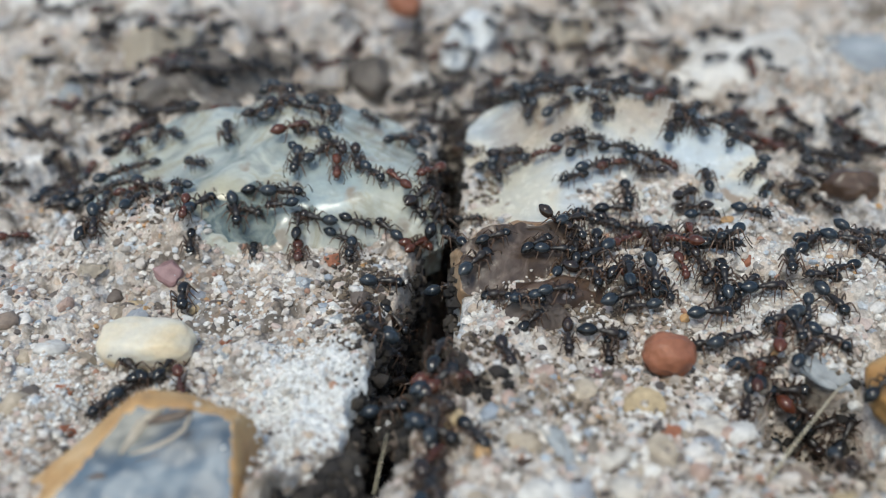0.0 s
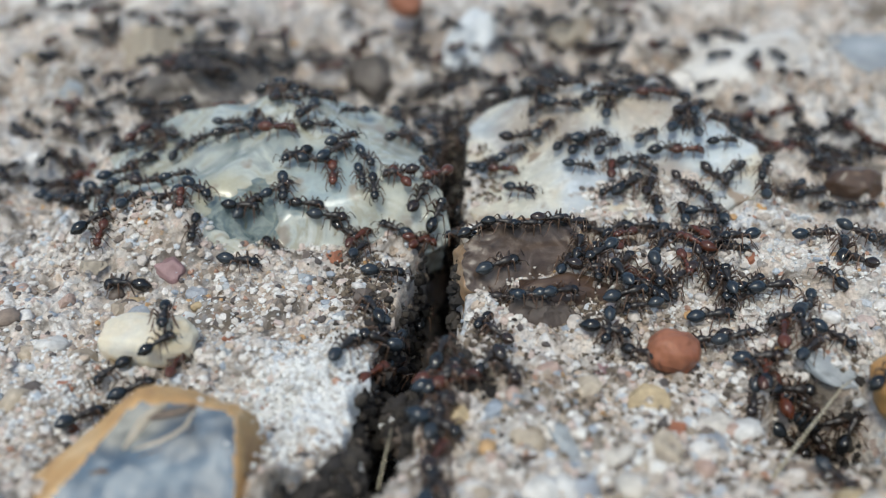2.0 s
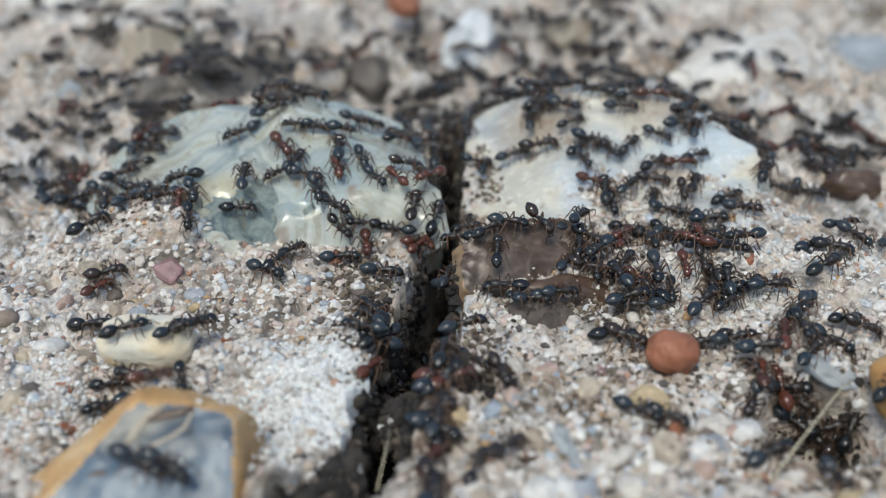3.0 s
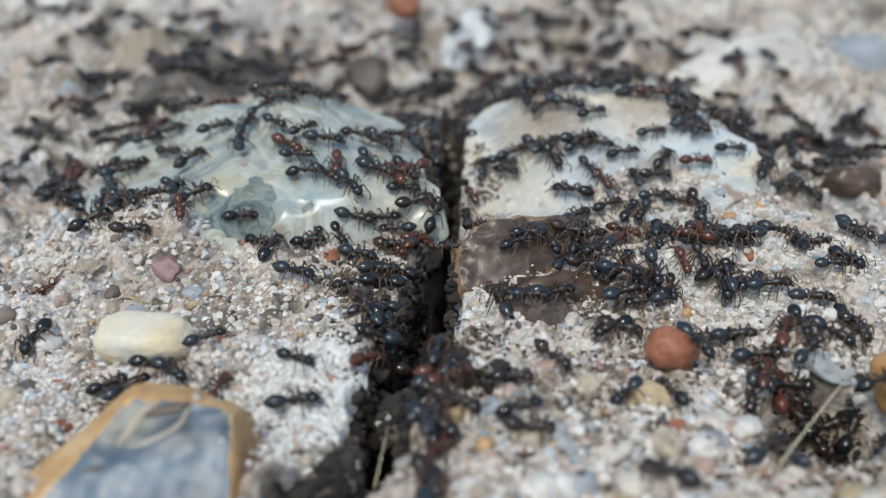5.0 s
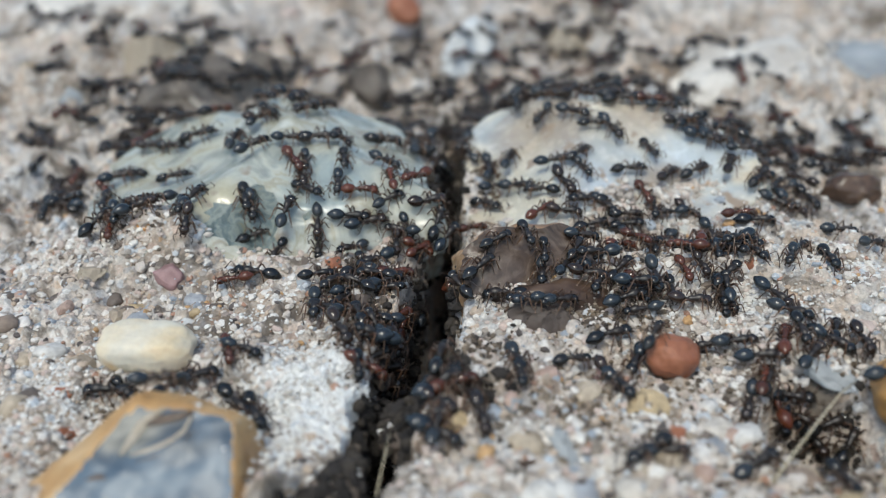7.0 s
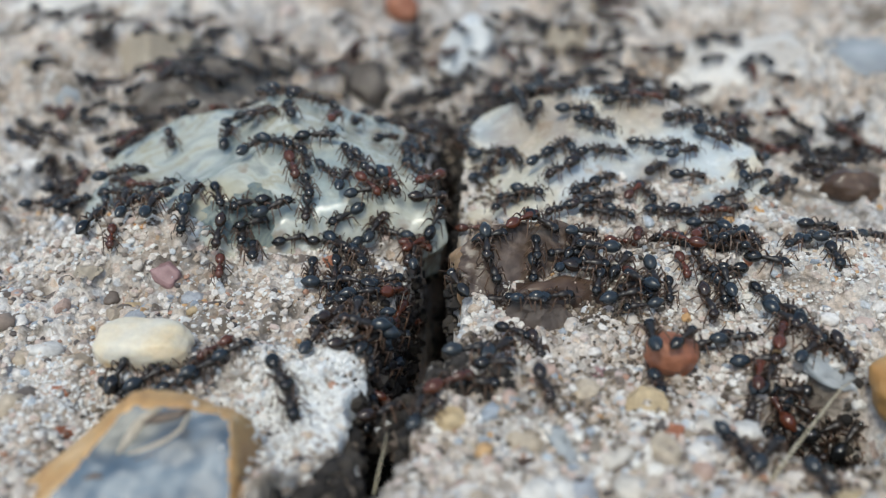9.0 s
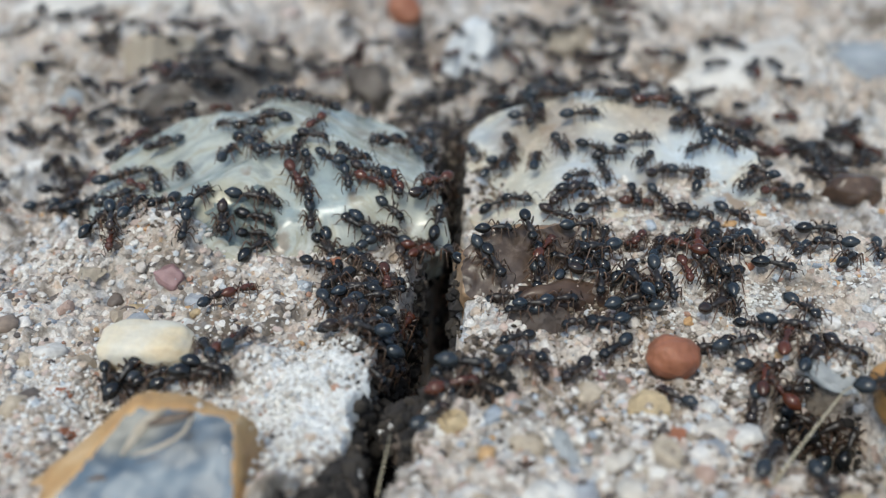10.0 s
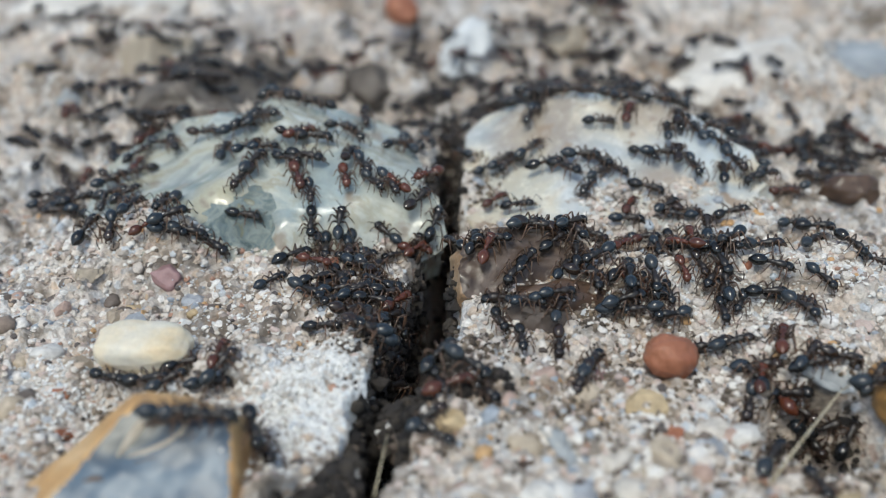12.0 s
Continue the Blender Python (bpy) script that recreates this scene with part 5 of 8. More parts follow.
    crawl(next(todo), [(0, -5.8, 0.8, -20), (0.8, -4.9, 1.0, -50), (1.5, -6.7, -0.0, 0), (2.2, -6.5, 0.4, -60), (3, -7.0, 0.5, -50), (5.5, -6.8, -0.0, -73), (6.3, -5.8, -1.2, -60), (7, -5.1, -3.3, -60), (9, -5.8, -2.2, -36), (9.8, -6.7, -4.1, 0), (10.5, -6.4, -6.6, 37), (11.2, -6.4, -6.1, 37), (12, -5.5, -7.3, 0)])
    crawl(next(todo), [(0, -6.0, -2.1, -91), (0.8, -5.5, -3.3, -84), (1.5, -5.7, -4.0, -89), (2.2, -5.8, -2.2, -86), (3, -6.5, -3.4, 0), (5.5, -5.0, -3.3, -67), (6.3, -5.0, -3.7, -73), (7, -5.5, -9.0, 20), (9, -4.8, -7.4, 20), (9.8, -4.3, -7.2, 37), (10.5, -4.6, -7.2, -73), (11.2, -7.0, -4.3, -73), (12, -6.4, -6.2, 20)])
    crawl(next(todo), [(0, -16.1, -6.5, -79), (0.8, -18.6, -1.9, -95), (1.5, -17.3, -5.0, -35), (2.2, -21.9, -3.6, -35), (3, -21.1, -8.9, 0), (5.5, -24.4, -11.3, -19), (6.3, -18.6, -14.7, 20), (7, -18.5, -14.7, -180), (9, -17.5, -14.2, 78), (9.8, -17.5, -14.4, 63), (10.5, -17.0, -14.1, 67), (11.2, -18.5, -13.8, 20), (12, -15.8, -14.9, 0)])
    crawl(next(todo), [(0, -14.1, 10.7, 142), (0.8, -14.2, 10.5, 55), (1.5, -15.0, 10.1, 55), (2.2, -14.8, 8.9, -140), (3, -15.0, 9.2, -158), (5.5, -14.3, 9.3, 54), (6.3, -14.8, 9.8, 79), (7, -13.6, 6.7, 40), (9, -11.7, 6.3, -21), (9.8, -13.7, 6.9, 22), (10.5, -13.0, 5.1, -141), (11.2, -15.0, 9.6, 40), (12, -15.3, 10.7, 22)])
    crawl(next(todo), [(0, -12.4, 10.1, 79), (0.8, -11.0, 10.0, 23), (1.5, -14.4, 10.6, 79), (2.2, -14.2, 10.5, 79), (3, -12.7, 10.1, 23), (5.5, -11.6, 7.4, 0), (6.3, -10.7, 7.3, 0), (7, -11.0, 6.9, 0), (9, -10.5, 6.0, -37), (9.8, -11.9, 6.3, 0), (10.5, -11.7, 5.0, 0), (11.2, -13.4, 8.5, 0), (12, -13.9, 7.2, 40)])
    crawl(next(todo), [(0, -12.0, 11.5, 42), (0.8, -12.4, 12.2, 42), (1.5, -12.2, 9.6, 79), (2.2, -12.9, 13.1, 80), (3, -13.1, 12.1, 0), (5.5, -12.2, 11.7, 0), (6.3, -14.0, 11.1, 0), (9.8, -13.1, 10.6, 23), (10.5, -18.0, 11.3, 56), (11.2, -18.4, 11.4, 41), (12, -18.0, 11.3, 0)])
    crawl(next(todo), [(0, -10.0, 10.0, 0), (0.8, -10.1, 10.6, 0), (2.2, -9.5, 13.5, 0), (3, -10.4, 13.3, 6), (12, -10.4, 13.3, 6)])
    crawl(next(todo), [(0, -9.1, 12.2, 0), (0.8, -8.9, 9.8, 0), (1.5, -8.4, 12.7, -88), (2.2, -10.3, 7.7, -180), (3, -9.0, 7.6, -180), (5.5, -8.0, 5.8, 92), (6.3, -7.3, 5.2, 76), (7, -10.6, 0.8, 77), (9, -11.1, 0.9, 21), (9.8, -13.6, 2.3, 0), (10.5, -13.3, 1.8, 0), (11.2, -13.7, 1.8, 53), (12, -13.2, 4.8, 64)])
    crawl(next(todo), [(0, -8.2, 10.0, -88), (0.8, -7.2, 6.3, -73), (1.5, -7.3, 6.4, -84), (2.2, -7.2, 6.3, 82), (3, -6.7, 12.2, 0), (5.5, -4.3, 7.7, 0), (6.3, -4.1, 9.2, 0), (7, -4.1, 5.1, -37), (9, -5.6, 4.7, -68), (9.8, -6.6, 5.3, 21), (10.5, -5.5, 5.1, 0), (11.2, -6.4, 6.8, -37), (12, -6.6, 9.9, -51)])
    crawl(next(todo), [(0, -5.8, 15.4, -51), (0.8, -7.9, 11.6, -51), (1.5, -5.9, 15.5, -38), (2.2, -7.5, 13.7, 77), (3, -5.8, 13.3, 0), (5.5, -3.8, 6.2, 21), (6.3, -2.8, 7.7, 0), (7, -3.7, 2.1, 38), (9, -5.3, 1.9, 21), (9.8, -4.0, 2.2, -79), (10.5, -2.4, 0.7, 21), (11.2, -4.8, 2.5, -74), (12, -4.6, 2.9, -50)])
    crawl(next(todo), [(0, -10.8, 7.3, 22), (0.8, -11.6, 7.4, 0), (1.5, -11.1, 7.5, -37), (2.2, -12.2, 7.2, 0), (3, -11.4, 5.7, -60), (5.5, -10.7, 5.6, -37), (6.3, -11.1, 5.7, -37), (7, -10.5, 4.8, -60), (9, -10.3, 4.0, -73), (9.8, -10.2, 3.2, -60), (10.5, -10.5, 4.3, -72), (11.2, -10.4, 4.0, -37), (12, -9.9, 3.4, -73)])
    crawl(next(todo), [(0, -9.4, 7.4, 0), (0.8, -10.5, 7.1, -37), (1.5, -9.7, 7.8, 0), (2.2, -8.9, 7.7, 0), (3, -7.6, 7.9, 0), (5.5, -5.9, 7.5, -21), (6.3, -5.7, 8.2, 0), (7, -7.0, 5.2, -84), (9, -6.6, 5.5, -73), (9.8, -7.0, 6.2, -51), (10.5, -6.6, 5.5, -88), (11.2, -7.8, 7.7, 0), (12, -7.5, 10.0, 0)])
    crawl(next(todo), [(0, -10.1, 5.3, -50), (0.8, -13.2, 5.6, 39), (1.5, -13.2, 9.4, 0), (2.2, -13.6, 9.1, 0), (3, -10.6, 7.5, -180), (5.5, -9.7, 6.9, 0), (6.3, -9.2, 7.2, 0), (7, -9.7, 4.9, -83), (9, -9.5, 4.9, -73), (9.8, -9.7, 4.9, -78), (10.5, -9.7, 5.3, -73), (11.2, -11.9, 7.1, 0), (12, -12.6, 6.4, 0)])
    crawl(next(todo), [(0, -8.8, 5.2, 53), (0.8, -9.2, 4.5, 21), (1.5, -9.5, 4.2, 0), (2.2, -9.0, 4.3, 0), (3, -9.4, 3.1, -21), (5.5, -7.5, 2.9, -93), (6.3, -8.6, 1.8, -83), (7, -8.5, 0.7, -86), (9, -9.1, 1.2, -88), (9.8, -9.1, 0.7, -72), (10.5, -9.2, 1.5, -88), (11.2, -9.0, 1.3, -78), (12, -8.1, -0.1, -78)])
    crawl(next(todo), [(0, -10.2, 4.4, -92), (0.8, -10.4, 4.0, -180), (1.5, -11.2, 4.4, -180), (2.2, -10.6, 1.0, -180), (3, -8.6, 1.9, -73), (5.5, -5.6, 1.9, -159), (6.3, -6.4, 0.4, 0), (7, -6.3, 1.1, 0), (9, -6.5, 1.0, -142), (9.8, -6.2, 0.9, 160), (10.5, -5.7, 0.9, 87), (11.2, -6.6, 1.2, 82), (12, -6.9, 0.9, 87)])
    crawl(next(todo), [(0, -7.7, 6.0, -50), (0.8, -8.2, 4.6, 0), (1.5, -8.5, 4.2, -37), (2.2, -7.5, 5.4, 0), (3, -7.4, 5.5, 92), (5.5, -3.8, 2.4, 0), (6.3, -4.2, 2.2, 0), (7, -5.2, 1.0, 21), (9, -4.4, 0.9, 62), (9.8, -5.0, 1.1, -20), (10.5, -5.6, 0.1, -86), (11.2, -6.0, 0.5, -84), (12, -6.2, -1.1, -84)])
    crawl(next(todo), [(0, -7.3, 4.0, -86), (0.8, -7.1, 2.9, -93), (1.5, -7.5, 3.3, -104), (2.2, -7.7, 3.0, -84), (3, -7.3, 3.8, -78), (5.5, -7.2, 4.0, -84), (6.3, -5.7, 2.1, 0), (7, -5.6, 2.2, 0), (9, -4.9, 2.4, -50), (9.8, -5.3, 3.1, -37), (10.5, -4.4, 2.6, -37), (11.2, -6.8, 3.9, 76), (12, -6.6, 3.4, -79)])
    crawl(next(todo), [(0, -6.0, 4.9, -79), (0.8, -5.9, 5.5, -74), (1.5, -1.5, 2.7, -85), (2.2, -3.8, 2.8, -37), (3, -2.6, 4.9, 21), (5.5, -2.5, 2.8, 38), (6.3, -3.8, 2.8, -37), (7, -3.1, -0.4, -89), (9, -2.3, -1.2, -85), (9.8, -3.1, -0.9, 0), (10.5, -2.3, -3.3, 61), (11.2, -4.3, -1.9, 37), (12, -4.2, -3.5, 75)])
    crawl(next(todo), [(0, -4.7, 3.3, -51), (0.8, -5.6, 3.6, -37), (1.5, -5.6, 4.5, -71), (2.2, -5.4, 4.7, -61), (3, -5.7, 4.7, -74), (5.5, -5.0, 4.1, -74), (6.3, -5.1, 3.6, -74), (7, -7.2, 2.9, -88), (9, -6.7, 2.9, 76), (9.8, -6.5, 3.2, -79), (10.5, -6.7, 3.1, -79), (11.2, -6.8, 2.9, -84), (12, -6.0, 0.1, -84)])
    crawl(next(todo), [(0, -1.8, 1.8, -56), (0.8, -4.3, 3.0, -51), (1.5, -3.9, 1.9, -87), (2.2, -5.1, 2.0, -79), (3, -5.5, 0.7, -180), (5.5, -3.6, 1.1, -20), (6.3, -3.4, 1.2, 86), (7, -2.1, -3.6, 75), (9, -2.2, -2.1, 86), (9.8, -4.8, -3.7, 75), (10.5, -5.9, -1.7, 91), (11.2, -5.6, -1.4, 87), (12, -5.2, -1.9, 37)])
    crawl(next(todo), [(0, -1.3, 6.8, -75), (0.8, -1.0, 1.8, -75), (1.5, -1.2, 2.8, -80), (2.2, 2.8, 11.3, -22), (3, -0.6, 11.9, -75), (5.5, 6.3, 7.0, -87), (6.3, 7.3, 3.9, -180), (7, 7.1, 4.6, 159), (9, 5.3, 5.0, -180), (9.8, 5.4, 5.1, -21), (10.5, 5.3, 4.5, -52), (11.2, 5.2, 5.1, 0), (12, 5.6, 3.9, -21)])
    crawl(next(todo), [(0, -0.4, 2.2, 76), (0.8, -4.9, 15.6, -74), (1.5, -2.1, 13.0, -52), (2.2, -3.0, 12.8, -62), (3, -1.1, 15.9, -39), (5.5, -0.5, 1.4, 76), (6.3, -5.8, 15.1, 0), (7, -7.3, 7.4, -51), (9, -6.7, 13.3, 87), (9.8, -9.3, 7.1, 0), (10.5, -9.1, 7.4, 0), (11.2, -10.8, 7.4, 22), (12, -10.7, 7.3, 0)])
    crawl(next(todo), [(0, 1.1, 39.6, 42), (0.8, 0.4, 1.2, 0), (1.5, 1.1, 32.5, -23), (3, 1.1, 40.3, 0), (5.5, 0.3, 1.4, 86), (6.3, 0.4, 1.0, 63), (12, 0.4, 1.0, 63)])
    crawl(next(todo), [(0, -0.6, 11.6, 90), (0.8, -0.9, 8.2, 75), (1.5, 0.0, 14.3, 75), (2.2, -0.6, 0.9, 62), (3, -0.1, 12.1, 75), (5.5, -0.1, 11.5, 62), (6.3, -0.3, 11.6, 62), (7, -4.5, 10.7, 0), (9, -2.6, 8.5, -85), (9.8, -3.4, 12.1, -89), (10.5, -7.8, 9.6, -38), (11.2, -9.3, 7.5, 0), (12, -9.1, 7.1, 0)])
    crawl(next(todo), [(0, 0.1, 18.5, 22), (0.8, 1.1, -6.8, -40), (1.5, 0.7, -5.0, 40), (2.2, 0.9, 24.2, 76), (6.3, -4.0, 15.9, -39), (7, -2.0, 14.6, -22), (9, -1.8, 15.9, 22), (9.8, -3.8, 16.3, -85), (10.5, 0.3, 24.5, 86), (11.2, 0.9, 25.5, -13), (12, 0.9, 25.5, -13)])
    crawl(next(todo), [(0, 2.0, 3.8, 0), (0.8, 2.4, -4.9, 0), (1.5, 2.2, -4.9, 37), (2.2, 2.2, -4.8, 21), (3, 1.8, 2.2, 0), (5.5, 2.3, -5.0, 37), (6.3, 2.4, 2.3, 0), (7, -1.4, 0.4, 69), (9, -0.9, -18.9, 75), (9.8, -1.7, 0.4, 0), (10.5, -1.8, 0.0, 61), (11.2, -1.7, 0.6, 61), (12, -1.7, 0.6, 75)])
    crawl(next(todo), [(0, 3.3, -4.9, 21), (0.8, 3.7, -4.7, -21), (1.5, 3.7, -4.7, -38), (2.2, 3.5, -4.8, 0), (3, 2.8, -4.9, 37), (5.5, 6.0, -4.4, 0), (6.3, 6.2, -3.8, 36), (7, 6.3, -4.9, -92), (9, 7.7, -5.1, -180), (9.8, 7.5, -4.9, -180), (10.5, 7.9, -6.0, 36), (11.2, 7.5, -4.3, -52), (12, -0.3, -20.1, -30)])
    crawl(next(todo), [(0, -0.9, 7.8, 75), (0.8, -1.5, 1.1, 38), (1.5, -0.9, 8.2, 81), (2.2, 4.2, 11.0, 0), (3, 2.7, 11.1, -22), (5.5, 5.1, 8.9, 0), (6.3, 5.1, 7.6, 0), (7, 4.1, 7.7, 0), (9, 3.1, 9.4, 38), (9.8, 4.7, 11.0, 38), (10.5, 4.5, 10.8, -142), (11.2, -0.8, 2.9, -38), (12, -2.7, 12.7, -69)])
    crawl(next(todo), [(0, -0.9, 7.8, -75), (0.8, -2.0, 7.1, -21), (1.5, -0.8, 1.9, 21), (2.2, 1.4, 7.9, 0), (3, -1.3, 4.1, -52), (5.5, -1.1, 7.1, -38), (6.3, 3.9, 8.5, 0), (7, 3.2, 5.7, -38), (9, 4.7, 4.3, -143), (9.8, 4.0, 5.3, 29), (10.5, 4.0, 5.1, 37), (11.2, 4.0, 4.5, 0), (12, 3.2, -4.9, 0)])
    crawl(next(todo), [(0, 0.6, -4.6, 0), (0.8, 0.4, 24.7, 63), (1.5, -2.9, 20.2, -53), (2.2, -1.0, 18.1, 39), (3, 0.6, -4.6, -40), (5.5, 9.9, 11.9, 0), (6.3, 8.3, 8.4, 0), (7, 8.3, 7.4, 0), (9, 7.6, 8.0, 37), (9.8, 7.0, 7.5, 37), (10.5, 7.6, 10.9, 0), (11.2, 5.7, 12.2, 38), (12, 6.9, 10.2, 38)])
    crawl(next(todo), [(0, 2.1, -6.7, 50), (0.8, 1.4, -6.5, 74), (1.5, 2.0, -7.1, 50), (2.2, 3.8, -6.3, 79), (3, 1.3, -11.9, 20), (5.5, 3.7, -7.8, -180), (6.3, 2.2, -13.0, 36), (7, 4.0, -14.8, -80), (9, 3.1, -14.0, 49), (11.2, 6.1, -14.9, 72), (12, 8.2, -14.6, 58)])
    crawl(next(todo), [(0, 0.4, 15.3, 86), (1.5, 0.5, 15.3, 81), (2.2, 0.2, 14.3, 75), (3, 0.6, -4.0, 71), (5.5, -0.1, 14.1, 75), (6.3, 0.8, 17.9, 0), (7, 3.6, 10.7, -86), (9, 3.8, 11.9, 0), (9.8, 5.9, 14.6, 0), (10.5, 9.0, 13.5, 38), (11.2, 5.8, 14.4, 0), (12, 0.7, 14.3, -39)])
    crawl(next(todo), [(0, 4.2, 8.9, -76), (0.8, 4.0, 8.6, -38), (1.5, 3.7, 6.3, 37), (2.2, 6.2, 4.2, -11), (3, 4.1, -4.3, 0), (5.5, 7.3, -4.8, -160), (6.3, 5.6, -5.1, -87), (7, 6.1, -6.2, -92), (9, 5.7, -5.9, -91), (9.8, 5.6, -6.3, -89), (10.5, 6.0, -6.1, -89), (11.2, 5.7, -6.3, -91), (12, 6.9, -9.5, 72)])
    crawl(next(todo), [(0, 5.7, 9.1, -159), (0.8, 6.2, 7.1, -87), (1.5, 7.6, 6.8, -87), (2.2, 10.7, 6.3, 21), (3, 10.2, 6.9, -64), (5.5, 10.7, 5.8, -64), (6.3, 10.8, 6.8, 0), (7, 10.2, 6.6, -64), (9, 9.8, 7.5, -83), (9.8, 9.3, 5.6, -88), (10.5, 10.4, 6.5, -83), (11.2, 10.6, 6.2, -64), (12, 11.5, 6.2, 37)])
    crawl(next(todo), [(0, 5.2, 10.5, 0), (0.8, 5.5, 13.1, 38), (1.5, 3.6, 11.8, -53), (2.2, 7.0, 11.7, 0), (3, 7.5, 9.4, 0), (5.5, 8.5, 6.4, -71), (6.3, 8.6, 5.3, -53), (7, 8.7, 5.0, -63), (9, 8.6, 5.9, -143), (9.8, 8.1, 4.0, -180), (10.5, 9.0, 3.1, -38), (11.2, 6.8, 3.3, -21), (12, 6.0, -3.5, 0)])
    crawl(next(todo), [(0, 7.8, 8.4, -180), (0.8, 6.8, 10.1, 0), (1.5, 3.0, 9.4, -21), (2.2, 5.3, 8.6, 38), (3, -1.0, 7.5, 62), (5.5, 3.2, 5.9, -180), (6.3, 4.8, 5.0, 0), (7, 2.2, 2.9, 21), (9, 2.3, 2.2, 0), (9.8, 2.3, -4.7, 0), (10.5, 3.7, 8.3, 0), (11.2, 3.7, 6.1, 0), (12, 4.1, 5.8, 37)])
    crawl(next(todo), [(0, 9.5, 5.3, -151), (0.8, 10.3, 6.4, -77), (1.5, 10.3, 6.9, -72), (2.2, 12.6, 8.7, 0), (3, 12.2, 7.8, -54), (5.5, 11.4, 8.2, -11), (6.3, 12.0, 6.8, 0), (7, 13.6, 6.6, 0), (9, 12.5, 7.9, -22), (9.8, 12.4, 8.0, 0), (10.5, 11.9, 7.7, 37), (11.2, 9.9, 7.5, 37), (12, 11.6, 7.4, -39)])
    crawl(next(todo), [(0, 11.1, 6.3, 21), (0.8, 9.7, 7.0, -39), (1.5, 9.8, 8.3, -180), (2.2, 11.1, 8.9, -11), (3, 11.0, 8.5, -31), (5.5, 9.9, 8.3, 21), (6.3, 9.9, 7.7, 0), (7, 12.7, 10.2, -65), (9, 11.9, 10.4, -40), (9.8, 13.8, 9.1, 0), (10.5, 15.0, 9.1, 50), (11.2, 13.6, 10.6, 0), (12, 16.2, 7.9, 0)])
    crawl(next(todo), [(0, 12.5, 6.6, 21), (0.8, 12.7, 6.5, 21), (1.5, 11.9, 4.8, 50), (2.2, 12.1, 6.5, 0), (3, 10.8, 4.9, -21), (5.5, 11.6, 4.5, -72), (6.3, 12.8, 4.0, -53), (7, 14.3, 4.3, -72), (9, 13.8, 4.3, 49), (9.8, 13.7, 3.8, 0), (10.5, 13.8, 3.0, 0), (11.2, 13.1, 3.7, 66), (12, 13.2, 3.5, 66)])
    crawl(next(todo), [(0, 13.1, 3.8, -91), (0.8, 12.9, 3.9, 37), (1.5, 13.1, 4.0, 37), (2.2, 12.9, 3.9, 37), (3, 11.5, 4.0, 83), (5.5, 8.6, 3.3, 127), (6.3, 8.5, 3.8, 0), (7, 10.2, 3.6, -180), (9, 10.3, 4.4, -143), (9.8, 9.1, 4.2, 0), (10.5, 10.0, 5.0, 0), (11.2, 9.5, 4.8, 0), (12, 9.0, 6.4, -39)])
    crawl(next(todo), [(0, 15.2, 6.1, -180), (0.8, 15.9, 5.8, 71), (1.5, 16.6, 5.2, -73), (2.2, 17.3, 4.7, -39), (3, 17.0, 4.0, -90), (5.5, 16.6, 3.4, 20), (6.3, 16.7, 3.2, -39), (7, 17.3, 3.2, -39), (9, 16.6, 2.5, 20), (9.8, 16.6, 2.7, 0), (10.5, 16.2, 3.3, 0), (11.2, 16.8, 3.4, 0), (12, 17.4, 2.9, 0)])
    crawl(next(todo), [(0, 17.2, 3.7, 43), (0.8, 17.9, 6.7, 59), (1.5, 18.6, 7.0, 71), (2.2, 20.0, 5.0, 49), (3, 18.0, 5.0, 71), (5.5, 17.8, 2.4, -39), (6.3, 17.7, 2.3, -39), (7, 20.9, 6.8, 70), (9, 18.0, 2.3, 20), (9.8, 18.0, 2.4, -21), (10.5, 17.3, 3.1, -21), (11.2, 17.7, 2.6, -21), (12, 18.3, 1.1, 81)])
    crawl(next(todo), [(0, 19.2, 5.4, 85), (0.8, 21.3, 7.6, 21), (1.5, 20.8, 5.3, 58), (2.2, 21.1, 6.2, 36), (3, 20.2, 3.7, 20), (5.5, 19.6, -2.8, -30), (6.3, 21.1, 1.8, -11), (7, 22.8, 5.7, 48), (9, 20.5, 3.9, 20), (9.8, 22.2, 5.7, 20), (10.5, 20.9, 4.9, 81), (11.2, 20.9, 4.7, 70), (12, 20.3, 2.3, 0)])
    crawl(next(todo), [(0, 18.2, 1.7, 0), (0.8, 18.2, 1.7, 0), (1.5, 18.3, 1.5, 0), (2.2, 17.9, 1.9, 0), (6.3, 16.3, -1.0, -94), (7, 17.5, -4.0, -95), (9, 18.1, -1.2, -90), (9.8, 16.2, -2.2, -89), (10.5, 14.7, -2.2, 0), (11.2, 12.9, 0.3, 0), (12, 14.0, 0.6, 0)])
    crawl(next(todo), [(0, 18.3, -1.4, -92), (0.8, 19.6, 4.0, -40), (1.5, 18.1, 4.7, -65), (2.2, 18.4, 3.9, -54), (3, 17.1, 2.3, 159), (5.5, 18.2, -1.2, -95), (6.3, 18.3, -1.4, -95), (7, 20.1, -2.6, -69), (9, 20.0, -2.9, -79), (9.8, 20.2, -2.9, -85), (10.5, 19.9, -2.7, -79), (11.2, 20.0, -2.9, 0), (12, 21.0, -7.5, -21)])
    crawl(next(todo), [(0, 21.7, 1.9, -31), (0.8, 22.6, 3.7, -31), (1.5, 19.1, 0.9, 48), (2.2, 18.9, 2.3, 70), (3, 18.5, 1.4, 0), (5.5, 18.4, 0.9, -79), (6.3, 18.4, 0.9, 0), (7, 18.4, 0.9, -79), (9, 18.3, 1.1, 0), (9.8, 18.4, 0.9, 0), (10.5, 16.5, 0.4, 0), (11.2, 16.1, -0.2, 0), (12, 15.9, -2.1, 0)])
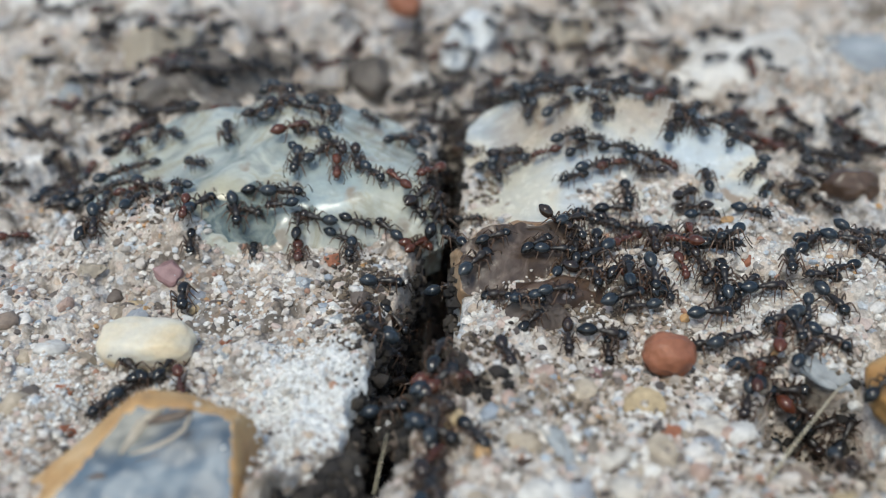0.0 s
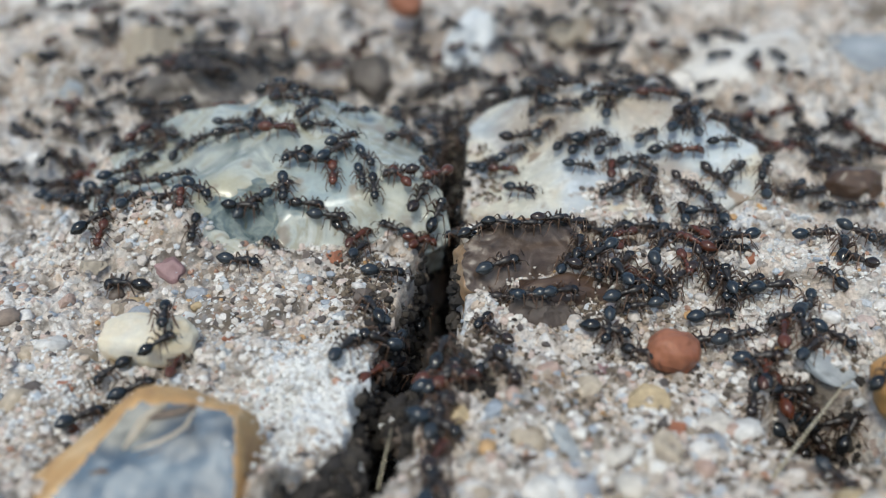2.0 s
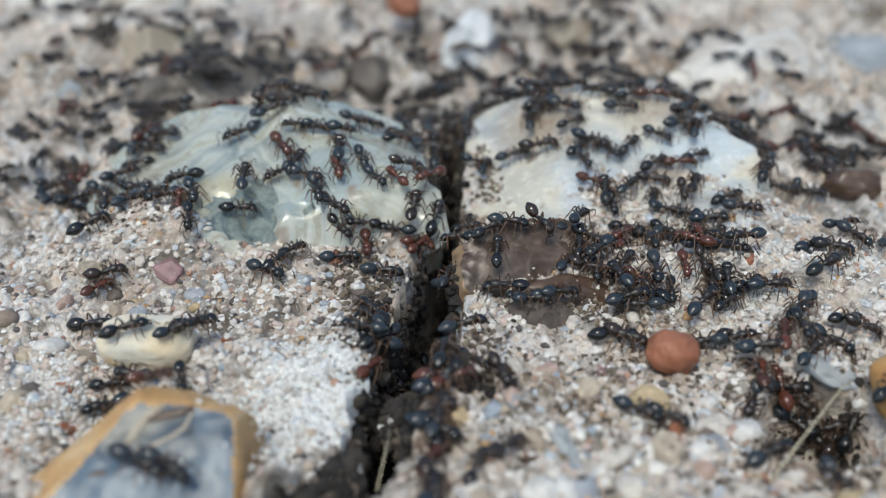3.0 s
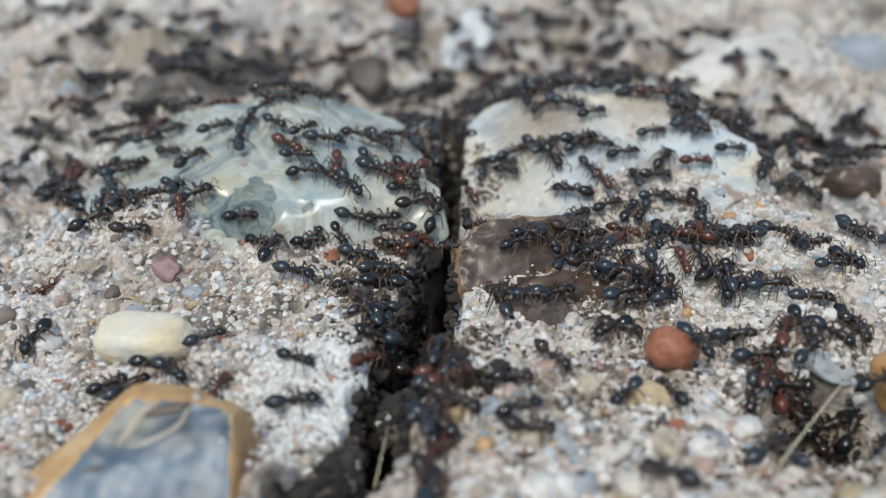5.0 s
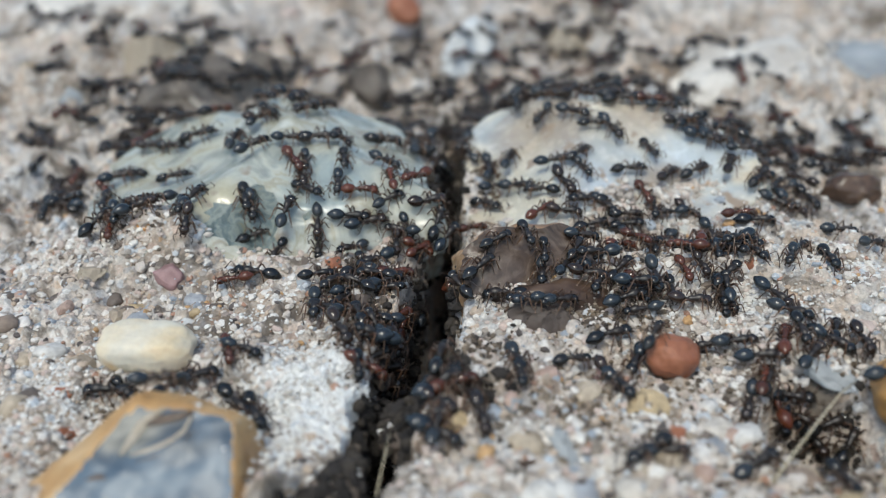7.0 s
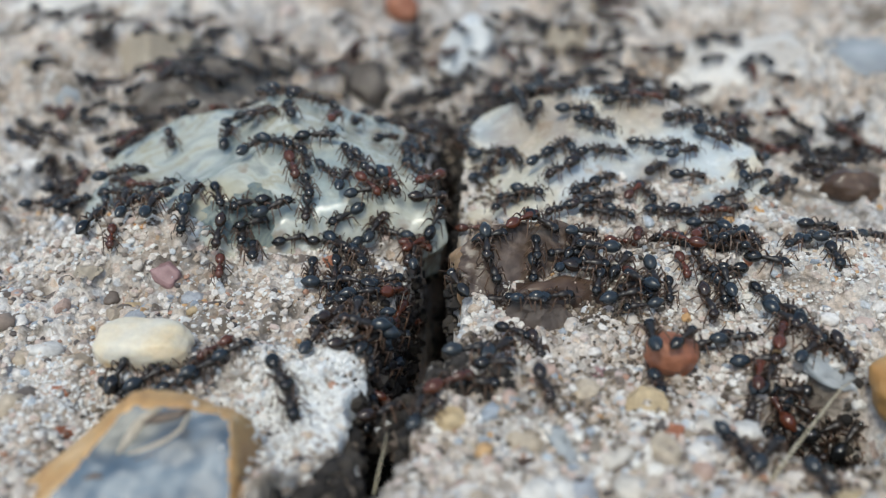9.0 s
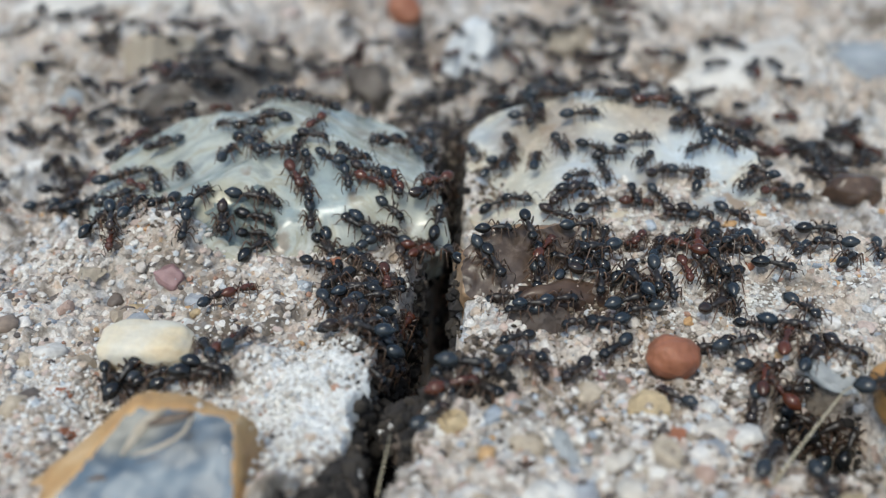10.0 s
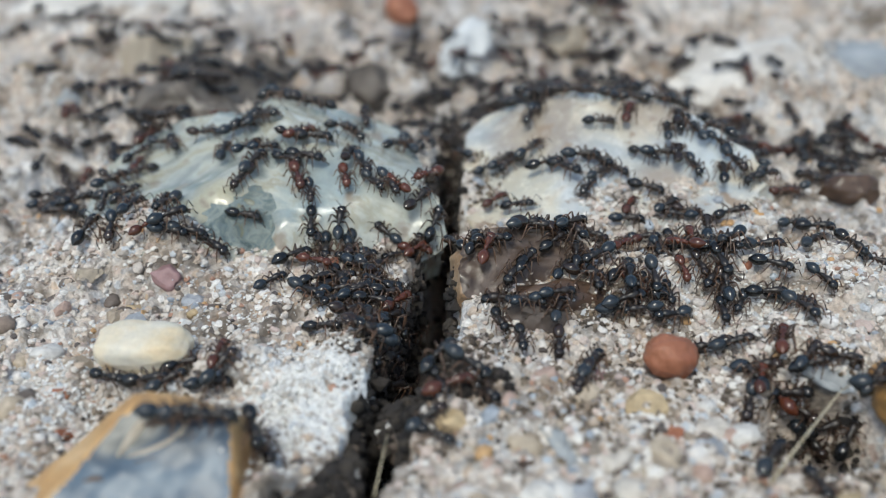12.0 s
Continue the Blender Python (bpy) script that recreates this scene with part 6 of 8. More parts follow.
    crawl(next(todo), [(0, 26.6, 7.9, -56), (0.8, 29.7, 7.3, -56), (1.5, 31.6, 7.3, 0), (2.2, 31.4, 7.3, 0), (3, 27.1, -0.0, 0), (5.5, 26.3, -2.7, -31), (6.3, 25.8, -3.1, 20), (7, 23.3, -2.4, 47), (9, 24.2, -1.8, 56), (9.8, 24.3, -1.9, 56), (10.5, 22.5, 4.6, 36), (11.2, 22.1, 4.3, -40), (12, 24.2, 1.3, 20)])
    crawl(next(todo), [(0, 23.6, 5.7, 58), (0.8, 23.3, 5.6, 48), (1.5, 23.5, 5.7, 53), (2.2, 24.3, 6.3, 0), (3, 24.5, 6.6, 0), (5.5, 26.3, 8.4, -67), (6.3, 26.4, 8.4, -22), (7, 27.7, 13.5, -68), (9, 26.1, 8.9, 57), (9.8, 26.3, 8.3, 0), (10.5, 27.2, 8.2, 0), (11.2, 29.3, 7.6, 0), (12, 29.2, 11.9, -57)])
    crawl(next(todo), [(0, 9.1, 13.1, 38), (10.5, 10.7, 11.9, 0), (11.2, 8.7, 10.5, 38), (12, 10.4, 7.7, 0)])
    crawl(next(todo), [(0, 12.3, 11.2, 38), (0.8, 11.6, 11.9, 0), (1.5, 14.1, 9.1, 21), (2.2, 15.3, 9.0, 37), (3, 16.1, 9.2, -40), (5.5, 15.5, 9.3, 37), (6.3, 17.0, 9.4, 37), (7, 18.7, 10.5, -23), (9, 16.8, 8.4, 21), (9.8, 19.7, 8.8, 0), (10.5, 16.6, 8.2, 0), (11.2, 16.8, 11.0, 77), (12, 17.0, 9.9, 82)])
    crawl(next(todo), [(0, 11.1, 8.8, 0), (0.8, 8.6, 8.3, 37), (1.5, 8.4, 7.9, 21), (2.2, 9.4, 9.1, 0), (3, 9.9, 10.9, 21), (5.5, 11.9, 10.9, 51), (6.3, 11.7, 11.2, 0), (7, 11.5, 10.7, 0), (9, 11.1, 10.4, -40), (12, 13.7, -9.4, 19)])
    crawl(next(todo), [(0, 9.6, 9.4, 21), (0.8, 8.1, 12.0, 0), (1.5, 6.8, 9.7, 0), (2.2, 8.3, 11.6, 21), (3, 6.9, 13.0, 84), (5.5, 7.5, 8.8, 0), (6.3, 6.9, 9.6, 0), (7, 5.6, 6.2, -21), (9, 6.4, 4.5, -38), (9.8, 5.7, -3.3, 0), (10.5, 6.6, 2.6, 21), (11.2, 6.0, 2.8, -38), (12, 5.4, -3.6, 21)])
    crawl(next(todo), [(0, 12.9, 8.3, 0), (0.8, 13.7, 7.9, -40), (1.5, 13.6, 6.9, 0), (2.2, 14.0, 6.9, 0), (3, 13.8, 8.2, 50), (5.5, 13.3, 7.0, 0), (6.3, 13.5, 8.9, 37), (7, 15.3, 8.4, -73), (9, 15.1, 8.6, -22), (9.8, 15.3, 7.7, 0), (10.5, 13.8, 6.4, -54), (11.2, 13.0, 8.9, 0), (12, 15.0, 7.9, -40)])
    crawl(next(todo), [(0, 14.9, 7.5, -22), (0.8, 15.4, 8.5, 37), (1.5, 16.7, 7.7, 21), (2.2, 16.4, 7.9, 0), (3, 15.5, 6.7, 37), (5.5, 16.4, 7.0, 59), (6.3, 17.3, 6.9, 21), (7, 18.4, 6.5, 36), (9, 17.9, 5.5, 0), (9.8, 18.2, 5.2, -40), (10.5, 18.5, 7.6, -40), (11.2, 21.3, 7.6, 70), (12, 20.5, 6.2, 81)])
    crawl(next(todo), [(0, 16.3, 6.9, -40), (0.8, 20.3, 8.4, 0), (1.5, 18.0, 7.3, 0), (2.2, 18.0, 7.7, 0), (3, 17.4, 6.8, 0), (5.5, 18.8, 6.7, 21), (6.3, 19.8, 2.6, 0), (7, 20.7, 2.0, 0), (9, 19.3, 2.4, 0), (11.2, 27.1, 9.3, 0), (12, 26.1, 8.4, 0)])
    crawl(next(todo), [(0, 17.1, 9.4, 71), (0.8, 18.6, 10.4, 71), (1.5, 16.8, 9.0, 82), (2.2, 17.8, 10.4, 37), (10.5, 20.9, 8.8, -56), (11.2, 20.2, 8.8, -41), (12, 21.5, 7.1, -67)])
    crawl(next(todo), [(0, 19.7, 9.8, 81), (0.8, 28.0, 23.3, 49), (1.5, 28.5, 23.4, 37), (3, 30.2, 25.6, 50), (5.5, 20.9, 8.8, -42), (6.3, 21.4, 7.9, 37), (7, 22.1, 8.2, 0), (9, 21.8, 6.2, 80), (9.8, 23.6, 6.0, 36), (10.5, 22.1, 6.8, -22), (11.2, 22.0, 7.7, 0), (12, 20.7, 8.8, -56)])
    crawl(next(todo), [(0, 17.6, 2.8, -180), (0.8, 14.7, 3.5, 71), (1.5, 14.3, 3.3, 59), (2.2, 14.7, 4.8, -22), (3, 15.2, 5.1, 0), (5.5, 15.5, 5.3, 21), (6.3, 15.6, 5.8, 37), (7, 16.4, 6.1, 49), (9, 15.6, 6.3, 49), (9.8, 15.9, 6.0, 37), (10.5, 15.6, 7.3, 37), (11.2, 17.5, 8.4, 76), (12, 17.5, 7.9, 81)])
    crawl(next(todo), [(0, 7.3, -3.4, -30), (0.8, 7.3, -3.6, 20), (1.5, 7.0, -3.7, 20), (2.2, 6.9, -3.7, 0), (3, 6.1, -3.8, -52), (5.5, 8.6, -4.1, 0), (6.3, 8.2, -3.3, 20), (7, 8.6, 2.5, 0), (9, 8.3, 2.4, -159), (9.8, 7.5, 2.5, 0), (10.5, 9.3, 1.8, -88), (11.2, 7.4, 2.6, 0), (12, 10.4, 0.7, -21)])
    crawl(next(todo), [(0, 8.5, -3.5, -63), (0.8, 8.6, -3.9, -52), (1.5, 8.2, -3.8, -38), (2.2, 10.0, 2.2, 37), (3, 8.6, -2.9, 59), (5.5, 9.8, 2.6, -53), (6.3, 9.7, 3.9, 0), (7, 11.4, 3.2, -53), (9, 11.1, 3.5, 21), (9.8, 9.9, 1.6, 72), (10.5, 10.3, 0.8, 49), (11.2, 10.8, 1.1, 0), (12, 13.0, 2.0, 0)])
    crawl(next(todo), [(0, 10.4, 2.2, 159), (0.8, 10.6, 3.0, -180), (1.5, 11.0, -0.1, -83), (2.2, 12.3, 1.0, -21), (3, 12.7, 0.9, -21), (5.5, 13.0, 2.4, 20), (6.3, 12.2, 1.7, 0), (7, 12.8, 1.7, 0), (9, 11.0, 2.4, -21), (9.8, 10.7, -0.0, 0), (10.5, 11.3, 1.9, 0), (11.2, 10.9, 4.7, 0), (12, 10.5, 4.9, -120)])
    crawl(next(todo), [(0, 11.4, 1.3, -30), (0.8, 11.6, 4.3, 21), (1.5, 12.0, 3.4, -180), (2.2, 12.0, 4.0, -143), (3, 11.9, 2.9, -88), (5.5, 11.7, 2.6, 59), (6.3, 12.5, 2.7, 49), (7, 12.9, 2.3, 0), (9, 11.7, 5.3, 37), (9.8, 11.4, 6.2, -88), (10.5, 12.6, 6.7, -54), (11.2, 12.3, 7.1, -22), (12, 12.7, 6.6, -39)])
    crawl(next(todo), [(0, 12.5, 1.0, -38), (0.8, 12.8, 0.9, -30), (1.5, 13.9, -4.0, -94), (2.2, 14.1, -2.4, -91), (3, 14.0, -2.0, -89), (5.5, 14.1, -2.4, -89), (6.3, 14.0, -2.1, -89), (7, 14.0, -2.0, -89), (9, 15.4, 2.6, 0), (9.8, 13.7, -4.5, -78), (10.5, 14.0, -1.8, -89), (11.2, 14.2, -2.4, -84), (12, 14.2, -2.4, -89)])
    crawl(next(todo), [(0, 12.2, 2.5, 0), (0.8, 12.4, 2.9, 0), (1.5, 12.9, 1.1, -21), (2.2, 13.8, 0.9, 0), (9, 19.2, -3.5, 0), (9.8, 17.2, -5.3, -84), (10.5, 17.4, -6.7, 70), (11.2, 19.4, -2.5, 35), (12, 20.0, -7.3, 0)])
    crawl(next(todo), [(0, 14.0, 0.9, 159), (0.8, 14.4, 0.9, 20), (1.5, 14.8, 1.1, 36), (2.2, 14.9, 3.4, 20), (3, 14.8, 3.4, 77), (5.5, 15.0, 3.4, 0), (6.3, 15.2, 3.2, 0), (7, 15.9, 2.7, -180), (9, 15.4, 2.7, -180), (9.8, 16.6, 2.5, 165), (12, 16.6, 2.5, 165)])
    crawl(next(todo), [(0, 14.1, -2.3, -94), (0.8, 14.2, -2.5, -94), (1.5, 16.3, -5.4, -89), (2.2, 13.9, -7.5, -91), (3, 10.6, -11.7, -20), (5.5, 10.3, -11.4, 0), (6.3, 14.1, -7.4, 0), (7, 14.9, -8.7, 0), (9, 15.8, -9.0, -78), (9.8, 15.8, -9.4, -78), (10.5, 17.0, -7.9, -92), (11.2, 17.3, -6.8, -90), (12, 17.3, -6.9, -94)])
    crawl(next(todo), [(0, 9.8, -3.9, -97), (0.8, 10.8, 1.3, -21), (1.5, 10.5, 1.0, -30), (2.2, 10.7, 1.0, -21), (3, 9.3, -3.8, -38), (5.5, 10.3, 0.4, -38), (6.3, 10.1, 0.8, 0), (7, 10.4, 1.6, 20), (9, 9.9, 3.0, 21), (9.8, 9.8, 2.6, 72), (10.5, 13.0, 3.9, 0), (11.2, 13.8, 5.3, 0), (12, 14.8, 4.8, -22)])
    crawl(next(todo), [(0, 7.2, -5.0, 0), (0.8, 6.4, -10.0, 72), (1.5, 8.5, -11.3, -132), (2.2, 9.8, -11.8, -93), (3, 10.0, -18.7, -28), (5.5, 9.6, -17.5, -161), (6.3, 9.6, -16.1, -20), (7, 9.4, -16.3, -61), (9, 11.7, -15.6, -91), (9.8, 10.4, -11.4, -70), (10.5, 7.6, -13.3, -92), (11.2, 6.7, -14.4, -87), (12, 13.5, -9.5, -161)])
    crawl(next(todo), [(0, 6.0, -4.7, 36), (0.8, 3.8, -6.1, 84), (1.5, 4.9, -4.2, 0), (2.2, 5.1, -4.1, 21), (3, 3.3, -6.1, 84), (5.5, 4.9, -5.1, 20), (6.3, 4.7, -4.9, 0), (7, 5.2, -4.3, -76), (9, 5.9, -5.0, -92), (9.8, 5.8, -5.3, -87), (10.5, 6.1, -5.1, -92), (11.2, 5.7, -5.6, -89), (12, 5.2, -5.9, 60)])
    crawl(next(todo), [(0, 15.9, -2.9, -78), (0.8, 16.3, -1.0, -53), (1.5, 16.6, 0.1, -53), (2.2, 16.5, 3.1, 0), (3, 15.7, 2.6, -21), (5.5, 13.6, 1.8, -39), (6.3, 13.5, 0.2, -38), (7, 13.1, 0.7, -38), (9, 12.5, 2.2, -39), (9.8, 12.6, -0.2, 0), (10.5, 14.4, 1.9, 71), (11.2, 15.5, 3.5, 0), (12, 15.9, 3.2, 36)])
    crawl(next(todo), [(0, 24.0, -2.9, 47), (0.8, 23.9, -4.0, 20), (1.5, 25.1, -5.0, 34), (2.2, 25.6, -3.4, 0), (3, 23.5, -6.4, 34), (5.5, 22.7, -3.1, 47), (6.3, 22.3, 0.9, -66), (7, 21.6, 1.2, 0), (9, 18.9, -2.3, 35), (9.8, 18.3, -1.4, -92), (10.5, 18.3, -1.4, -90), (11.2, 18.4, -1.5, -90), (12, 17.5, -5.5, -84)])
    crawl(next(todo), [(0, 22.1, -5.2, -106), (0.8, 18.4, -1.3, -95), (1.5, 18.2, -1.3, -95), (2.2, 18.4, -1.3, -92), (9, 20.4, -5.3, -21), (9.8, 20.6, -5.5, -17), (12, 20.6, -5.5, -17)])
    crawl(next(todo), [(0, 24.5, -2.1, 20), (0.8, 24.6, 5.2, -31), (1.5, 21.1, 0.5, -80), (2.2, 22.8, 5.1, 48), (3, 21.0, 2.1, -31), (5.5, 22.8, -1.6, 0), (6.3, 23.8, 0.9, -80), (7, 24.0, 4.9, -22), (9, 20.2, 2.8, 0), (9.8, 20.3, 2.4, -39), (10.5, 20.3, 3.4, -65), (11.2, 20.3, 2.2, -73), (12, 20.6, -3.8, 0)])
    crawl(next(todo), [(0, 24.8, -6.4, -161), (0.8, 24.5, -6.2, 47), (1.5, 23.8, -6.8, -124), (2.2, 23.8, -6.8, 56), (3, 23.4, -10.7, 19), (5.5, 23.5, -10.8, -80), (6.3, 21.8, -10.1, -53), (7, 22.7, -11.0, 68), (9, 20.7, -12.4, -53), (9.8, 20.7, -12.5, -38), (10.5, 19.2, -13.9, -37), (11.2, 19.3, -13.8, -20), (12, 19.1, -12.7, 69)])
    crawl(next(todo), [(0, 23.5, -6.6, -180), (0.8, 22.1, -4.7, 80), (1.5, 17.6, -7.2, -90), (2.2, 17.5, -7.1, -92), (3, 17.1, -8.8, 35), (5.5, 20.2, -16.1, 33), (6.3, 16.5, -21.0, 46), (7, 19.6, -16.4, 40), (9, 18.2, -15.5, 46), (9.8, 19.8, -15.0, 19), (10.5, 19.1, -15.2, 19), (11.2, 16.5, -21.0, 56), (12, 17.8, -23.0, -84)])
    crawl(next(todo), [(0, 23.7, -8.4, -69), (0.8, 19.9, -16.3, -20), (1.5, 17.2, -20.8, 19), (2.2, 19.6, -16.3, 19), (3, 16.2, -21.0, 26), (5.5, 16.0, -21.0, 33), (6.3, 16.3, -16.9, 0), (7, 15.3, -21.3, 33), (9, 16.1, -21.0, 46), (9.8, 16.1, -21.0, 56), (10.5, 16.2, -21.0, 50), (12, 16.3, -21.0, 50)])
    crawl(next(todo), [(0, 26.1, -2.9, -21), (0.8, 25.8, -2.8, -21), (1.5, 24.5, -2.1, 20), (2.2, 24.4, -2.0, 0), (3, 24.1, -2.9, 20), (5.5, 24.1, -2.8, 0), (6.3, 24.8, -0.2, 20), (7, 25.1, 5.0, -40), (9, 19.3, -2.3, -54), (9.8, 19.6, -2.7, -73), (10.5, 18.5, 1.2, 20), (11.2, 18.8, 2.2, -21), (12, 18.0, -1.3, -92)])
    crawl(next(todo), [(0, 29.8, 0.3, 0), (0.8, 32.6, 5.6, 0), (1.5, 29.3, -0.7, 0), (2.2, 29.1, -0.5, 0), (3, 25.1, -3.7, -21), (5.5, 24.9, -6.5, 0), (6.3, 24.6, -6.7, -74), (7, 24.5, -4.4, -86), (9, 24.9, -4.6, -92), (9.8, 25.2, -4.9, -80), (10.5, 26.3, -3.0, -66), (11.2, 26.7, -3.1, -66), (12, 26.4, -3.1, -55)])
    crawl(next(todo), [(0, 28.4, -2.9, -40), (0.8, 28.0, -2.1, 56), (1.5, 26.4, -7.2, -30), (2.2, 25.5, -5.3, 34), (3, 24.2, -11.3, 0), (5.5, 23.6, -11.6, -80), (6.3, 22.2, -11.1, -73), (7, 23.8, -12.2, -80), (9, 22.1, -13.8, -73), (9.8, 22.9, -13.0, -38), (10.5, 21.9, -13.6, -20), (11.2, 22.2, -13.9, -20), (12, 22.1, -13.9, 0)])
    crawl(next(todo), [(0, -17.1, -14.1, 134), (0.8, -14.2, -11.7, -47), (1.5, -15.4, -11.8, -86), (2.2, -16.0, -12.2, -86), (3, -17.5, -13.2, 20), (5.5, -15.6, -14.4, 37), (6.3, -14.5, -15.3, 20), (7, -14.4, -15.7, 37), (9, -13.9, -15.8, 20), (9.8, -14.4, -15.7, 0), (10.5, -14.4, -14.9, 20), (11.2, -14.1, -14.4, 0), (12, -14.2, -13.5, 20)])
    crawl(next(todo), [(0, -18.2, -16.0, -117), (0.8, -18.3, -16.3, -85), (1.5, -21.5, -19.7, -45), (2.2, -18.4, -16.3, -85), (3, -18.2, -16.4, -143), (5.5, -16.7, -14.8, 20), (6.3, -16.4, -14.8, 37), (7, -13.6, -20.2, 19), (9, -15.7, -15.0, 36), (9.8, -17.3, -14.9, -69), (10.5, -17.2, -15.0, 0), (11.2, -18.2, -14.7, 0), (12, -12.4, -22.4, 0)])
    crawl(next(todo), [(0, -17.0, -14.9, 37), (0.8, -17.4, -14.5, 37), (1.5, -18.5, -15.9, -85), (2.2, -16.4, -14.8, 0), (3, -16.9, -14.8, 161), (5.5, -13.9, -15.6, -81), (6.3, -13.4, -15.0, 20), (7, -13.2, -15.5, 37), (9, -12.8, -15.0, 37), (9.8, -12.8, -14.2, 51), (10.5, -14.0, -12.0, 37), (11.2, -12.2, -15.0, 0), (12, -12.5, -15.4, 20)])
    crawl(next(todo), [(0, -15.2, -14.1, 77), (0.8, -14.5, -14.2, -84), (1.5, -18.0, -14.5, -143), (2.2, -18.5, -14.6, -143), (3, -18.2, -14.7, 0), (5.5, -18.2, -14.7, 37), (6.3, -17.3, -14.7, 0), (7, -17.4, -14.9, -46), (9, -17.8, -14.9, -34), (9.8, -18.5, -14.3, -117), (10.5, -18.9, -14.7, 20), (11.2, -21.5, -11.1, 38), (12, -18.1, -14.5, -19)])
    crawl(next(todo), [(0, -13.9, -15.9, -76), (0.8, -14.4, -14.6, -81), (1.5, -14.4, -15.1, 94), (2.2, -14.8, -14.4, 77), (3, -13.9, -20.3, 37), (5.5, -11.7, -14.9, 82), (6.3, -12.5, -14.5, -34), (7, -11.8, -14.0, -71), (9, -12.3, -14.0, -143), (9.8, -12.4, -13.7, 71), (10.5, -11.1, -11.8, 70), (11.2, -11.7, -13.9, 37), (12, -12.1, -14.1, 77)])
    crawl(next(todo), [(0, -16.1, -14.8, 0), (0.8, -16.3, -14.8, 0), (1.5, -16.5, -14.7, -34), (2.2, -15.4, -13.4, -86), (3, -14.0, -15.7, -76), (5.5, -6.1, -15.3, -72), (6.3, -5.7, -12.4, 0), (7, -4.7, -15.0, -78), (9, -4.1, -14.1, -73), (9.8, -4.1, -14.0, 0), (10.5, -4.1, -14.5, -86), (11.2, -4.4, -15.0, -84), (12, -3.9, -12.2, -78)])
    crawl(next(todo), [(0, 9.6, -12.0, -92), (0.8, 9.8, -12.2, -93), (1.5, 9.7, -12.1, -93), (2.2, 11.6, -13.9, 19), (3, 11.4, -19.1, -28), (5.5, 12.0, -16.2, -153), (6.3, 14.7, -17.2, -20), (7, 11.8, -13.3, 57), (9, 13.3, -13.8, 47), (9.8, 9.1, -10.0, 48), (10.5, 4.5, -11.6, 73), (11.2, 4.6, -10.0, -75), (12, 3.6, -9.7, -75)])
    crawl(next(todo), [(0, 7.4, -11.6, -92), (0.8, 5.2, -14.9, 0), (1.5, 3.8, -13.5, 19), (2.2, 2.4, -12.2, 20), (3, 3.1, -16.6, -68), (5.5, 6.6, -15.1, -145), (6.3, 8.2, -15.4, 0), (7, 8.9, -15.5, -61), (9, 5.4, -12.6, -75), (9.8, 4.8, -15.3, -60), (10.5, 5.3, -16.0, -69), (11.2, 5.8, -11.9, -75), (12, 6.7, -12.0, -92)])
    crawl(next(todo), [(0, 3.6, -14.1, -74), (0.8, 4.1, -17.1, -74), (1.5, 3.9, -16.9, -74), (2.2, 3.0, -16.3, -60), (3, 3.1, -21.8, 47), (5.5, 4.8, -20.3, -86), (6.3, 3.9, -19.7, -86), (7, 1.9, -19.2, -74), (9, 5.2, -18.1, -75), (9.8, 7.9, -14.8, -36), (10.5, 5.5, -17.1, -50), (11.2, 4.7, -16.9, -60), (12, 7.5, -15.9, -114)])
    crawl(next(todo), [(0, 5.4, -10.1, 49), (0.8, 3.6, -13.4, -50), (1.5, 3.8, -7.9, -180), (2.2, 1.4, -12.5, 0), (3, 1.7, -15.4, -35), (5.5, 4.3, -17.6, 72), (6.3, 3.7, -16.9, 72), (7, 4.0, -16.4, -86), (9, 3.0, -15.8, 0), (9.8, 3.0, -15.9, 0), (10.5, 3.7, -14.1, 0), (11.2, 2.8, -18.5, 0), (12, 2.4, -17.3, -49)])
    crawl(next(todo), [(0, 1.7, -20.6, -63), (0.8, 2.0, -20.6, -48), (1.5, 1.1, -19.0, -79), (2.2, -3.9, -12.5, -84), (3, -3.4, -11.3, 49), (5.5, 1.5, -9.1, -90), (6.3, 1.7, -14.3, 49), (7, 1.3, -17.7, -59), (9, 1.8, -16.7, 0), (10.5, 2.1, -16.8, -35), (11.2, 2.1, -16.8, -35), (12, -4.1, -17.6, -72)])
    crawl(next(todo), [(0, 23.1, -17.6, 26), (0.8, 23.1, -17.6, 18), (1.5, 23.2, -17.8, 33), (2.2, 23.1, -17.2, 19), (3, 23.1, -17.8, 33), (5.5, 22.9, -17.1, 0), (6.3, 18.6, -23.1, -62), (7, 18.9, -22.9, -71), (9, 22.6, -17.0, -51), (10.5, 23.1, -17.0, 0), (11.2, 22.8, -16.2, 33), (12, 22.9, -16.8, 33)])
    crawl(next(todo), [(0, 21.4, -16.5, -37), (0.8, 21.5, -16.7, 0), (1.5, 17.8, -22.4, 0), (2.2, 20.5, -16.3, 0), (3, 21.6, -16.8, 55), (5.5, 21.5, -16.5, 63), (6.3, 21.4, -16.7, 55), (7, 21.5, -16.5, 68), (9, 19.5, -15.4, 56), (9.8, 19.6, -16.3, 56), (10.5, 20.0, -15.4, 46), (11.2, 20.3, -15.4, 55), (12, 20.3, -16.1, 46)])
    crawl(next(todo), [(0, 19.9, -21.5, -78), (0.8, 19.7, -21.4, -78), (1.5, 18.8, -23.2, -78), (2.2, 18.3, -23.0, -62), (3, 18.6, -23.0, -78), (5.5, 16.0, -21.5, 69), (6.3, 11.6, -22.1, 19), (7, 10.7, -21.8, 0), (9, 14.6, -20.0, -50), (11.2, 8.1, -13.7, -92), (12, 8.3, -31.7, -92)])
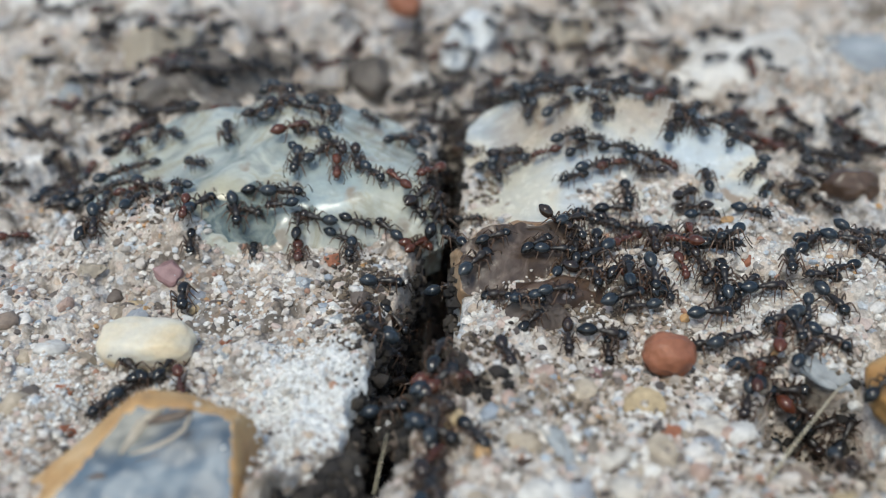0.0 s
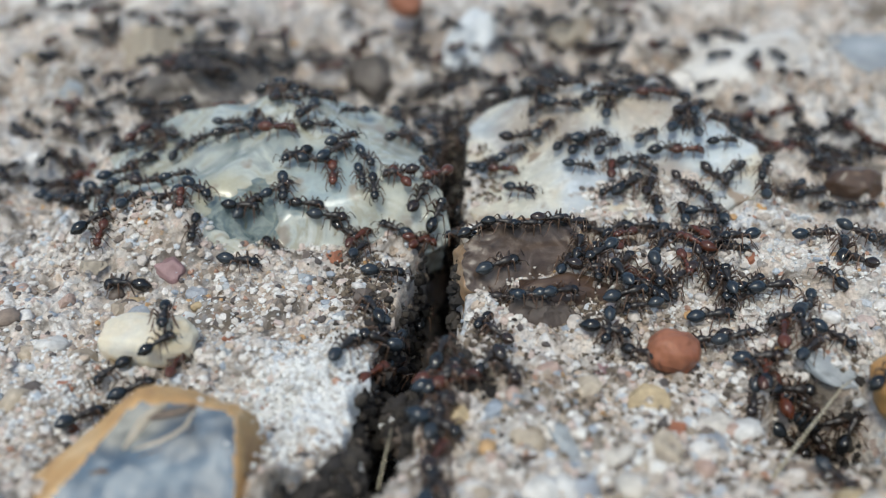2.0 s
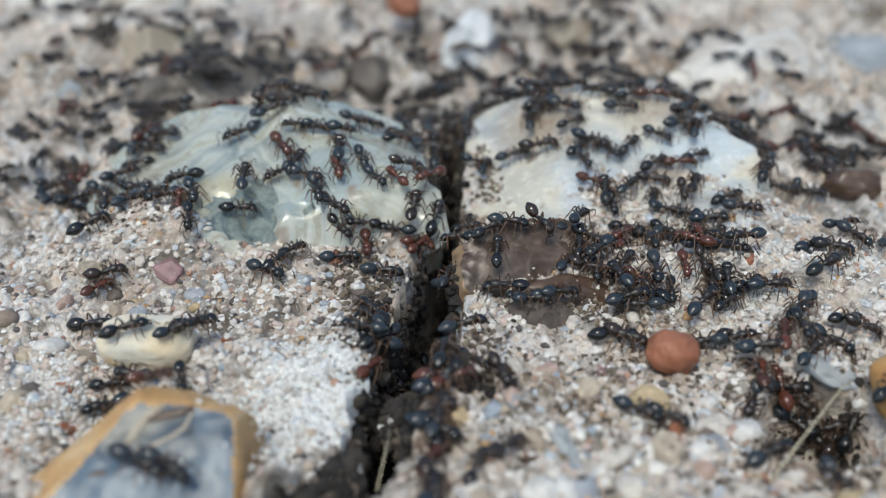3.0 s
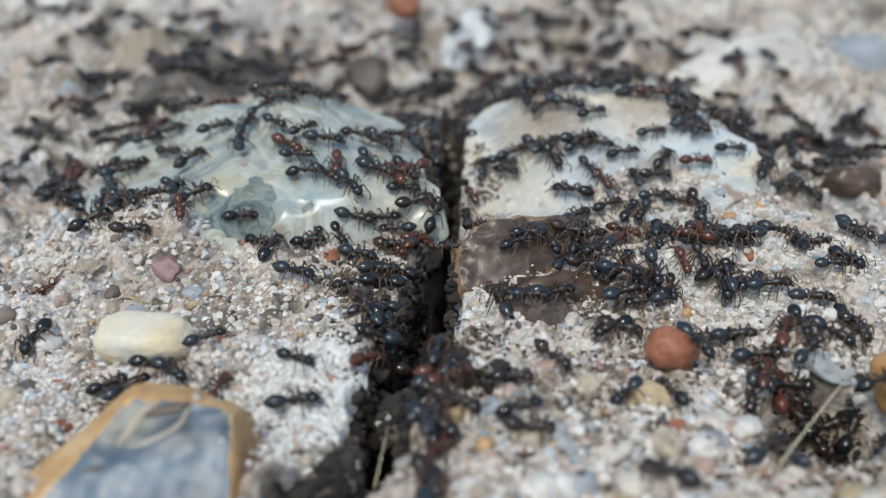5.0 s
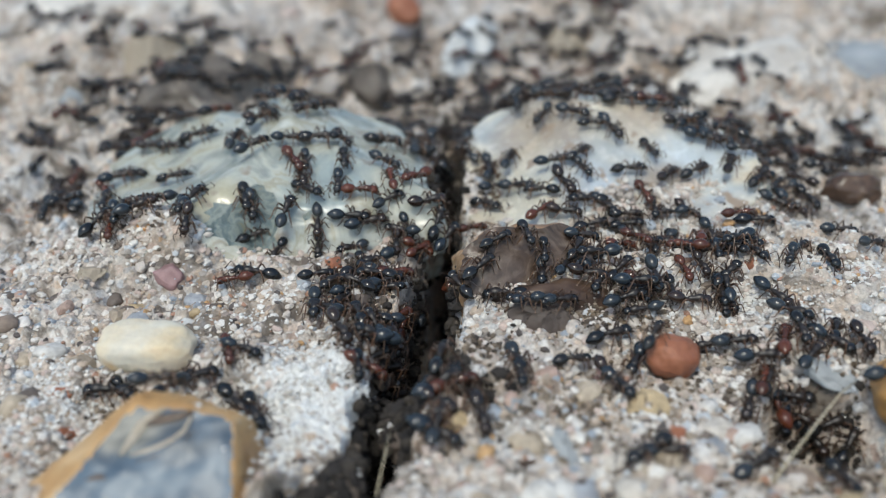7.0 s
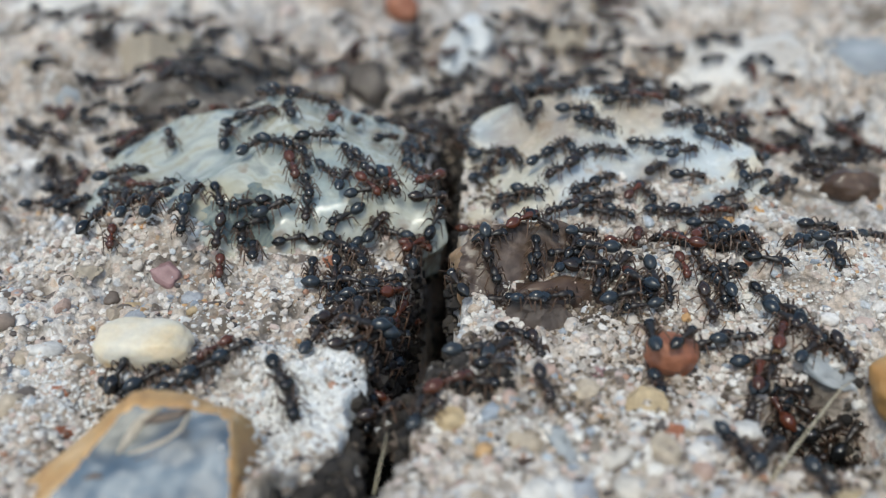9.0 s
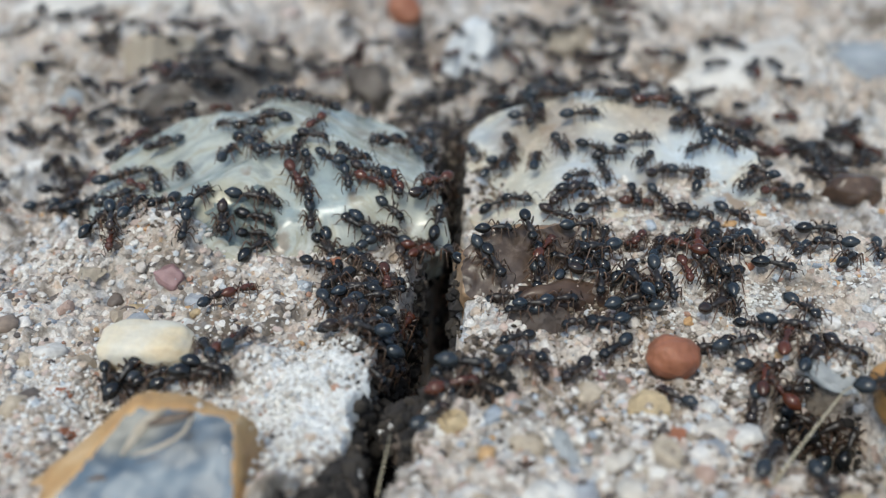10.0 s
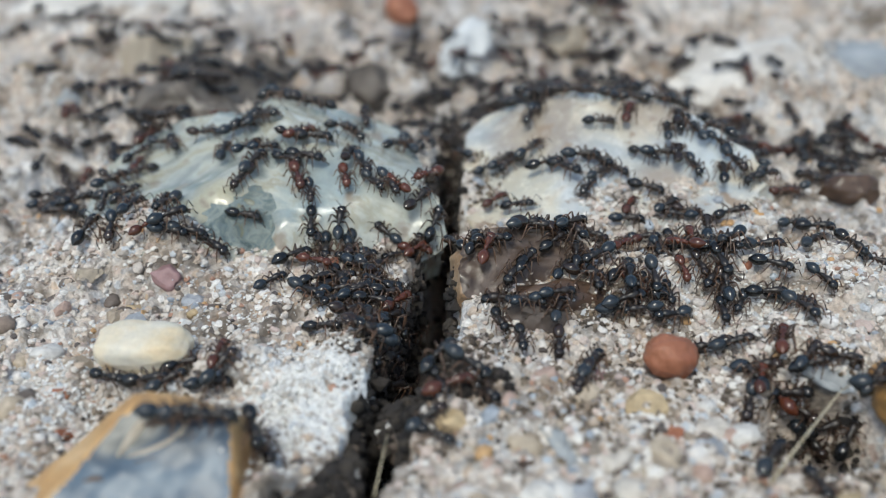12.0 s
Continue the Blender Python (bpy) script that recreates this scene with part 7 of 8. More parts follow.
    crawl(next(todo), [(0, -22.5, 5.5, 11), (0.8, -21.9, 5.9, -36), (1.5, -21.7, 5.6, -36), (2.2, -23.2, -3.7, -28), (3, -22.1, -4.9, 54), (5.5, -25.8, -4.5, -63), (6.3, -22.3, 0.4, -80), (7, -22.3, -0.3, -84), (9, -21.7, -1.3, -84), (9.8, -21.9, -1.2, -84), (10.5, -21.9, -1.2, -84), (11.2, -19.3, -1.5, -70), (12, -19.4, -0.9, 39)])
    crawl(next(todo), [(0, -18.1, 7.3, -44), (0.8, -17.1, 7.5, -21), (1.5, -20.4, 8.5, -36), (2.2, -19.8, 10.2, 0), (3, -22.0, 5.5, -20), (5.5, -20.7, -0.5, -48), (6.3, -20.8, 5.9, 55), (7, -19.7, 6.8, 0), (9, -15.3, 2.1, -71), (9.8, -19.4, 9.2, -36), (10.5, -18.1, 4.0, 79), (11.2, -18.5, 4.5, 22), (12, -22.9, 5.9, 40)])
    crawl(next(todo), [(0, -13.7, 11.1, 38), (0.8, -13.3, 10.6, 41), (1.5, -19.0, 11.5, 41), (2.2, -22.5, 12.7, 86), (6.3, -27.4, 8.7, 57), (7, -22.7, 12.4, 0), (9, -20.9, 11.9, -71), (9.8, -22.1, 12.4, 56), (10.5, -22.7, 12.6, 42), (11.2, -22.0, 15.2, 0), (12, -22.7, 15.0, 0)])
    crawl(next(todo), [(0, 0.9, 24.3, -66), (0.8, -6.5, 15.9, -22), (1.5, -4.6, 23.5, -22), (2.2, -4.4, 14.2, -22), (3, -3.1, 13.0, -22), (5.5, -1.0, 11.1, -52), (6.3, -7.1, 14.2, -21), (7, -8.9, 7.1, 0), (9, -8.9, 6.9, 0), (9.8, -10.7, 6.6, -37), (10.5, -10.9, 4.8, -21), (11.2, -11.2, 4.6, 0), (12, -9.6, 5.3, -21)])
    crawl(next(todo), [(0, 11.7, 13.0, -34), (0.8, 12.2, 12.9, 0), (2.2, 12.0, 12.7, 0), (3, 7.9, 14.3, 0), (5.5, 17.1, 13.6, 0), (6.3, 16.4, 13.2, 0), (7, 13.9, 13.2, 0), (9, 14.0, 12.6, 0), (9.8, 18.7, 12.5, -57), (10.5, 18.7, 13.0, -68), (11.2, 16.7, 13.4, 0), (12, 16.8, 13.5, 0)])
    crawl(next(todo), [(0, 16.7, 13.4, 44), (0.8, 16.4, 13.2, 0), (10.5, 16.0, 13.0, 0), (11.2, 14.1, 11.4, 38), (12, 14.3, 11.8, 72)])
    crawl(next(todo), [(0, -30.7, 3.0, 11), (0.8, -30.5, 3.3, 0), (1.5, -30.5, 14.4, -138), (2.2, -31.0, 15.0, -138), (3, -30.7, 14.4, -83), (5.5, -30.4, 15.5, -112), (6.3, -28.2, 9.5, 82), (7, -25.5, 8.0, -57), (9, -21.8, 6.2, -20), (9.8, -22.5, 6.9, -36), (10.5, -22.6, 6.5, -36), (11.2, -24.1, 9.6, 86), (12, -23.3, 10.6, 86)])
    crawl(next(todo), [(0, -4.8, -17.3, -42), (0.8, 1.4, -18.5, 73), (1.5, 3.0, -16.3, 161), (2.2, 2.0, -15.6, 0), (3, 1.7, -22.9, 58), (5.5, 4.4, -18.8, -80), (6.3, 5.6, -16.2, 19), (7, 7.1, -14.1, 19), (9, 4.2, -11.4, -36), (9.8, 4.7, -11.5, 73), (10.5, 3.1, -13.0, 35), (11.2, 3.5, -12.6, 0), (12, 4.6, -11.9, -89)])
    crawl(next(todo), [(0, 0.9, 22.7, -89), (0.8, 0.9, 22.7, -89), (1.5, -6.5, 25.5, 0), (12, -6.2, 16.1, -79)])
    crawl(next(todo), [(0, 21.8, 8.7, 54), (0.8, 21.8, 8.7, 54), (1.5, 21.4, 8.5, 37), (2.2, 20.4, 8.1, 0), (3, 18.6, 7.3, 21), (5.5, 21.9, 7.3, 0), (6.3, 22.6, 5.1, 58), (7, 25.5, 9.1, 53), (9, 23.8, 5.9, 48), (9.8, 26.1, 8.9, 21), (10.5, 26.0, 10.9, 36), (11.2, 24.7, 6.7, 0), (12, 23.6, 5.9, 28)])
    crawl(next(todo), [(0, -2.7, -17.0, 1), (0.8, -2.7, -17.0, 1), (1.5, -7.8, -17.5, -57), (2.2, -4.6, -13.0, -180), (3, -4.6, -12.9, -180), (5.5, -4.5, -8.8, -89), (6.3, -4.4, -8.4, 36), (7, -3.9, -11.6, 36), (9, -3.9, -10.3, 20), (9.8, -4.6, -11.4, 36), (10.5, -4.0, -11.6, 20), (11.2, -6.7, -10.8, 0), (12, -4.2, -11.7, 0)])
    crawl(next(todo), [(0, 14.2, 6.6, -52), (1.5, 14.2, 6.6, -52), (2.2, 14.6, 6.3, -39), (3, 13.0, 3.9, 49), (5.5, 14.1, 5.3, -180), (6.3, 13.9, 4.1, -78), (7, 14.8, 3.0, -89), (9, 14.6, 4.1, -64), (9.8, 15.5, 4.0, -89), (10.5, 14.5, 4.5, -22), (11.2, 14.8, 5.2, -22), (12, 16.3, 3.6, 71)])
    crawl(next(todo), [(0, 11.8, 11.3, 87), (1.5, 11.8, 11.3, 87), (2.2, 12.7, 11.5, 73), (3, 13.7, 11.9, 0), (5.5, 19.7, 9.6, 59), (6.3, 19.5, 9.7, 22), (7, 20.5, 9.1, -33), (9, 17.8, 7.7, 21), (9.8, 17.5, 6.1, -22), (10.5, 17.3, 7.3, -22), (11.2, 18.5, 6.7, -54), (12, 18.5, 6.8, -79)])
    crawl(next(todo), [(0, 27.3, 8.3, 42), (1.5, 27.3, 8.3, 42), (2.2, 28.0, 8.1, 0), (6.3, 27.5, 8.2, -82), (7, 27.7, 8.2, -68), (9, 25.9, 0.8, 0), (9.8, 25.8, 1.0, -1), (12, 25.8, 1.0, -1)])
    crawl(next(todo), [(0, 29.2, 7.8, -52), (1.5, 29.2, 7.8, -52), (2.2, 30.0, 7.0, 0), (3, 23.3, 5.8, 58), (5.5, 23.2, 5.7, 58), (6.3, 26.0, 10.9, 21), (7, 28.7, 22.3, 21), (9, 31.7, 22.9, 0), (9.8, 36.9, 24.6, 0), (10.5, 36.9, 24.6, 0), (11.2, 35.6, 23.6, 0), (12, 36.1, 24.2, 21)])
    crawl(next(todo), [(0, 21.4, -10.1, -107), (1.5, 21.4, -10.1, -107), (2.2, 21.2, -9.9, -124), (3, 21.3, -9.9, -124), (5.5, 24.7, -5.4, -80), (6.3, 24.3, -5.0, -39), (7, 22.1, -4.5, -116), (9, 22.7, -3.1, -133), (9.8, 23.2, -3.2, -124), (10.5, 23.0, -3.3, -133), (11.2, 22.8, 0.5, 20), (12, 23.5, -6.5, -59)])
    crawl(next(todo), [(0, -0.5, -23.0, 52), (1.5, -0.5, -23.0, 52), (2.2, -2.6, -10.1, 36), (3, -4.2, -9.2, 50), (5.5, 1.9, -7.2, 36), (6.3, 2.8, -6.1, 36), (7, 2.3, -6.8, 50), (9, 3.1, -6.6, -75), (9.8, 3.2, -6.5, -75), (10.5, 3.0, -6.4, -69), (11.2, 3.1, -6.2, -86), (12, 4.5, -6.7, -120)])
    crawl(next(todo), [(0, 0.4, 1.4, 84), (2.2, 0.4, 1.4, 84), (3, 0.5, 41.9, -42), (5.5, -9.6, 11.7, -53), (9.8, -11.4, 9.1, 0), (10.5, -15.1, 10.0, 0), (11.2, -16.1, 13.5, 0), (12, -13.2, 10.7, -22)])
    crawl(next(todo), [(0, 19.4, 12.0, 61), (2.2, 19.4, 12.0, 61), (3, 18.9, 12.4, 50), (5.5, 18.1, 11.9, -57), (6.3, 18.5, 12.4, 71), (7, 16.9, 12.6, 0), (9, 22.4, 28.3, 51), (9.8, 23.1, 28.3, 77), (12, 23.1, 28.3, 77)])
    crawl(next(todo), [(0, 16.0, -9.6, 10), (2.2, 16.0, -9.6, 10), (3, 15.4, -9.2, 47), (5.5, 14.0, -15.1, 19), (6.3, 15.5, -9.7, 35), (7, 10.9, -13.5, -115), (9, 11.6, -13.8, 87), (9.8, 10.0, -10.5, -51), (10.5, 7.8, -10.9, -92), (11.2, 7.7, -11.2, 72), (12, 10.8, -9.0, 0)])
    crawl(next(todo), [(0, 19.8, -11.2, -160), (2.2, 19.8, -11.2, -160), (3, 20.6, -10.4, -129), (5.5, 22.4, -8.7, -91), (6.3, 20.3, -9.7, 0), (7, 20.4, -10.2, -38), (9, 20.1, -10.2, -53), (9.8, 21.1, -9.9, -58), (12, 21.1, -9.9, -58)])
    crawl(next(todo), [(0, -33.6, -15.3, -180), (2.2, -33.6, -15.3, -180), (3, -14.8, -13.1, 37), (5.5, -12.4, -13.8, 77), (6.3, -7.7, -8.4, -83), (7, -11.0, -13.8, -19), (9, -11.2, -14.1, 37), (9.8, -14.8, -8.6, 38), (10.5, -11.4, -3.9, -20), (11.2, -10.8, -5.0, -180), (12, -10.7, -4.9, 38)])
    crawl(next(todo), [(0, -34.8, -7.5, -180), (2.2, -34.8, -7.5, -180), (3, -14.2, -11.9, 37), (5.5, -10.4, 0.1, 63), (6.3, -9.6, 0.0, 63), (7, -12.1, -4.1, -180), (9, -12.2, -2.4, -82), (9.8, -12.7, -1.5, -82), (10.5, -12.1, 0.8, -159), (11.2, -14.4, -0.8, -49), (12, -9.8, -2.0, 38)])
    crawl(next(todo), [(0, -14.6, -31.7, -86), (2.2, -14.6, -31.7, -86), (3, -13.5, -24.5, -26), (5.5, -5.4, -17.0, -72), (6.3, -3.8, -11.8, -73), (7, -4.2, -16.1, -84), (9, -4.2, -15.7, -84), (10.5, -4.2, -17.7, -72), (11.2, -4.1, -17.7, -78), (12, -8.8, -20.8, -57)])
    crawl(next(todo), [(0, -13.5, -31.7, -86), (2.2, -13.5, -31.7, -86), (3, -12.3, -24.6, -33), (4.6, -11.5, -32.0, -80), (10.3, -11.5, -32.0, 80), (11.2, -11.0, -23.4, 0), (12, -11.6, -22.4, 0)])
    crawl(next(todo), [(0, 9.3, -11.7, -10), (2.2, 9.3, -11.7, -10), (3, 9.8, -11.6, 0), (5.5, 9.7, -11.4, -180), (6.3, 9.1, -11.6, 0), (7, 9.6, -11.4, 19), (9, 9.1, -5.9, 0), (9.8, 9.6, -4.9, 0), (10.5, 8.3, -4.2, 72), (11.2, 6.7, -3.8, 0), (12, 8.3, -3.3, -52)])
    crawl(next(todo), [(0, 9.4, -31.7, -93), (3, 9.4, -31.7, -93), (5.5, 11.1, -22.8, -116), (6.3, 10.4, -22.1, 0), (7, 9.9, -21.8, -146), (9, 14.8, -20.7, -77), (9.8, 15.6, -31.7, -95), (12, 15.6, -31.7, -95)])
    crawl(next(todo), [(0, 20.8, -31.7, -96), (3, 20.8, -31.7, -96), (5.5, 23.3, -17.1, 19), (6.3, 23.2, -17.3, 0), (7, 23.3, -17.4, 0), (9, 21.7, -15.9, 63), (9.8, 23.1, -17.9, -20), (10.5, 22.8, -17.3, -52), (11.2, 23.0, -17.3, -20), (12, 23.0, -17.3, -20)])
    crawl(next(todo), [(0, -4.0, -20.1, 90), (3, -4.0, -20.1, 90), (5.5, 2.0, -18.5, -86), (6.3, -2.5, -16.7, 36), (7, -3.4, -11.1, 36), (9, -2.9, -17.3, 36), (9.8, -1.2, -14.2, 6), (12, -1.2, -14.2, 6)])
    crawl(next(todo), [(0, -36.6, 16.0, 52), (5.5, -36.6, 16.0, 52), (6.3, -35.8, 15.7, 0), (7, -30.5, 7.9, -78), (9, -24.1, 4.7, -84), (9.8, -24.4, 5.2, -84), (10.5, -25.2, 7.1, -84), (11.2, -24.9, 6.3, -84), (12, -24.5, 5.5, -84)])
    crawl(next(todo), [(0, -35.8, 15.4, 23), (5.5, -35.8, 15.4, 23), (6.3, -34.6, 15.9, 0), (7, -30.6, 14.2, 57), (9, -23.9, 8.0, 144), (9.8, -25.4, 9.2, 22), (10.5, -25.2, 8.7, 0), (11.2, -25.2, 9.5, -36), (12, -25.2, 9.5, -36)])
    crawl(next(todo), [(0, -31.8, 12.4, 83), (5.5, -31.8, 12.4, 83), (6.3, -31.5, 11.7, 88), (11.2, -31.1, 16.3, 0), (12, -30.4, 14.4, 23)])
    crawl(next(todo), [(0, -12.1, 11.5, -14), (5.5, -12.1, 11.5, -14), (6.3, -12.6, 11.2, 42), (7, -13.1, 11.2, -51), (9, -14.3, 11.3, 0), (9.8, -14.8, 11.4, 0), (10.5, -20.9, 11.9, -76), (11.2, -20.9, 12.0, -81), (12, -20.7, 11.8, -66)])
    crawl(next(todo), [(0, -0.3, -20.1, 85), (5.5, -0.3, -20.1, 85), (6.3, -7.0, -5.3, 76), (7, -7.0, -8.5, -36), (9, -5.4, -8.6, -36), (9.8, -6.1, -6.7, -73), (10.5, -5.3, -6.9, 0), (11.2, -5.1, -4.8, 0), (12, -4.2, -7.3, 0)])
    crawl(next(todo), [(0, -0.5, -22.0, 65), (5.5, -0.5, -22.0, 65), (6.3, -3.1, -6.5, 50), (7, -3.0, -6.8, 50), (9, -3.1, -6.4, 50), (9.8, -2.2, -7.5, 50), (10.5, -2.2, -6.4, 37), (11.2, -2.2, -6.6, 50), (12, -2.2, -6.5, 61)])
    crawl(next(todo), [(0, -0.5, -24.2, -66), (5.5, -0.5, -24.2, -66), (6.3, -5.1, -7.3, 0), (7, -5.8, -12.6, -59), (9, -6.0, -10.3, 61), (9.8, -5.4, -9.6, 51), (10.5, -4.6, -11.2, 0), (11.2, -5.5, -8.8, 0), (12, -5.4, -8.9, 37)])
    crawl(next(todo), [(0, -0.6, -24.8, 72), (5.5, -0.6, -24.8, 72), (6.3, -3.3, -9.7, 0), (7, -3.2, -10.0, -59), (9, -2.6, -12.4, 36), (9.8, -3.0, -7.0, 0), (10.5, -3.0, -7.0, 36), (11.2, -3.1, -9.0, 0), (12, -2.6, -12.7, 50)])
    crawl(next(todo), [(0, -1.0, -12.6, 80), (5.5, -1.0, -12.6, 80), (6.3, -4.6, -12.7, -180), (7, -4.5, -12.5, -180), (9, -4.5, -12.4, -180), (9.8, -4.5, -12.5, -180), (10.5, -4.5, -12.5, -180), (11.2, -4.5, -12.4, -180), (12, -4.4, -12.4, -180)])
    crawl(next(todo), [(0, -0.1, -17.4, 23), (5.5, -0.1, -17.4, 23), (6.3, 5.1, -3.2, -38), (7, 3.4, -4.9, 37), (9, 3.2, -4.9, 21), (9.8, 3.6, -4.4, 0), (10.5, 2.7, -4.9, 21), (11.2, 2.5, -5.0, 0), (12, 2.1, -5.0, 74)])
    crawl(next(todo), [(0, 0.0, -16.8, 5), (5.5, 0.0, -16.8, 5), (6.3, 6.7, 2.2, 0), (7, 6.9, 2.6, 37), (9, 5.2, -3.5, 37), (9.8, 6.5, -4.4, 49), (10.5, 6.3, -4.1, 73), (11.2, 2.7, -5.2, 74), (12, 2.8, -5.7, 74)])
    crawl(next(todo), [(0, 27.4, -1.3, -49), (5.5, 27.4, -1.3, -49), (6.3, 28.0, -2.0, -55), (7, 27.5, 1.5, 0), (9, 25.6, -2.8, 0), (9.8, 25.8, -3.1, -40), (10.5, 24.2, -1.8, 47), (11.2, 24.4, -2.1, 20), (12, 24.5, -2.1, 47)])
    crawl(next(todo), [(0, 30.2, -0.2, 34), (5.5, 30.2, -0.2, 34), (6.3, 29.8, -0.0, 0), (7, 28.5, -1.2, 20), (9, 29.1, -0.2, 20), (9.8, 28.7, -1.3, -40), (10.5, 28.3, -2.9, -21), (11.2, 28.4, -2.8, -40), (12, 28.4, -3.0, -21)])
    crawl(next(todo), [(0, 19.9, -7.2, 4), (5.5, 19.9, -7.2, 4), (6.3, 19.0, -6.7, 0), (7, 20.2, -7.5, -53), (9, 19.7, -11.1, -64), (9.8, 19.6, -11.6, -38), (10.5, 19.2, -11.5, 0), (11.2, 19.4, -11.4, 69), (12, 21.5, -7.9, -38)])
    crawl(next(todo), [(0, 18.9, -6.8, 34), (5.5, 18.9, -6.8, 34), (6.3, 17.9, -7.0, 20), (7, 17.0, -7.9, -90), (9, 19.7, -7.5, -64), (9.8, 18.1, -10.9, -53), (10.5, 17.8, -11.3, 19), (11.2, 17.1, -8.0, -92), (12, 16.8, -8.9, -90)])
    crawl(next(todo), [(0, -24.3, 4.8, -86), (6.3, -24.3, 4.8, -86), (7, -24.6, 5.7, -84), (9, -23.7, 5.9, -20), (9.8, -24.2, 6.0, 0), (10.5, -23.2, 5.4, 40), (11.2, -23.8, 5.7, 0), (12, -24.1, 6.5, 0)])
    crawl(next(todo), [(0, -11.5, -31.7, -87), (6.3, -11.5, -31.7, -87), (7, -10.8, -16.9, -47), (9, -8.4, -16.2, -65), (9.8, -12.7, -14.9, 0), (10.5, -12.5, -15.0, -47), (11.2, -9.4, -21.1, -65), (12, -9.2, -21.2, -65)])
    crawl(next(todo), [(0, -10.5, -31.7, -87), (6.3, -10.5, -31.7, -87), (7, -9.7, -17.7, -65), (9, -7.7, -17.6, -77), (9.8, -13.2, -15.5, 0), (10.5, -13.2, -15.5, 0), (11.2, -11.4, -15.5, -57), (12, -10.6, -22.4, 0)])
    crawl(next(todo), [(0, 0.4, 10.0, -19), (7, 0.4, 10.0, -19), (9, -8.1, 10.6, 77), (9.8, -9.2, 9.6, 0), (10.5, -10.6, 7.6, 0), (11.2, -10.1, 7.4, 27), (12, -10.1, 7.4, 27)])
    crawl(next(todo), [(0, -0.1, -17.1, 25), (7, -0.1, -17.1, 25), (9, -3.5, 2.5, -61), (9.8, -3.6, 2.6, -61), (10.5, -3.3, 2.8, -74), (11.2, -5.1, 3.9, -74), (12, -5.4, 4.6, -68)])
    crawl(next(todo), [(0, -0.1, -18.4, -37), (7, -0.1, -18.4, -37), (9, -4.3, 2.7, -50), (9.8, -5.3, 4.2, 0), (10.5, -4.8, 3.8, -61), (11.2, -5.7, 5.5, -21), (12, -6.5, 5.7, 76)])
    crawl(next(todo), [(0, 0.0, -17.1, 39), (7, 0.0, -17.1, 39), (9, -2.0, 5.1, -61), (9.8, -1.6, 1.5, -21), (10.5, -1.0, 6.5, 75), (11.2, -1.6, 2.7, 0), (12, 0.1, -15.3, 44)])
    crawl(next(todo), [(0, 0.7, 14.3, 67), (7, 0.7, 14.3, 67), (9, -4.2, 15.8, 0), (9.8, 0.7, 14.4, -64), (12, 0.7, 14.4, -64)])
    crawl(next(todo), [(0, -0.3, -20.1, -28), (7, -0.3, -20.1, -28), (9, -6.8, -1.3, -49), (9.8, -7.8, 0.1, -88), (10.5, -7.9, 0.1, -67), (11.2, -7.8, -0.7, -83), (12, -7.7, -0.6, -86)])
    crawl(next(todo), [(0, -1.0, -12.4, -25), (7, -1.0, -12.4, -25), (9, -7.0, -12.5, 65), (9.8, -11.6, -13.8, 51), (10.5, -10.7, -11.4, 62), (11.2, -11.2, -12.6, 0), (12, -11.7, -15.0, 51)])
    crawl(next(todo), [(0, -0.9, -11.4, 81), (7, -0.9, -11.4, 81), (9, -3.1, -8.1, 20), (9.8, -3.3, -7.0, 0), (10.5, -3.2, -8.9, 20), (11.2, -4.1, -8.4, 20), (12, -3.2, -8.0, 50)])
    crawl(next(todo), [(0, 0.1, -16.4, -53), (7, 0.1, -16.4, -53), (9, -0.9, 6.5, 75), (9.8, 0.0, -16.8, -71), (12, 0.0, -16.8, -71)])
    crawl(next(todo), [(0, -1.2, -14.2, 65), (7, -1.2, -14.2, 65), (9, -5.0, -13.2, 36), (9.8, -6.1, -12.4, 0), (10.5, -3.1, -10.1, 50), (11.2, -2.3, -18.0, 20), (12, -2.8, -14.1, 36)])
    crawl(next(todo), [(0, -33.6, -15.2, -180), (7, -33.6, -15.2, -180), (9, -16.2, -14.6, 63), (9.8, -16.7, -14.5, 63), (10.5, -15.8, -13.0, 52), (11.2, -16.2, -14.8, 20), (12, -14.6, -15.4, 37)])
    crawl(next(todo), [(0, -33.5, -16.3, -180), (7, -33.5, -16.3, -180), (9, -13.5, -15.0, 77), (9.8, -16.1, -14.5, 37), (10.5, -15.2, -14.3, 0), (11.2, -33.9, -13.4, -180), (12, -33.9, -13.4, -180)])
    crawl(next(todo), [(0, 0.1, -16.3, 37), (7, 0.1, -16.3, 37), (9, 5.8, 10.0, -76), (9.8, 5.2, 13.2, 38), (10.5, 5.1, 10.8, 38), (11.2, 4.8, 11.1, 61), (12, 5.4, 9.9, -142)])
    crawl(next(todo), [(0, 0.1, -15.4, 76), (7, 0.1, -15.4, 76), (9, 8.8, 8.6, 37), (9.8, 8.9, 9.9, 21), (10.5, 9.1, 8.0, 21), (11.2, 7.1, 8.5, 73), (12, 7.9, 7.3, 0)])
    crawl(next(todo), [(0, 10.1, 8.0, 47), (7, 10.1, 8.0, 47), (9, 11.2, 8.0, 21), (9.8, 11.3, 8.4, -22), (10.5, 10.8, 9.0, -22), (11.2, 11.3, 9.1, 21), (12, 12.1, 10.9, 0)])
    crawl(next(todo), [(0, -0.2, -19.0, 57), (7, -0.2, -19.0, 57), (9, 6.4, -3.5, -38), (9.8, 5.3, -4.2, -76), (10.5, 4.9, -3.6, -76), (11.2, 5.1, -4.3, -81), (12, 7.2, -3.9, 49)])
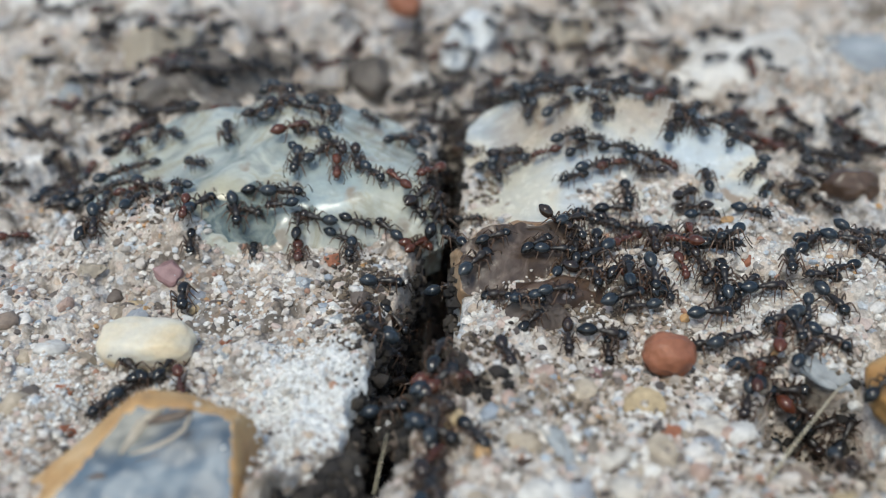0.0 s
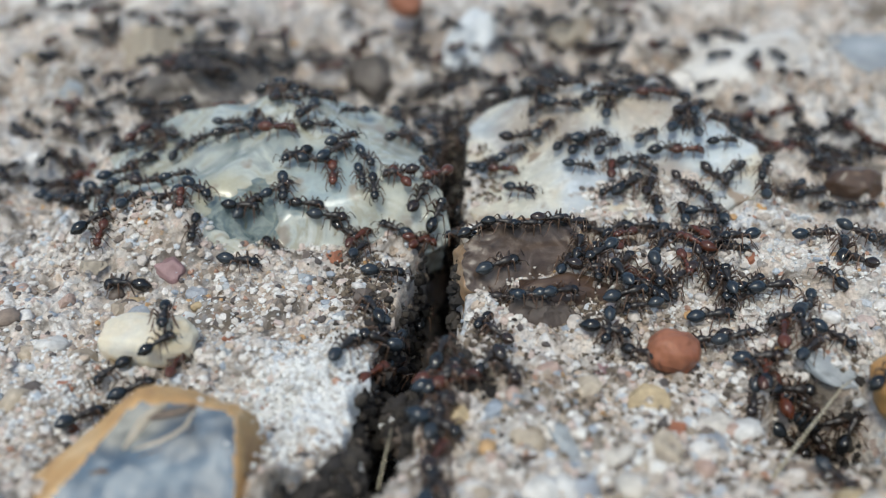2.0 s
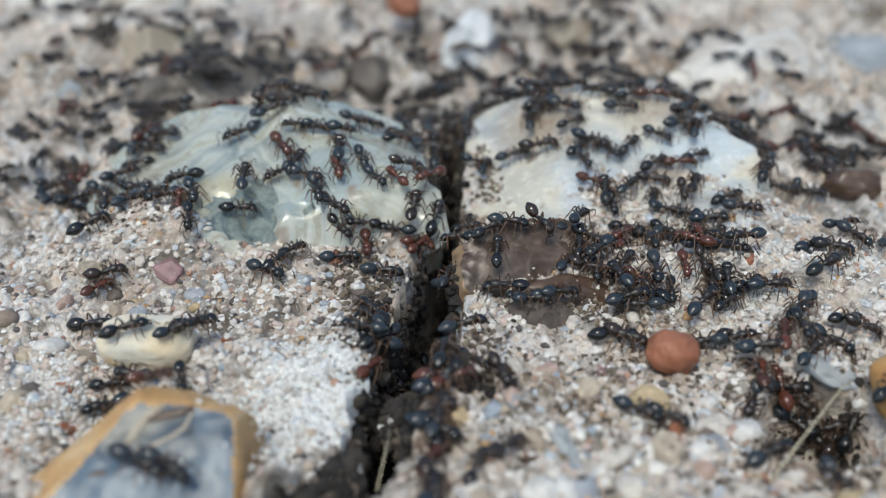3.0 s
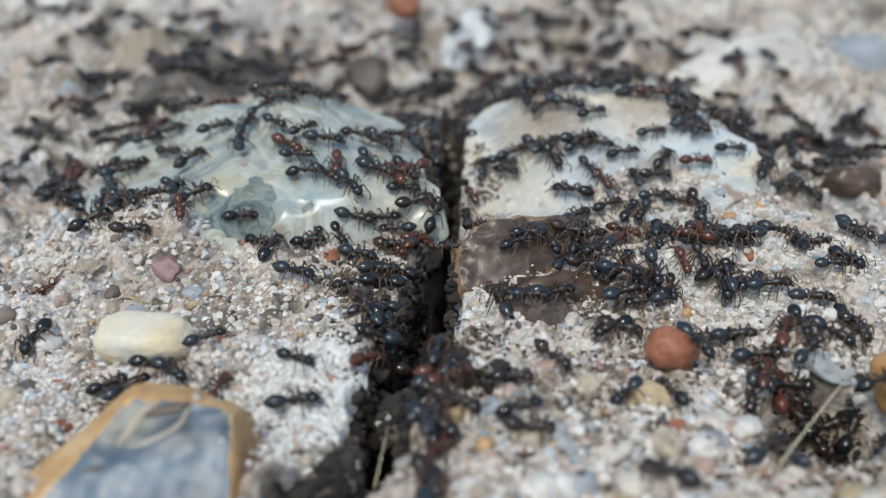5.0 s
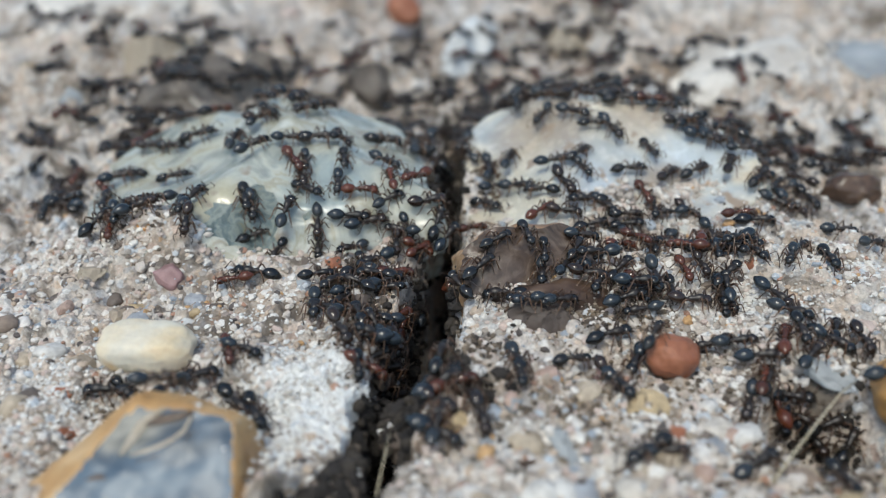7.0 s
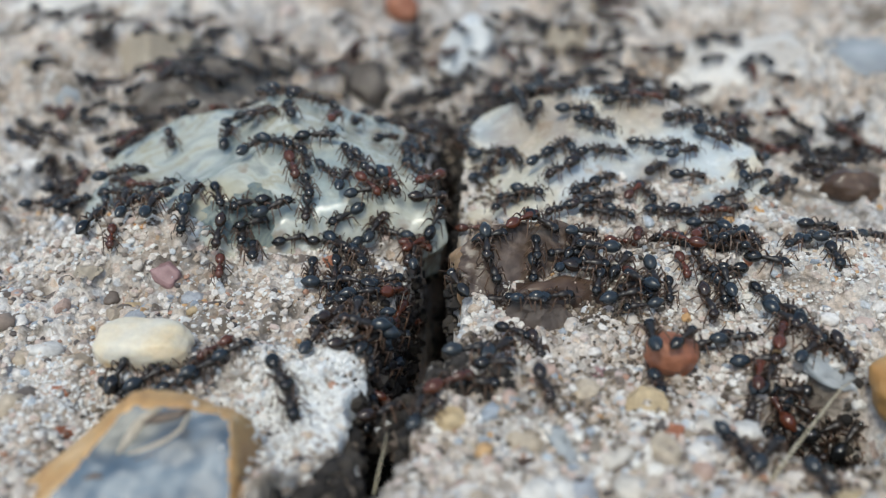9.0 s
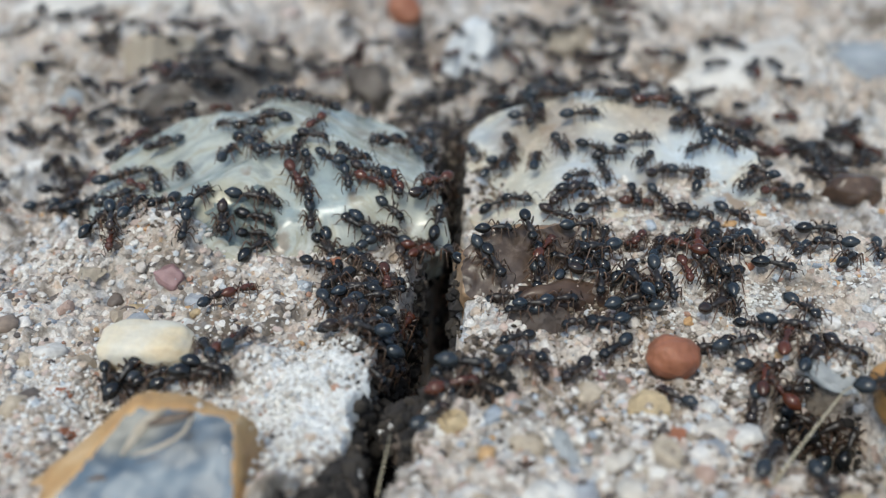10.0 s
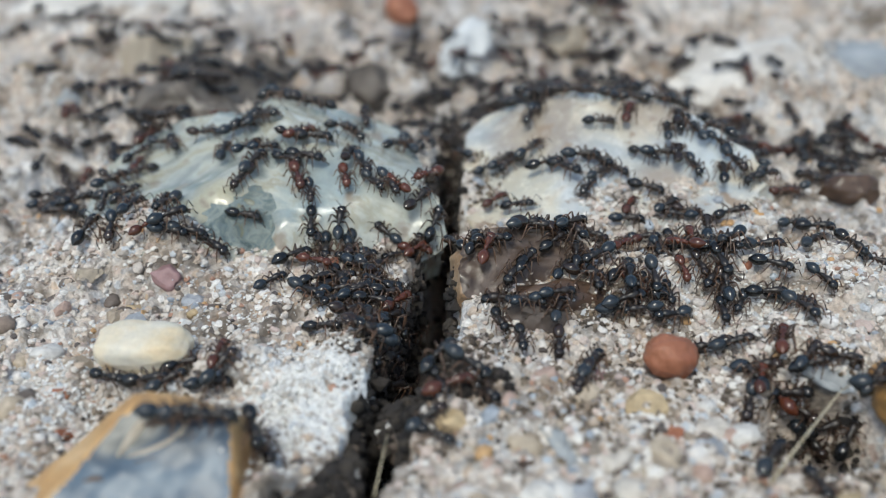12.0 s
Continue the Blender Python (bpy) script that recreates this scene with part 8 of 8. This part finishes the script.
    crawl(next(todo), [(0, -0.3, -19.8, 73), (7, -0.3, -19.8, 73), (9, 2.8, -5.7, -88), (9.8, 2.7, -5.7, -75), (10.5, 2.3, -5.4, -75), (11.2, -3.6, 2.8, -74), (12, -3.5, 2.7, -61)])
    crawl(next(todo), [(0, -1.2, -14.1, -19), (7, -1.2, -14.1, -19), (9, 1.6, -14.6, 19), (9.8, 1.4, -15.8, 0), (10.5, 0.5, -15.9, 0), (11.2, 1.5, -15.8, 0), (12, 1.5, -15.8, -35)])
    crawl(next(todo), [(0, 15.7, -31.7, -95), (7, 15.7, -31.7, -95), (9, 18.0, -23.0, -78), (9.8, 17.8, -22.9, -78), (10.5, 18.1, -22.9, -90), (11.2, 16.9, -31.7, -95), (12, 16.9, -31.7, -95)])
    crawl(next(todo), [(0, 20.2, -12.1, -89), (7, 20.2, -12.1, -89), (9, 20.7, -12.4, -64), (9.8, 21.8, -12.1, -20), (10.5, 20.7, -13.0, 0), (11.2, 21.4, -11.8, 0), (12, 20.3, -14.3, 19)])
    crawl(next(todo), [(0, 22.1, -12.2, -42), (7, 22.1, -12.2, -42), (9, 21.8, -12.2, -53), (9.8, 21.6, -15.8, 55), (10.5, 21.6, -15.7, 68), (11.2, 21.6, -16.5, 63), (12, 21.6, -16.6, 68)])
    crawl(next(todo), [(0, 32.8, 24.3, -54), (9, 32.8, 24.3, -54), (9.8, 33.6, 23.5, 0), (10.5, 34.1, 23.6, 37), (11.2, 32.9, 23.5, 66), (12, 32.9, 23.5, 66)])
    crawl(next(todo), [(0, 30.9, 25.1, -1), (9.8, 30.9, 25.1, -1), (10.5, 31.5, 24.7, 0), (11.2, 33.3, 23.9, 0), (12, 28.9, 19.6, -69)])
    crawl(next(todo), [(0, -31.6, 18.0, -69), (10.5, -31.6, 18.0, -69), (11.2, -32.9, 17.1, -36), (12, -30.2, 9.6, -139)])
    crawl(next(todo), [(0, 15.5, -11.6, -180), (12, 15.5, -11.6, -180)])
    crawl(next(todo), [(0, 16.7, -12.3, 0), (12, 16.7, -12.3, 0)])
    crawl(next(todo), [(0, 16.5, -16.0, -107), (12, 16.5, -16.0, -107)])
    crawl(next(todo), [(0, 17.3, -14.8, 69), (12, 17.3, -14.8, 69)])
    crawl(next(todo), [(0, 19.1, -12.7, 69), (12, 19.1, -12.7, 69)])
    crawl(next(todo), [(0, 20.2, -13.8, 46), (12, 20.2, -13.8, 46)])
    crawl(next(todo), [(0, 17.7, -13.6, 0), (12, 17.7, -13.6, 0)])
    crawl(next(todo), [(0, 19.8, -14.8, -37), (12, 19.8, -14.8, -37)])
    crawl(next(todo), [(0, 21.4, -15.3, 19), (12, 21.4, -15.3, 19)])
    crawl(next(todo), [(0, 19.1, -14.6, 0), (12, 19.1, -14.6, 0)])
    crawl(next(todo), [(0, 20.6, -15.3, -64), (12, 20.6, -15.3, -64)])
    crawl(next(todo), [(0, 22.6, -16.1, 45), (12, 22.6, -16.1, 45)])
    crawl(next(todo), [(0, 17.5, -6.9, 83), (12, 17.5, -6.9, 83)])
    crawl(next(todo), [(0, 17.1, -7.2, -90), (12, 17.1, -7.2, -90)])
    crawl(next(todo), [(0, 3.7, -7.9, -180), (12, 3.7, -7.9, -180)])
    crawl(next(todo), [(0, 4.8, -9.3, -180), (12, 4.8, -9.3, -180)])
    crawl(next(todo), [(0, 11.8, -9.5, -180), (12, 11.8, -9.5, -180)])
    crawl(next(todo), [(0, 11.0, -8.8, 20), (12, 11.0, -8.8, 20)])
    crawl(next(todo), [(0, -4.0, -12.4, -180), (12, -4.0, -12.4, -180)])
    crawl(next(todo), [(0, -3.1, -10.8, 36), (12, -3.1, -10.8, 36)])
    crawl(next(todo), [(0, -3.5, -10.9, 0), (12, -3.5, -10.9, 0)])
    crawl(next(todo), [(0, 11.2, -5.7, 48), (12, 11.2, -5.7, 48)])
    crawl(next(todo), [(0, 12.0, -7.0, -52), (12, 12.0, -7.0, -52)])
    crawl(next(todo), [(0, 13.0, -6.9, -89), (12, 13.0, -6.9, -89)])
    crawl(next(todo), [(0, 13.8, -7.5, -91), (12, 13.8, -7.5, -91)])
    crawl(next(todo), [(0, 0.6, -17.1, 19), (12, 0.6, -17.1, 19)])
    crawl(next(todo), [(0, -0.6, -19.2, 37), (12, -0.6, -19.2, 37)])
    crawl(next(todo), [(0, -1.7, -0.1, 0), (12, -1.7, -0.1, 0)])
    crawl(next(todo), [(0, 9.4, -6.0, -37), (12, 9.4, -6.0, -37)])
    crawl(next(todo), [(0, 7.6, -6.0, 59), (12, 7.6, -6.0, 59)])
    crawl(next(todo), [(0, 15.0, -5.9, -84), (12, 15.0, -5.9, -84)])
    crawl(next(todo), [(0, 16.2, -5.3, -78), (12, 16.2, -5.3, -78)])
    crawl(next(todo), [(0, 10.5, -3.2, 36), (12, 10.5, -3.2, 36)])
    crawl(next(todo), [(0, 5.2, -9.4, 0), (12, 5.2, -9.4, 0)])
    crawl(next(todo), [(0, 6.9, -8.7, 20), (12, 6.9, -8.7, 20)])
    crawl(next(todo), [(0, 8.9, -6.5, 0), (12, 8.9, -6.5, 0)])
    crawl(next(todo), [(0, -0.1, 14.3, 86), (12, -0.1, 14.3, 86)])
    crawl(next(todo), [(0, -0.8, 8.5, 75), (12, -0.8, 8.5, 75)])
    crawl(next(todo), [(0, -0.6, 11.6, 39), (12, -0.6, 11.6, 39)])
    crawl(next(todo), [(0, -1.1, -0.8, -85), (12, -1.1, -0.8, -85)])
    crawl(next(todo), [(0, -0.5, 1.4, 76), (12, -0.5, 1.4, 76)])
    crawl(next(todo), [(0, 0.5, 43.2, 56), (12, 0.5, 43.2, 56)])
    crawl(next(todo), [(0, 1.1, 41.0, 65), (12, 1.1, 41.0, 65)])
    crawl(next(todo), [(0, 0.5, 43.8, 77), (12, 0.5, 43.8, 77)])
    crawl(next(todo), [(0, -1.0, 13.2, -75), (12, -1.0, 13.2, -75)])
    crawl(next(todo), [(0, -0.4, 8.9, 75), (12, -0.4, 8.9, 75)])
    crawl(next(todo), [(0, 0.3, 14.3, 81), (12, 0.3, 14.3, 81)])
    crawl(next(todo), [(0, -1.8, -0.4, 51), (12, -1.8, -0.4, 51)])
    crawl(next(todo), [(0, -2.2, -7.9, 0), (12, -2.2, -7.9, 0)])
    for x, y, h, t in LATE:
        edge = crack_at(y)[0] - 0.7 * crack_at(y)[1]
        crawl(next(todo), [(0, edge, y, 180), (t, edge, y, 180), (t + 2.2, x, y, h), (t + 3.6, x + RNG.uniform(-0.9, 0.9), y + RNG.uniform(-0.7, 0.7), h + RNG.uniform(-50, 50)), (12.0, x, y - 0.4, h)])
    for n, (x, y, h) in enumerate(HEAP):
        crawl(next(todo), [(0.0, x, y, h), (4.0, x + RNG.uniform(-1, 1), y + RNG.uniform(-0.7, 0.7), h + RNG.uniform(-60, 60)),
                           (8.0, x + RNG.uniform(-1, 1), y + RNG.uniform(-0.7, 0.7), h + RNG.uniform(-60, 60)), (12.0, x, y, h)], 0.75 if n < PILED and n % 3 == 0 else 0.0)
    for crowd_piece in CROWDS:
        a, b = RNG.uniform(0, 360), RNG.choice((-1, 1))
        walk(crowd_piece, [(t, pose(MM * 0.9 * math.cos(radians(a + b * t * 40)), MM * 0.6 * math.sin(radians(a + b * t * 55)), 0)) for t in np.arange(0, 12.01, 0.75).tolist()])


motions()
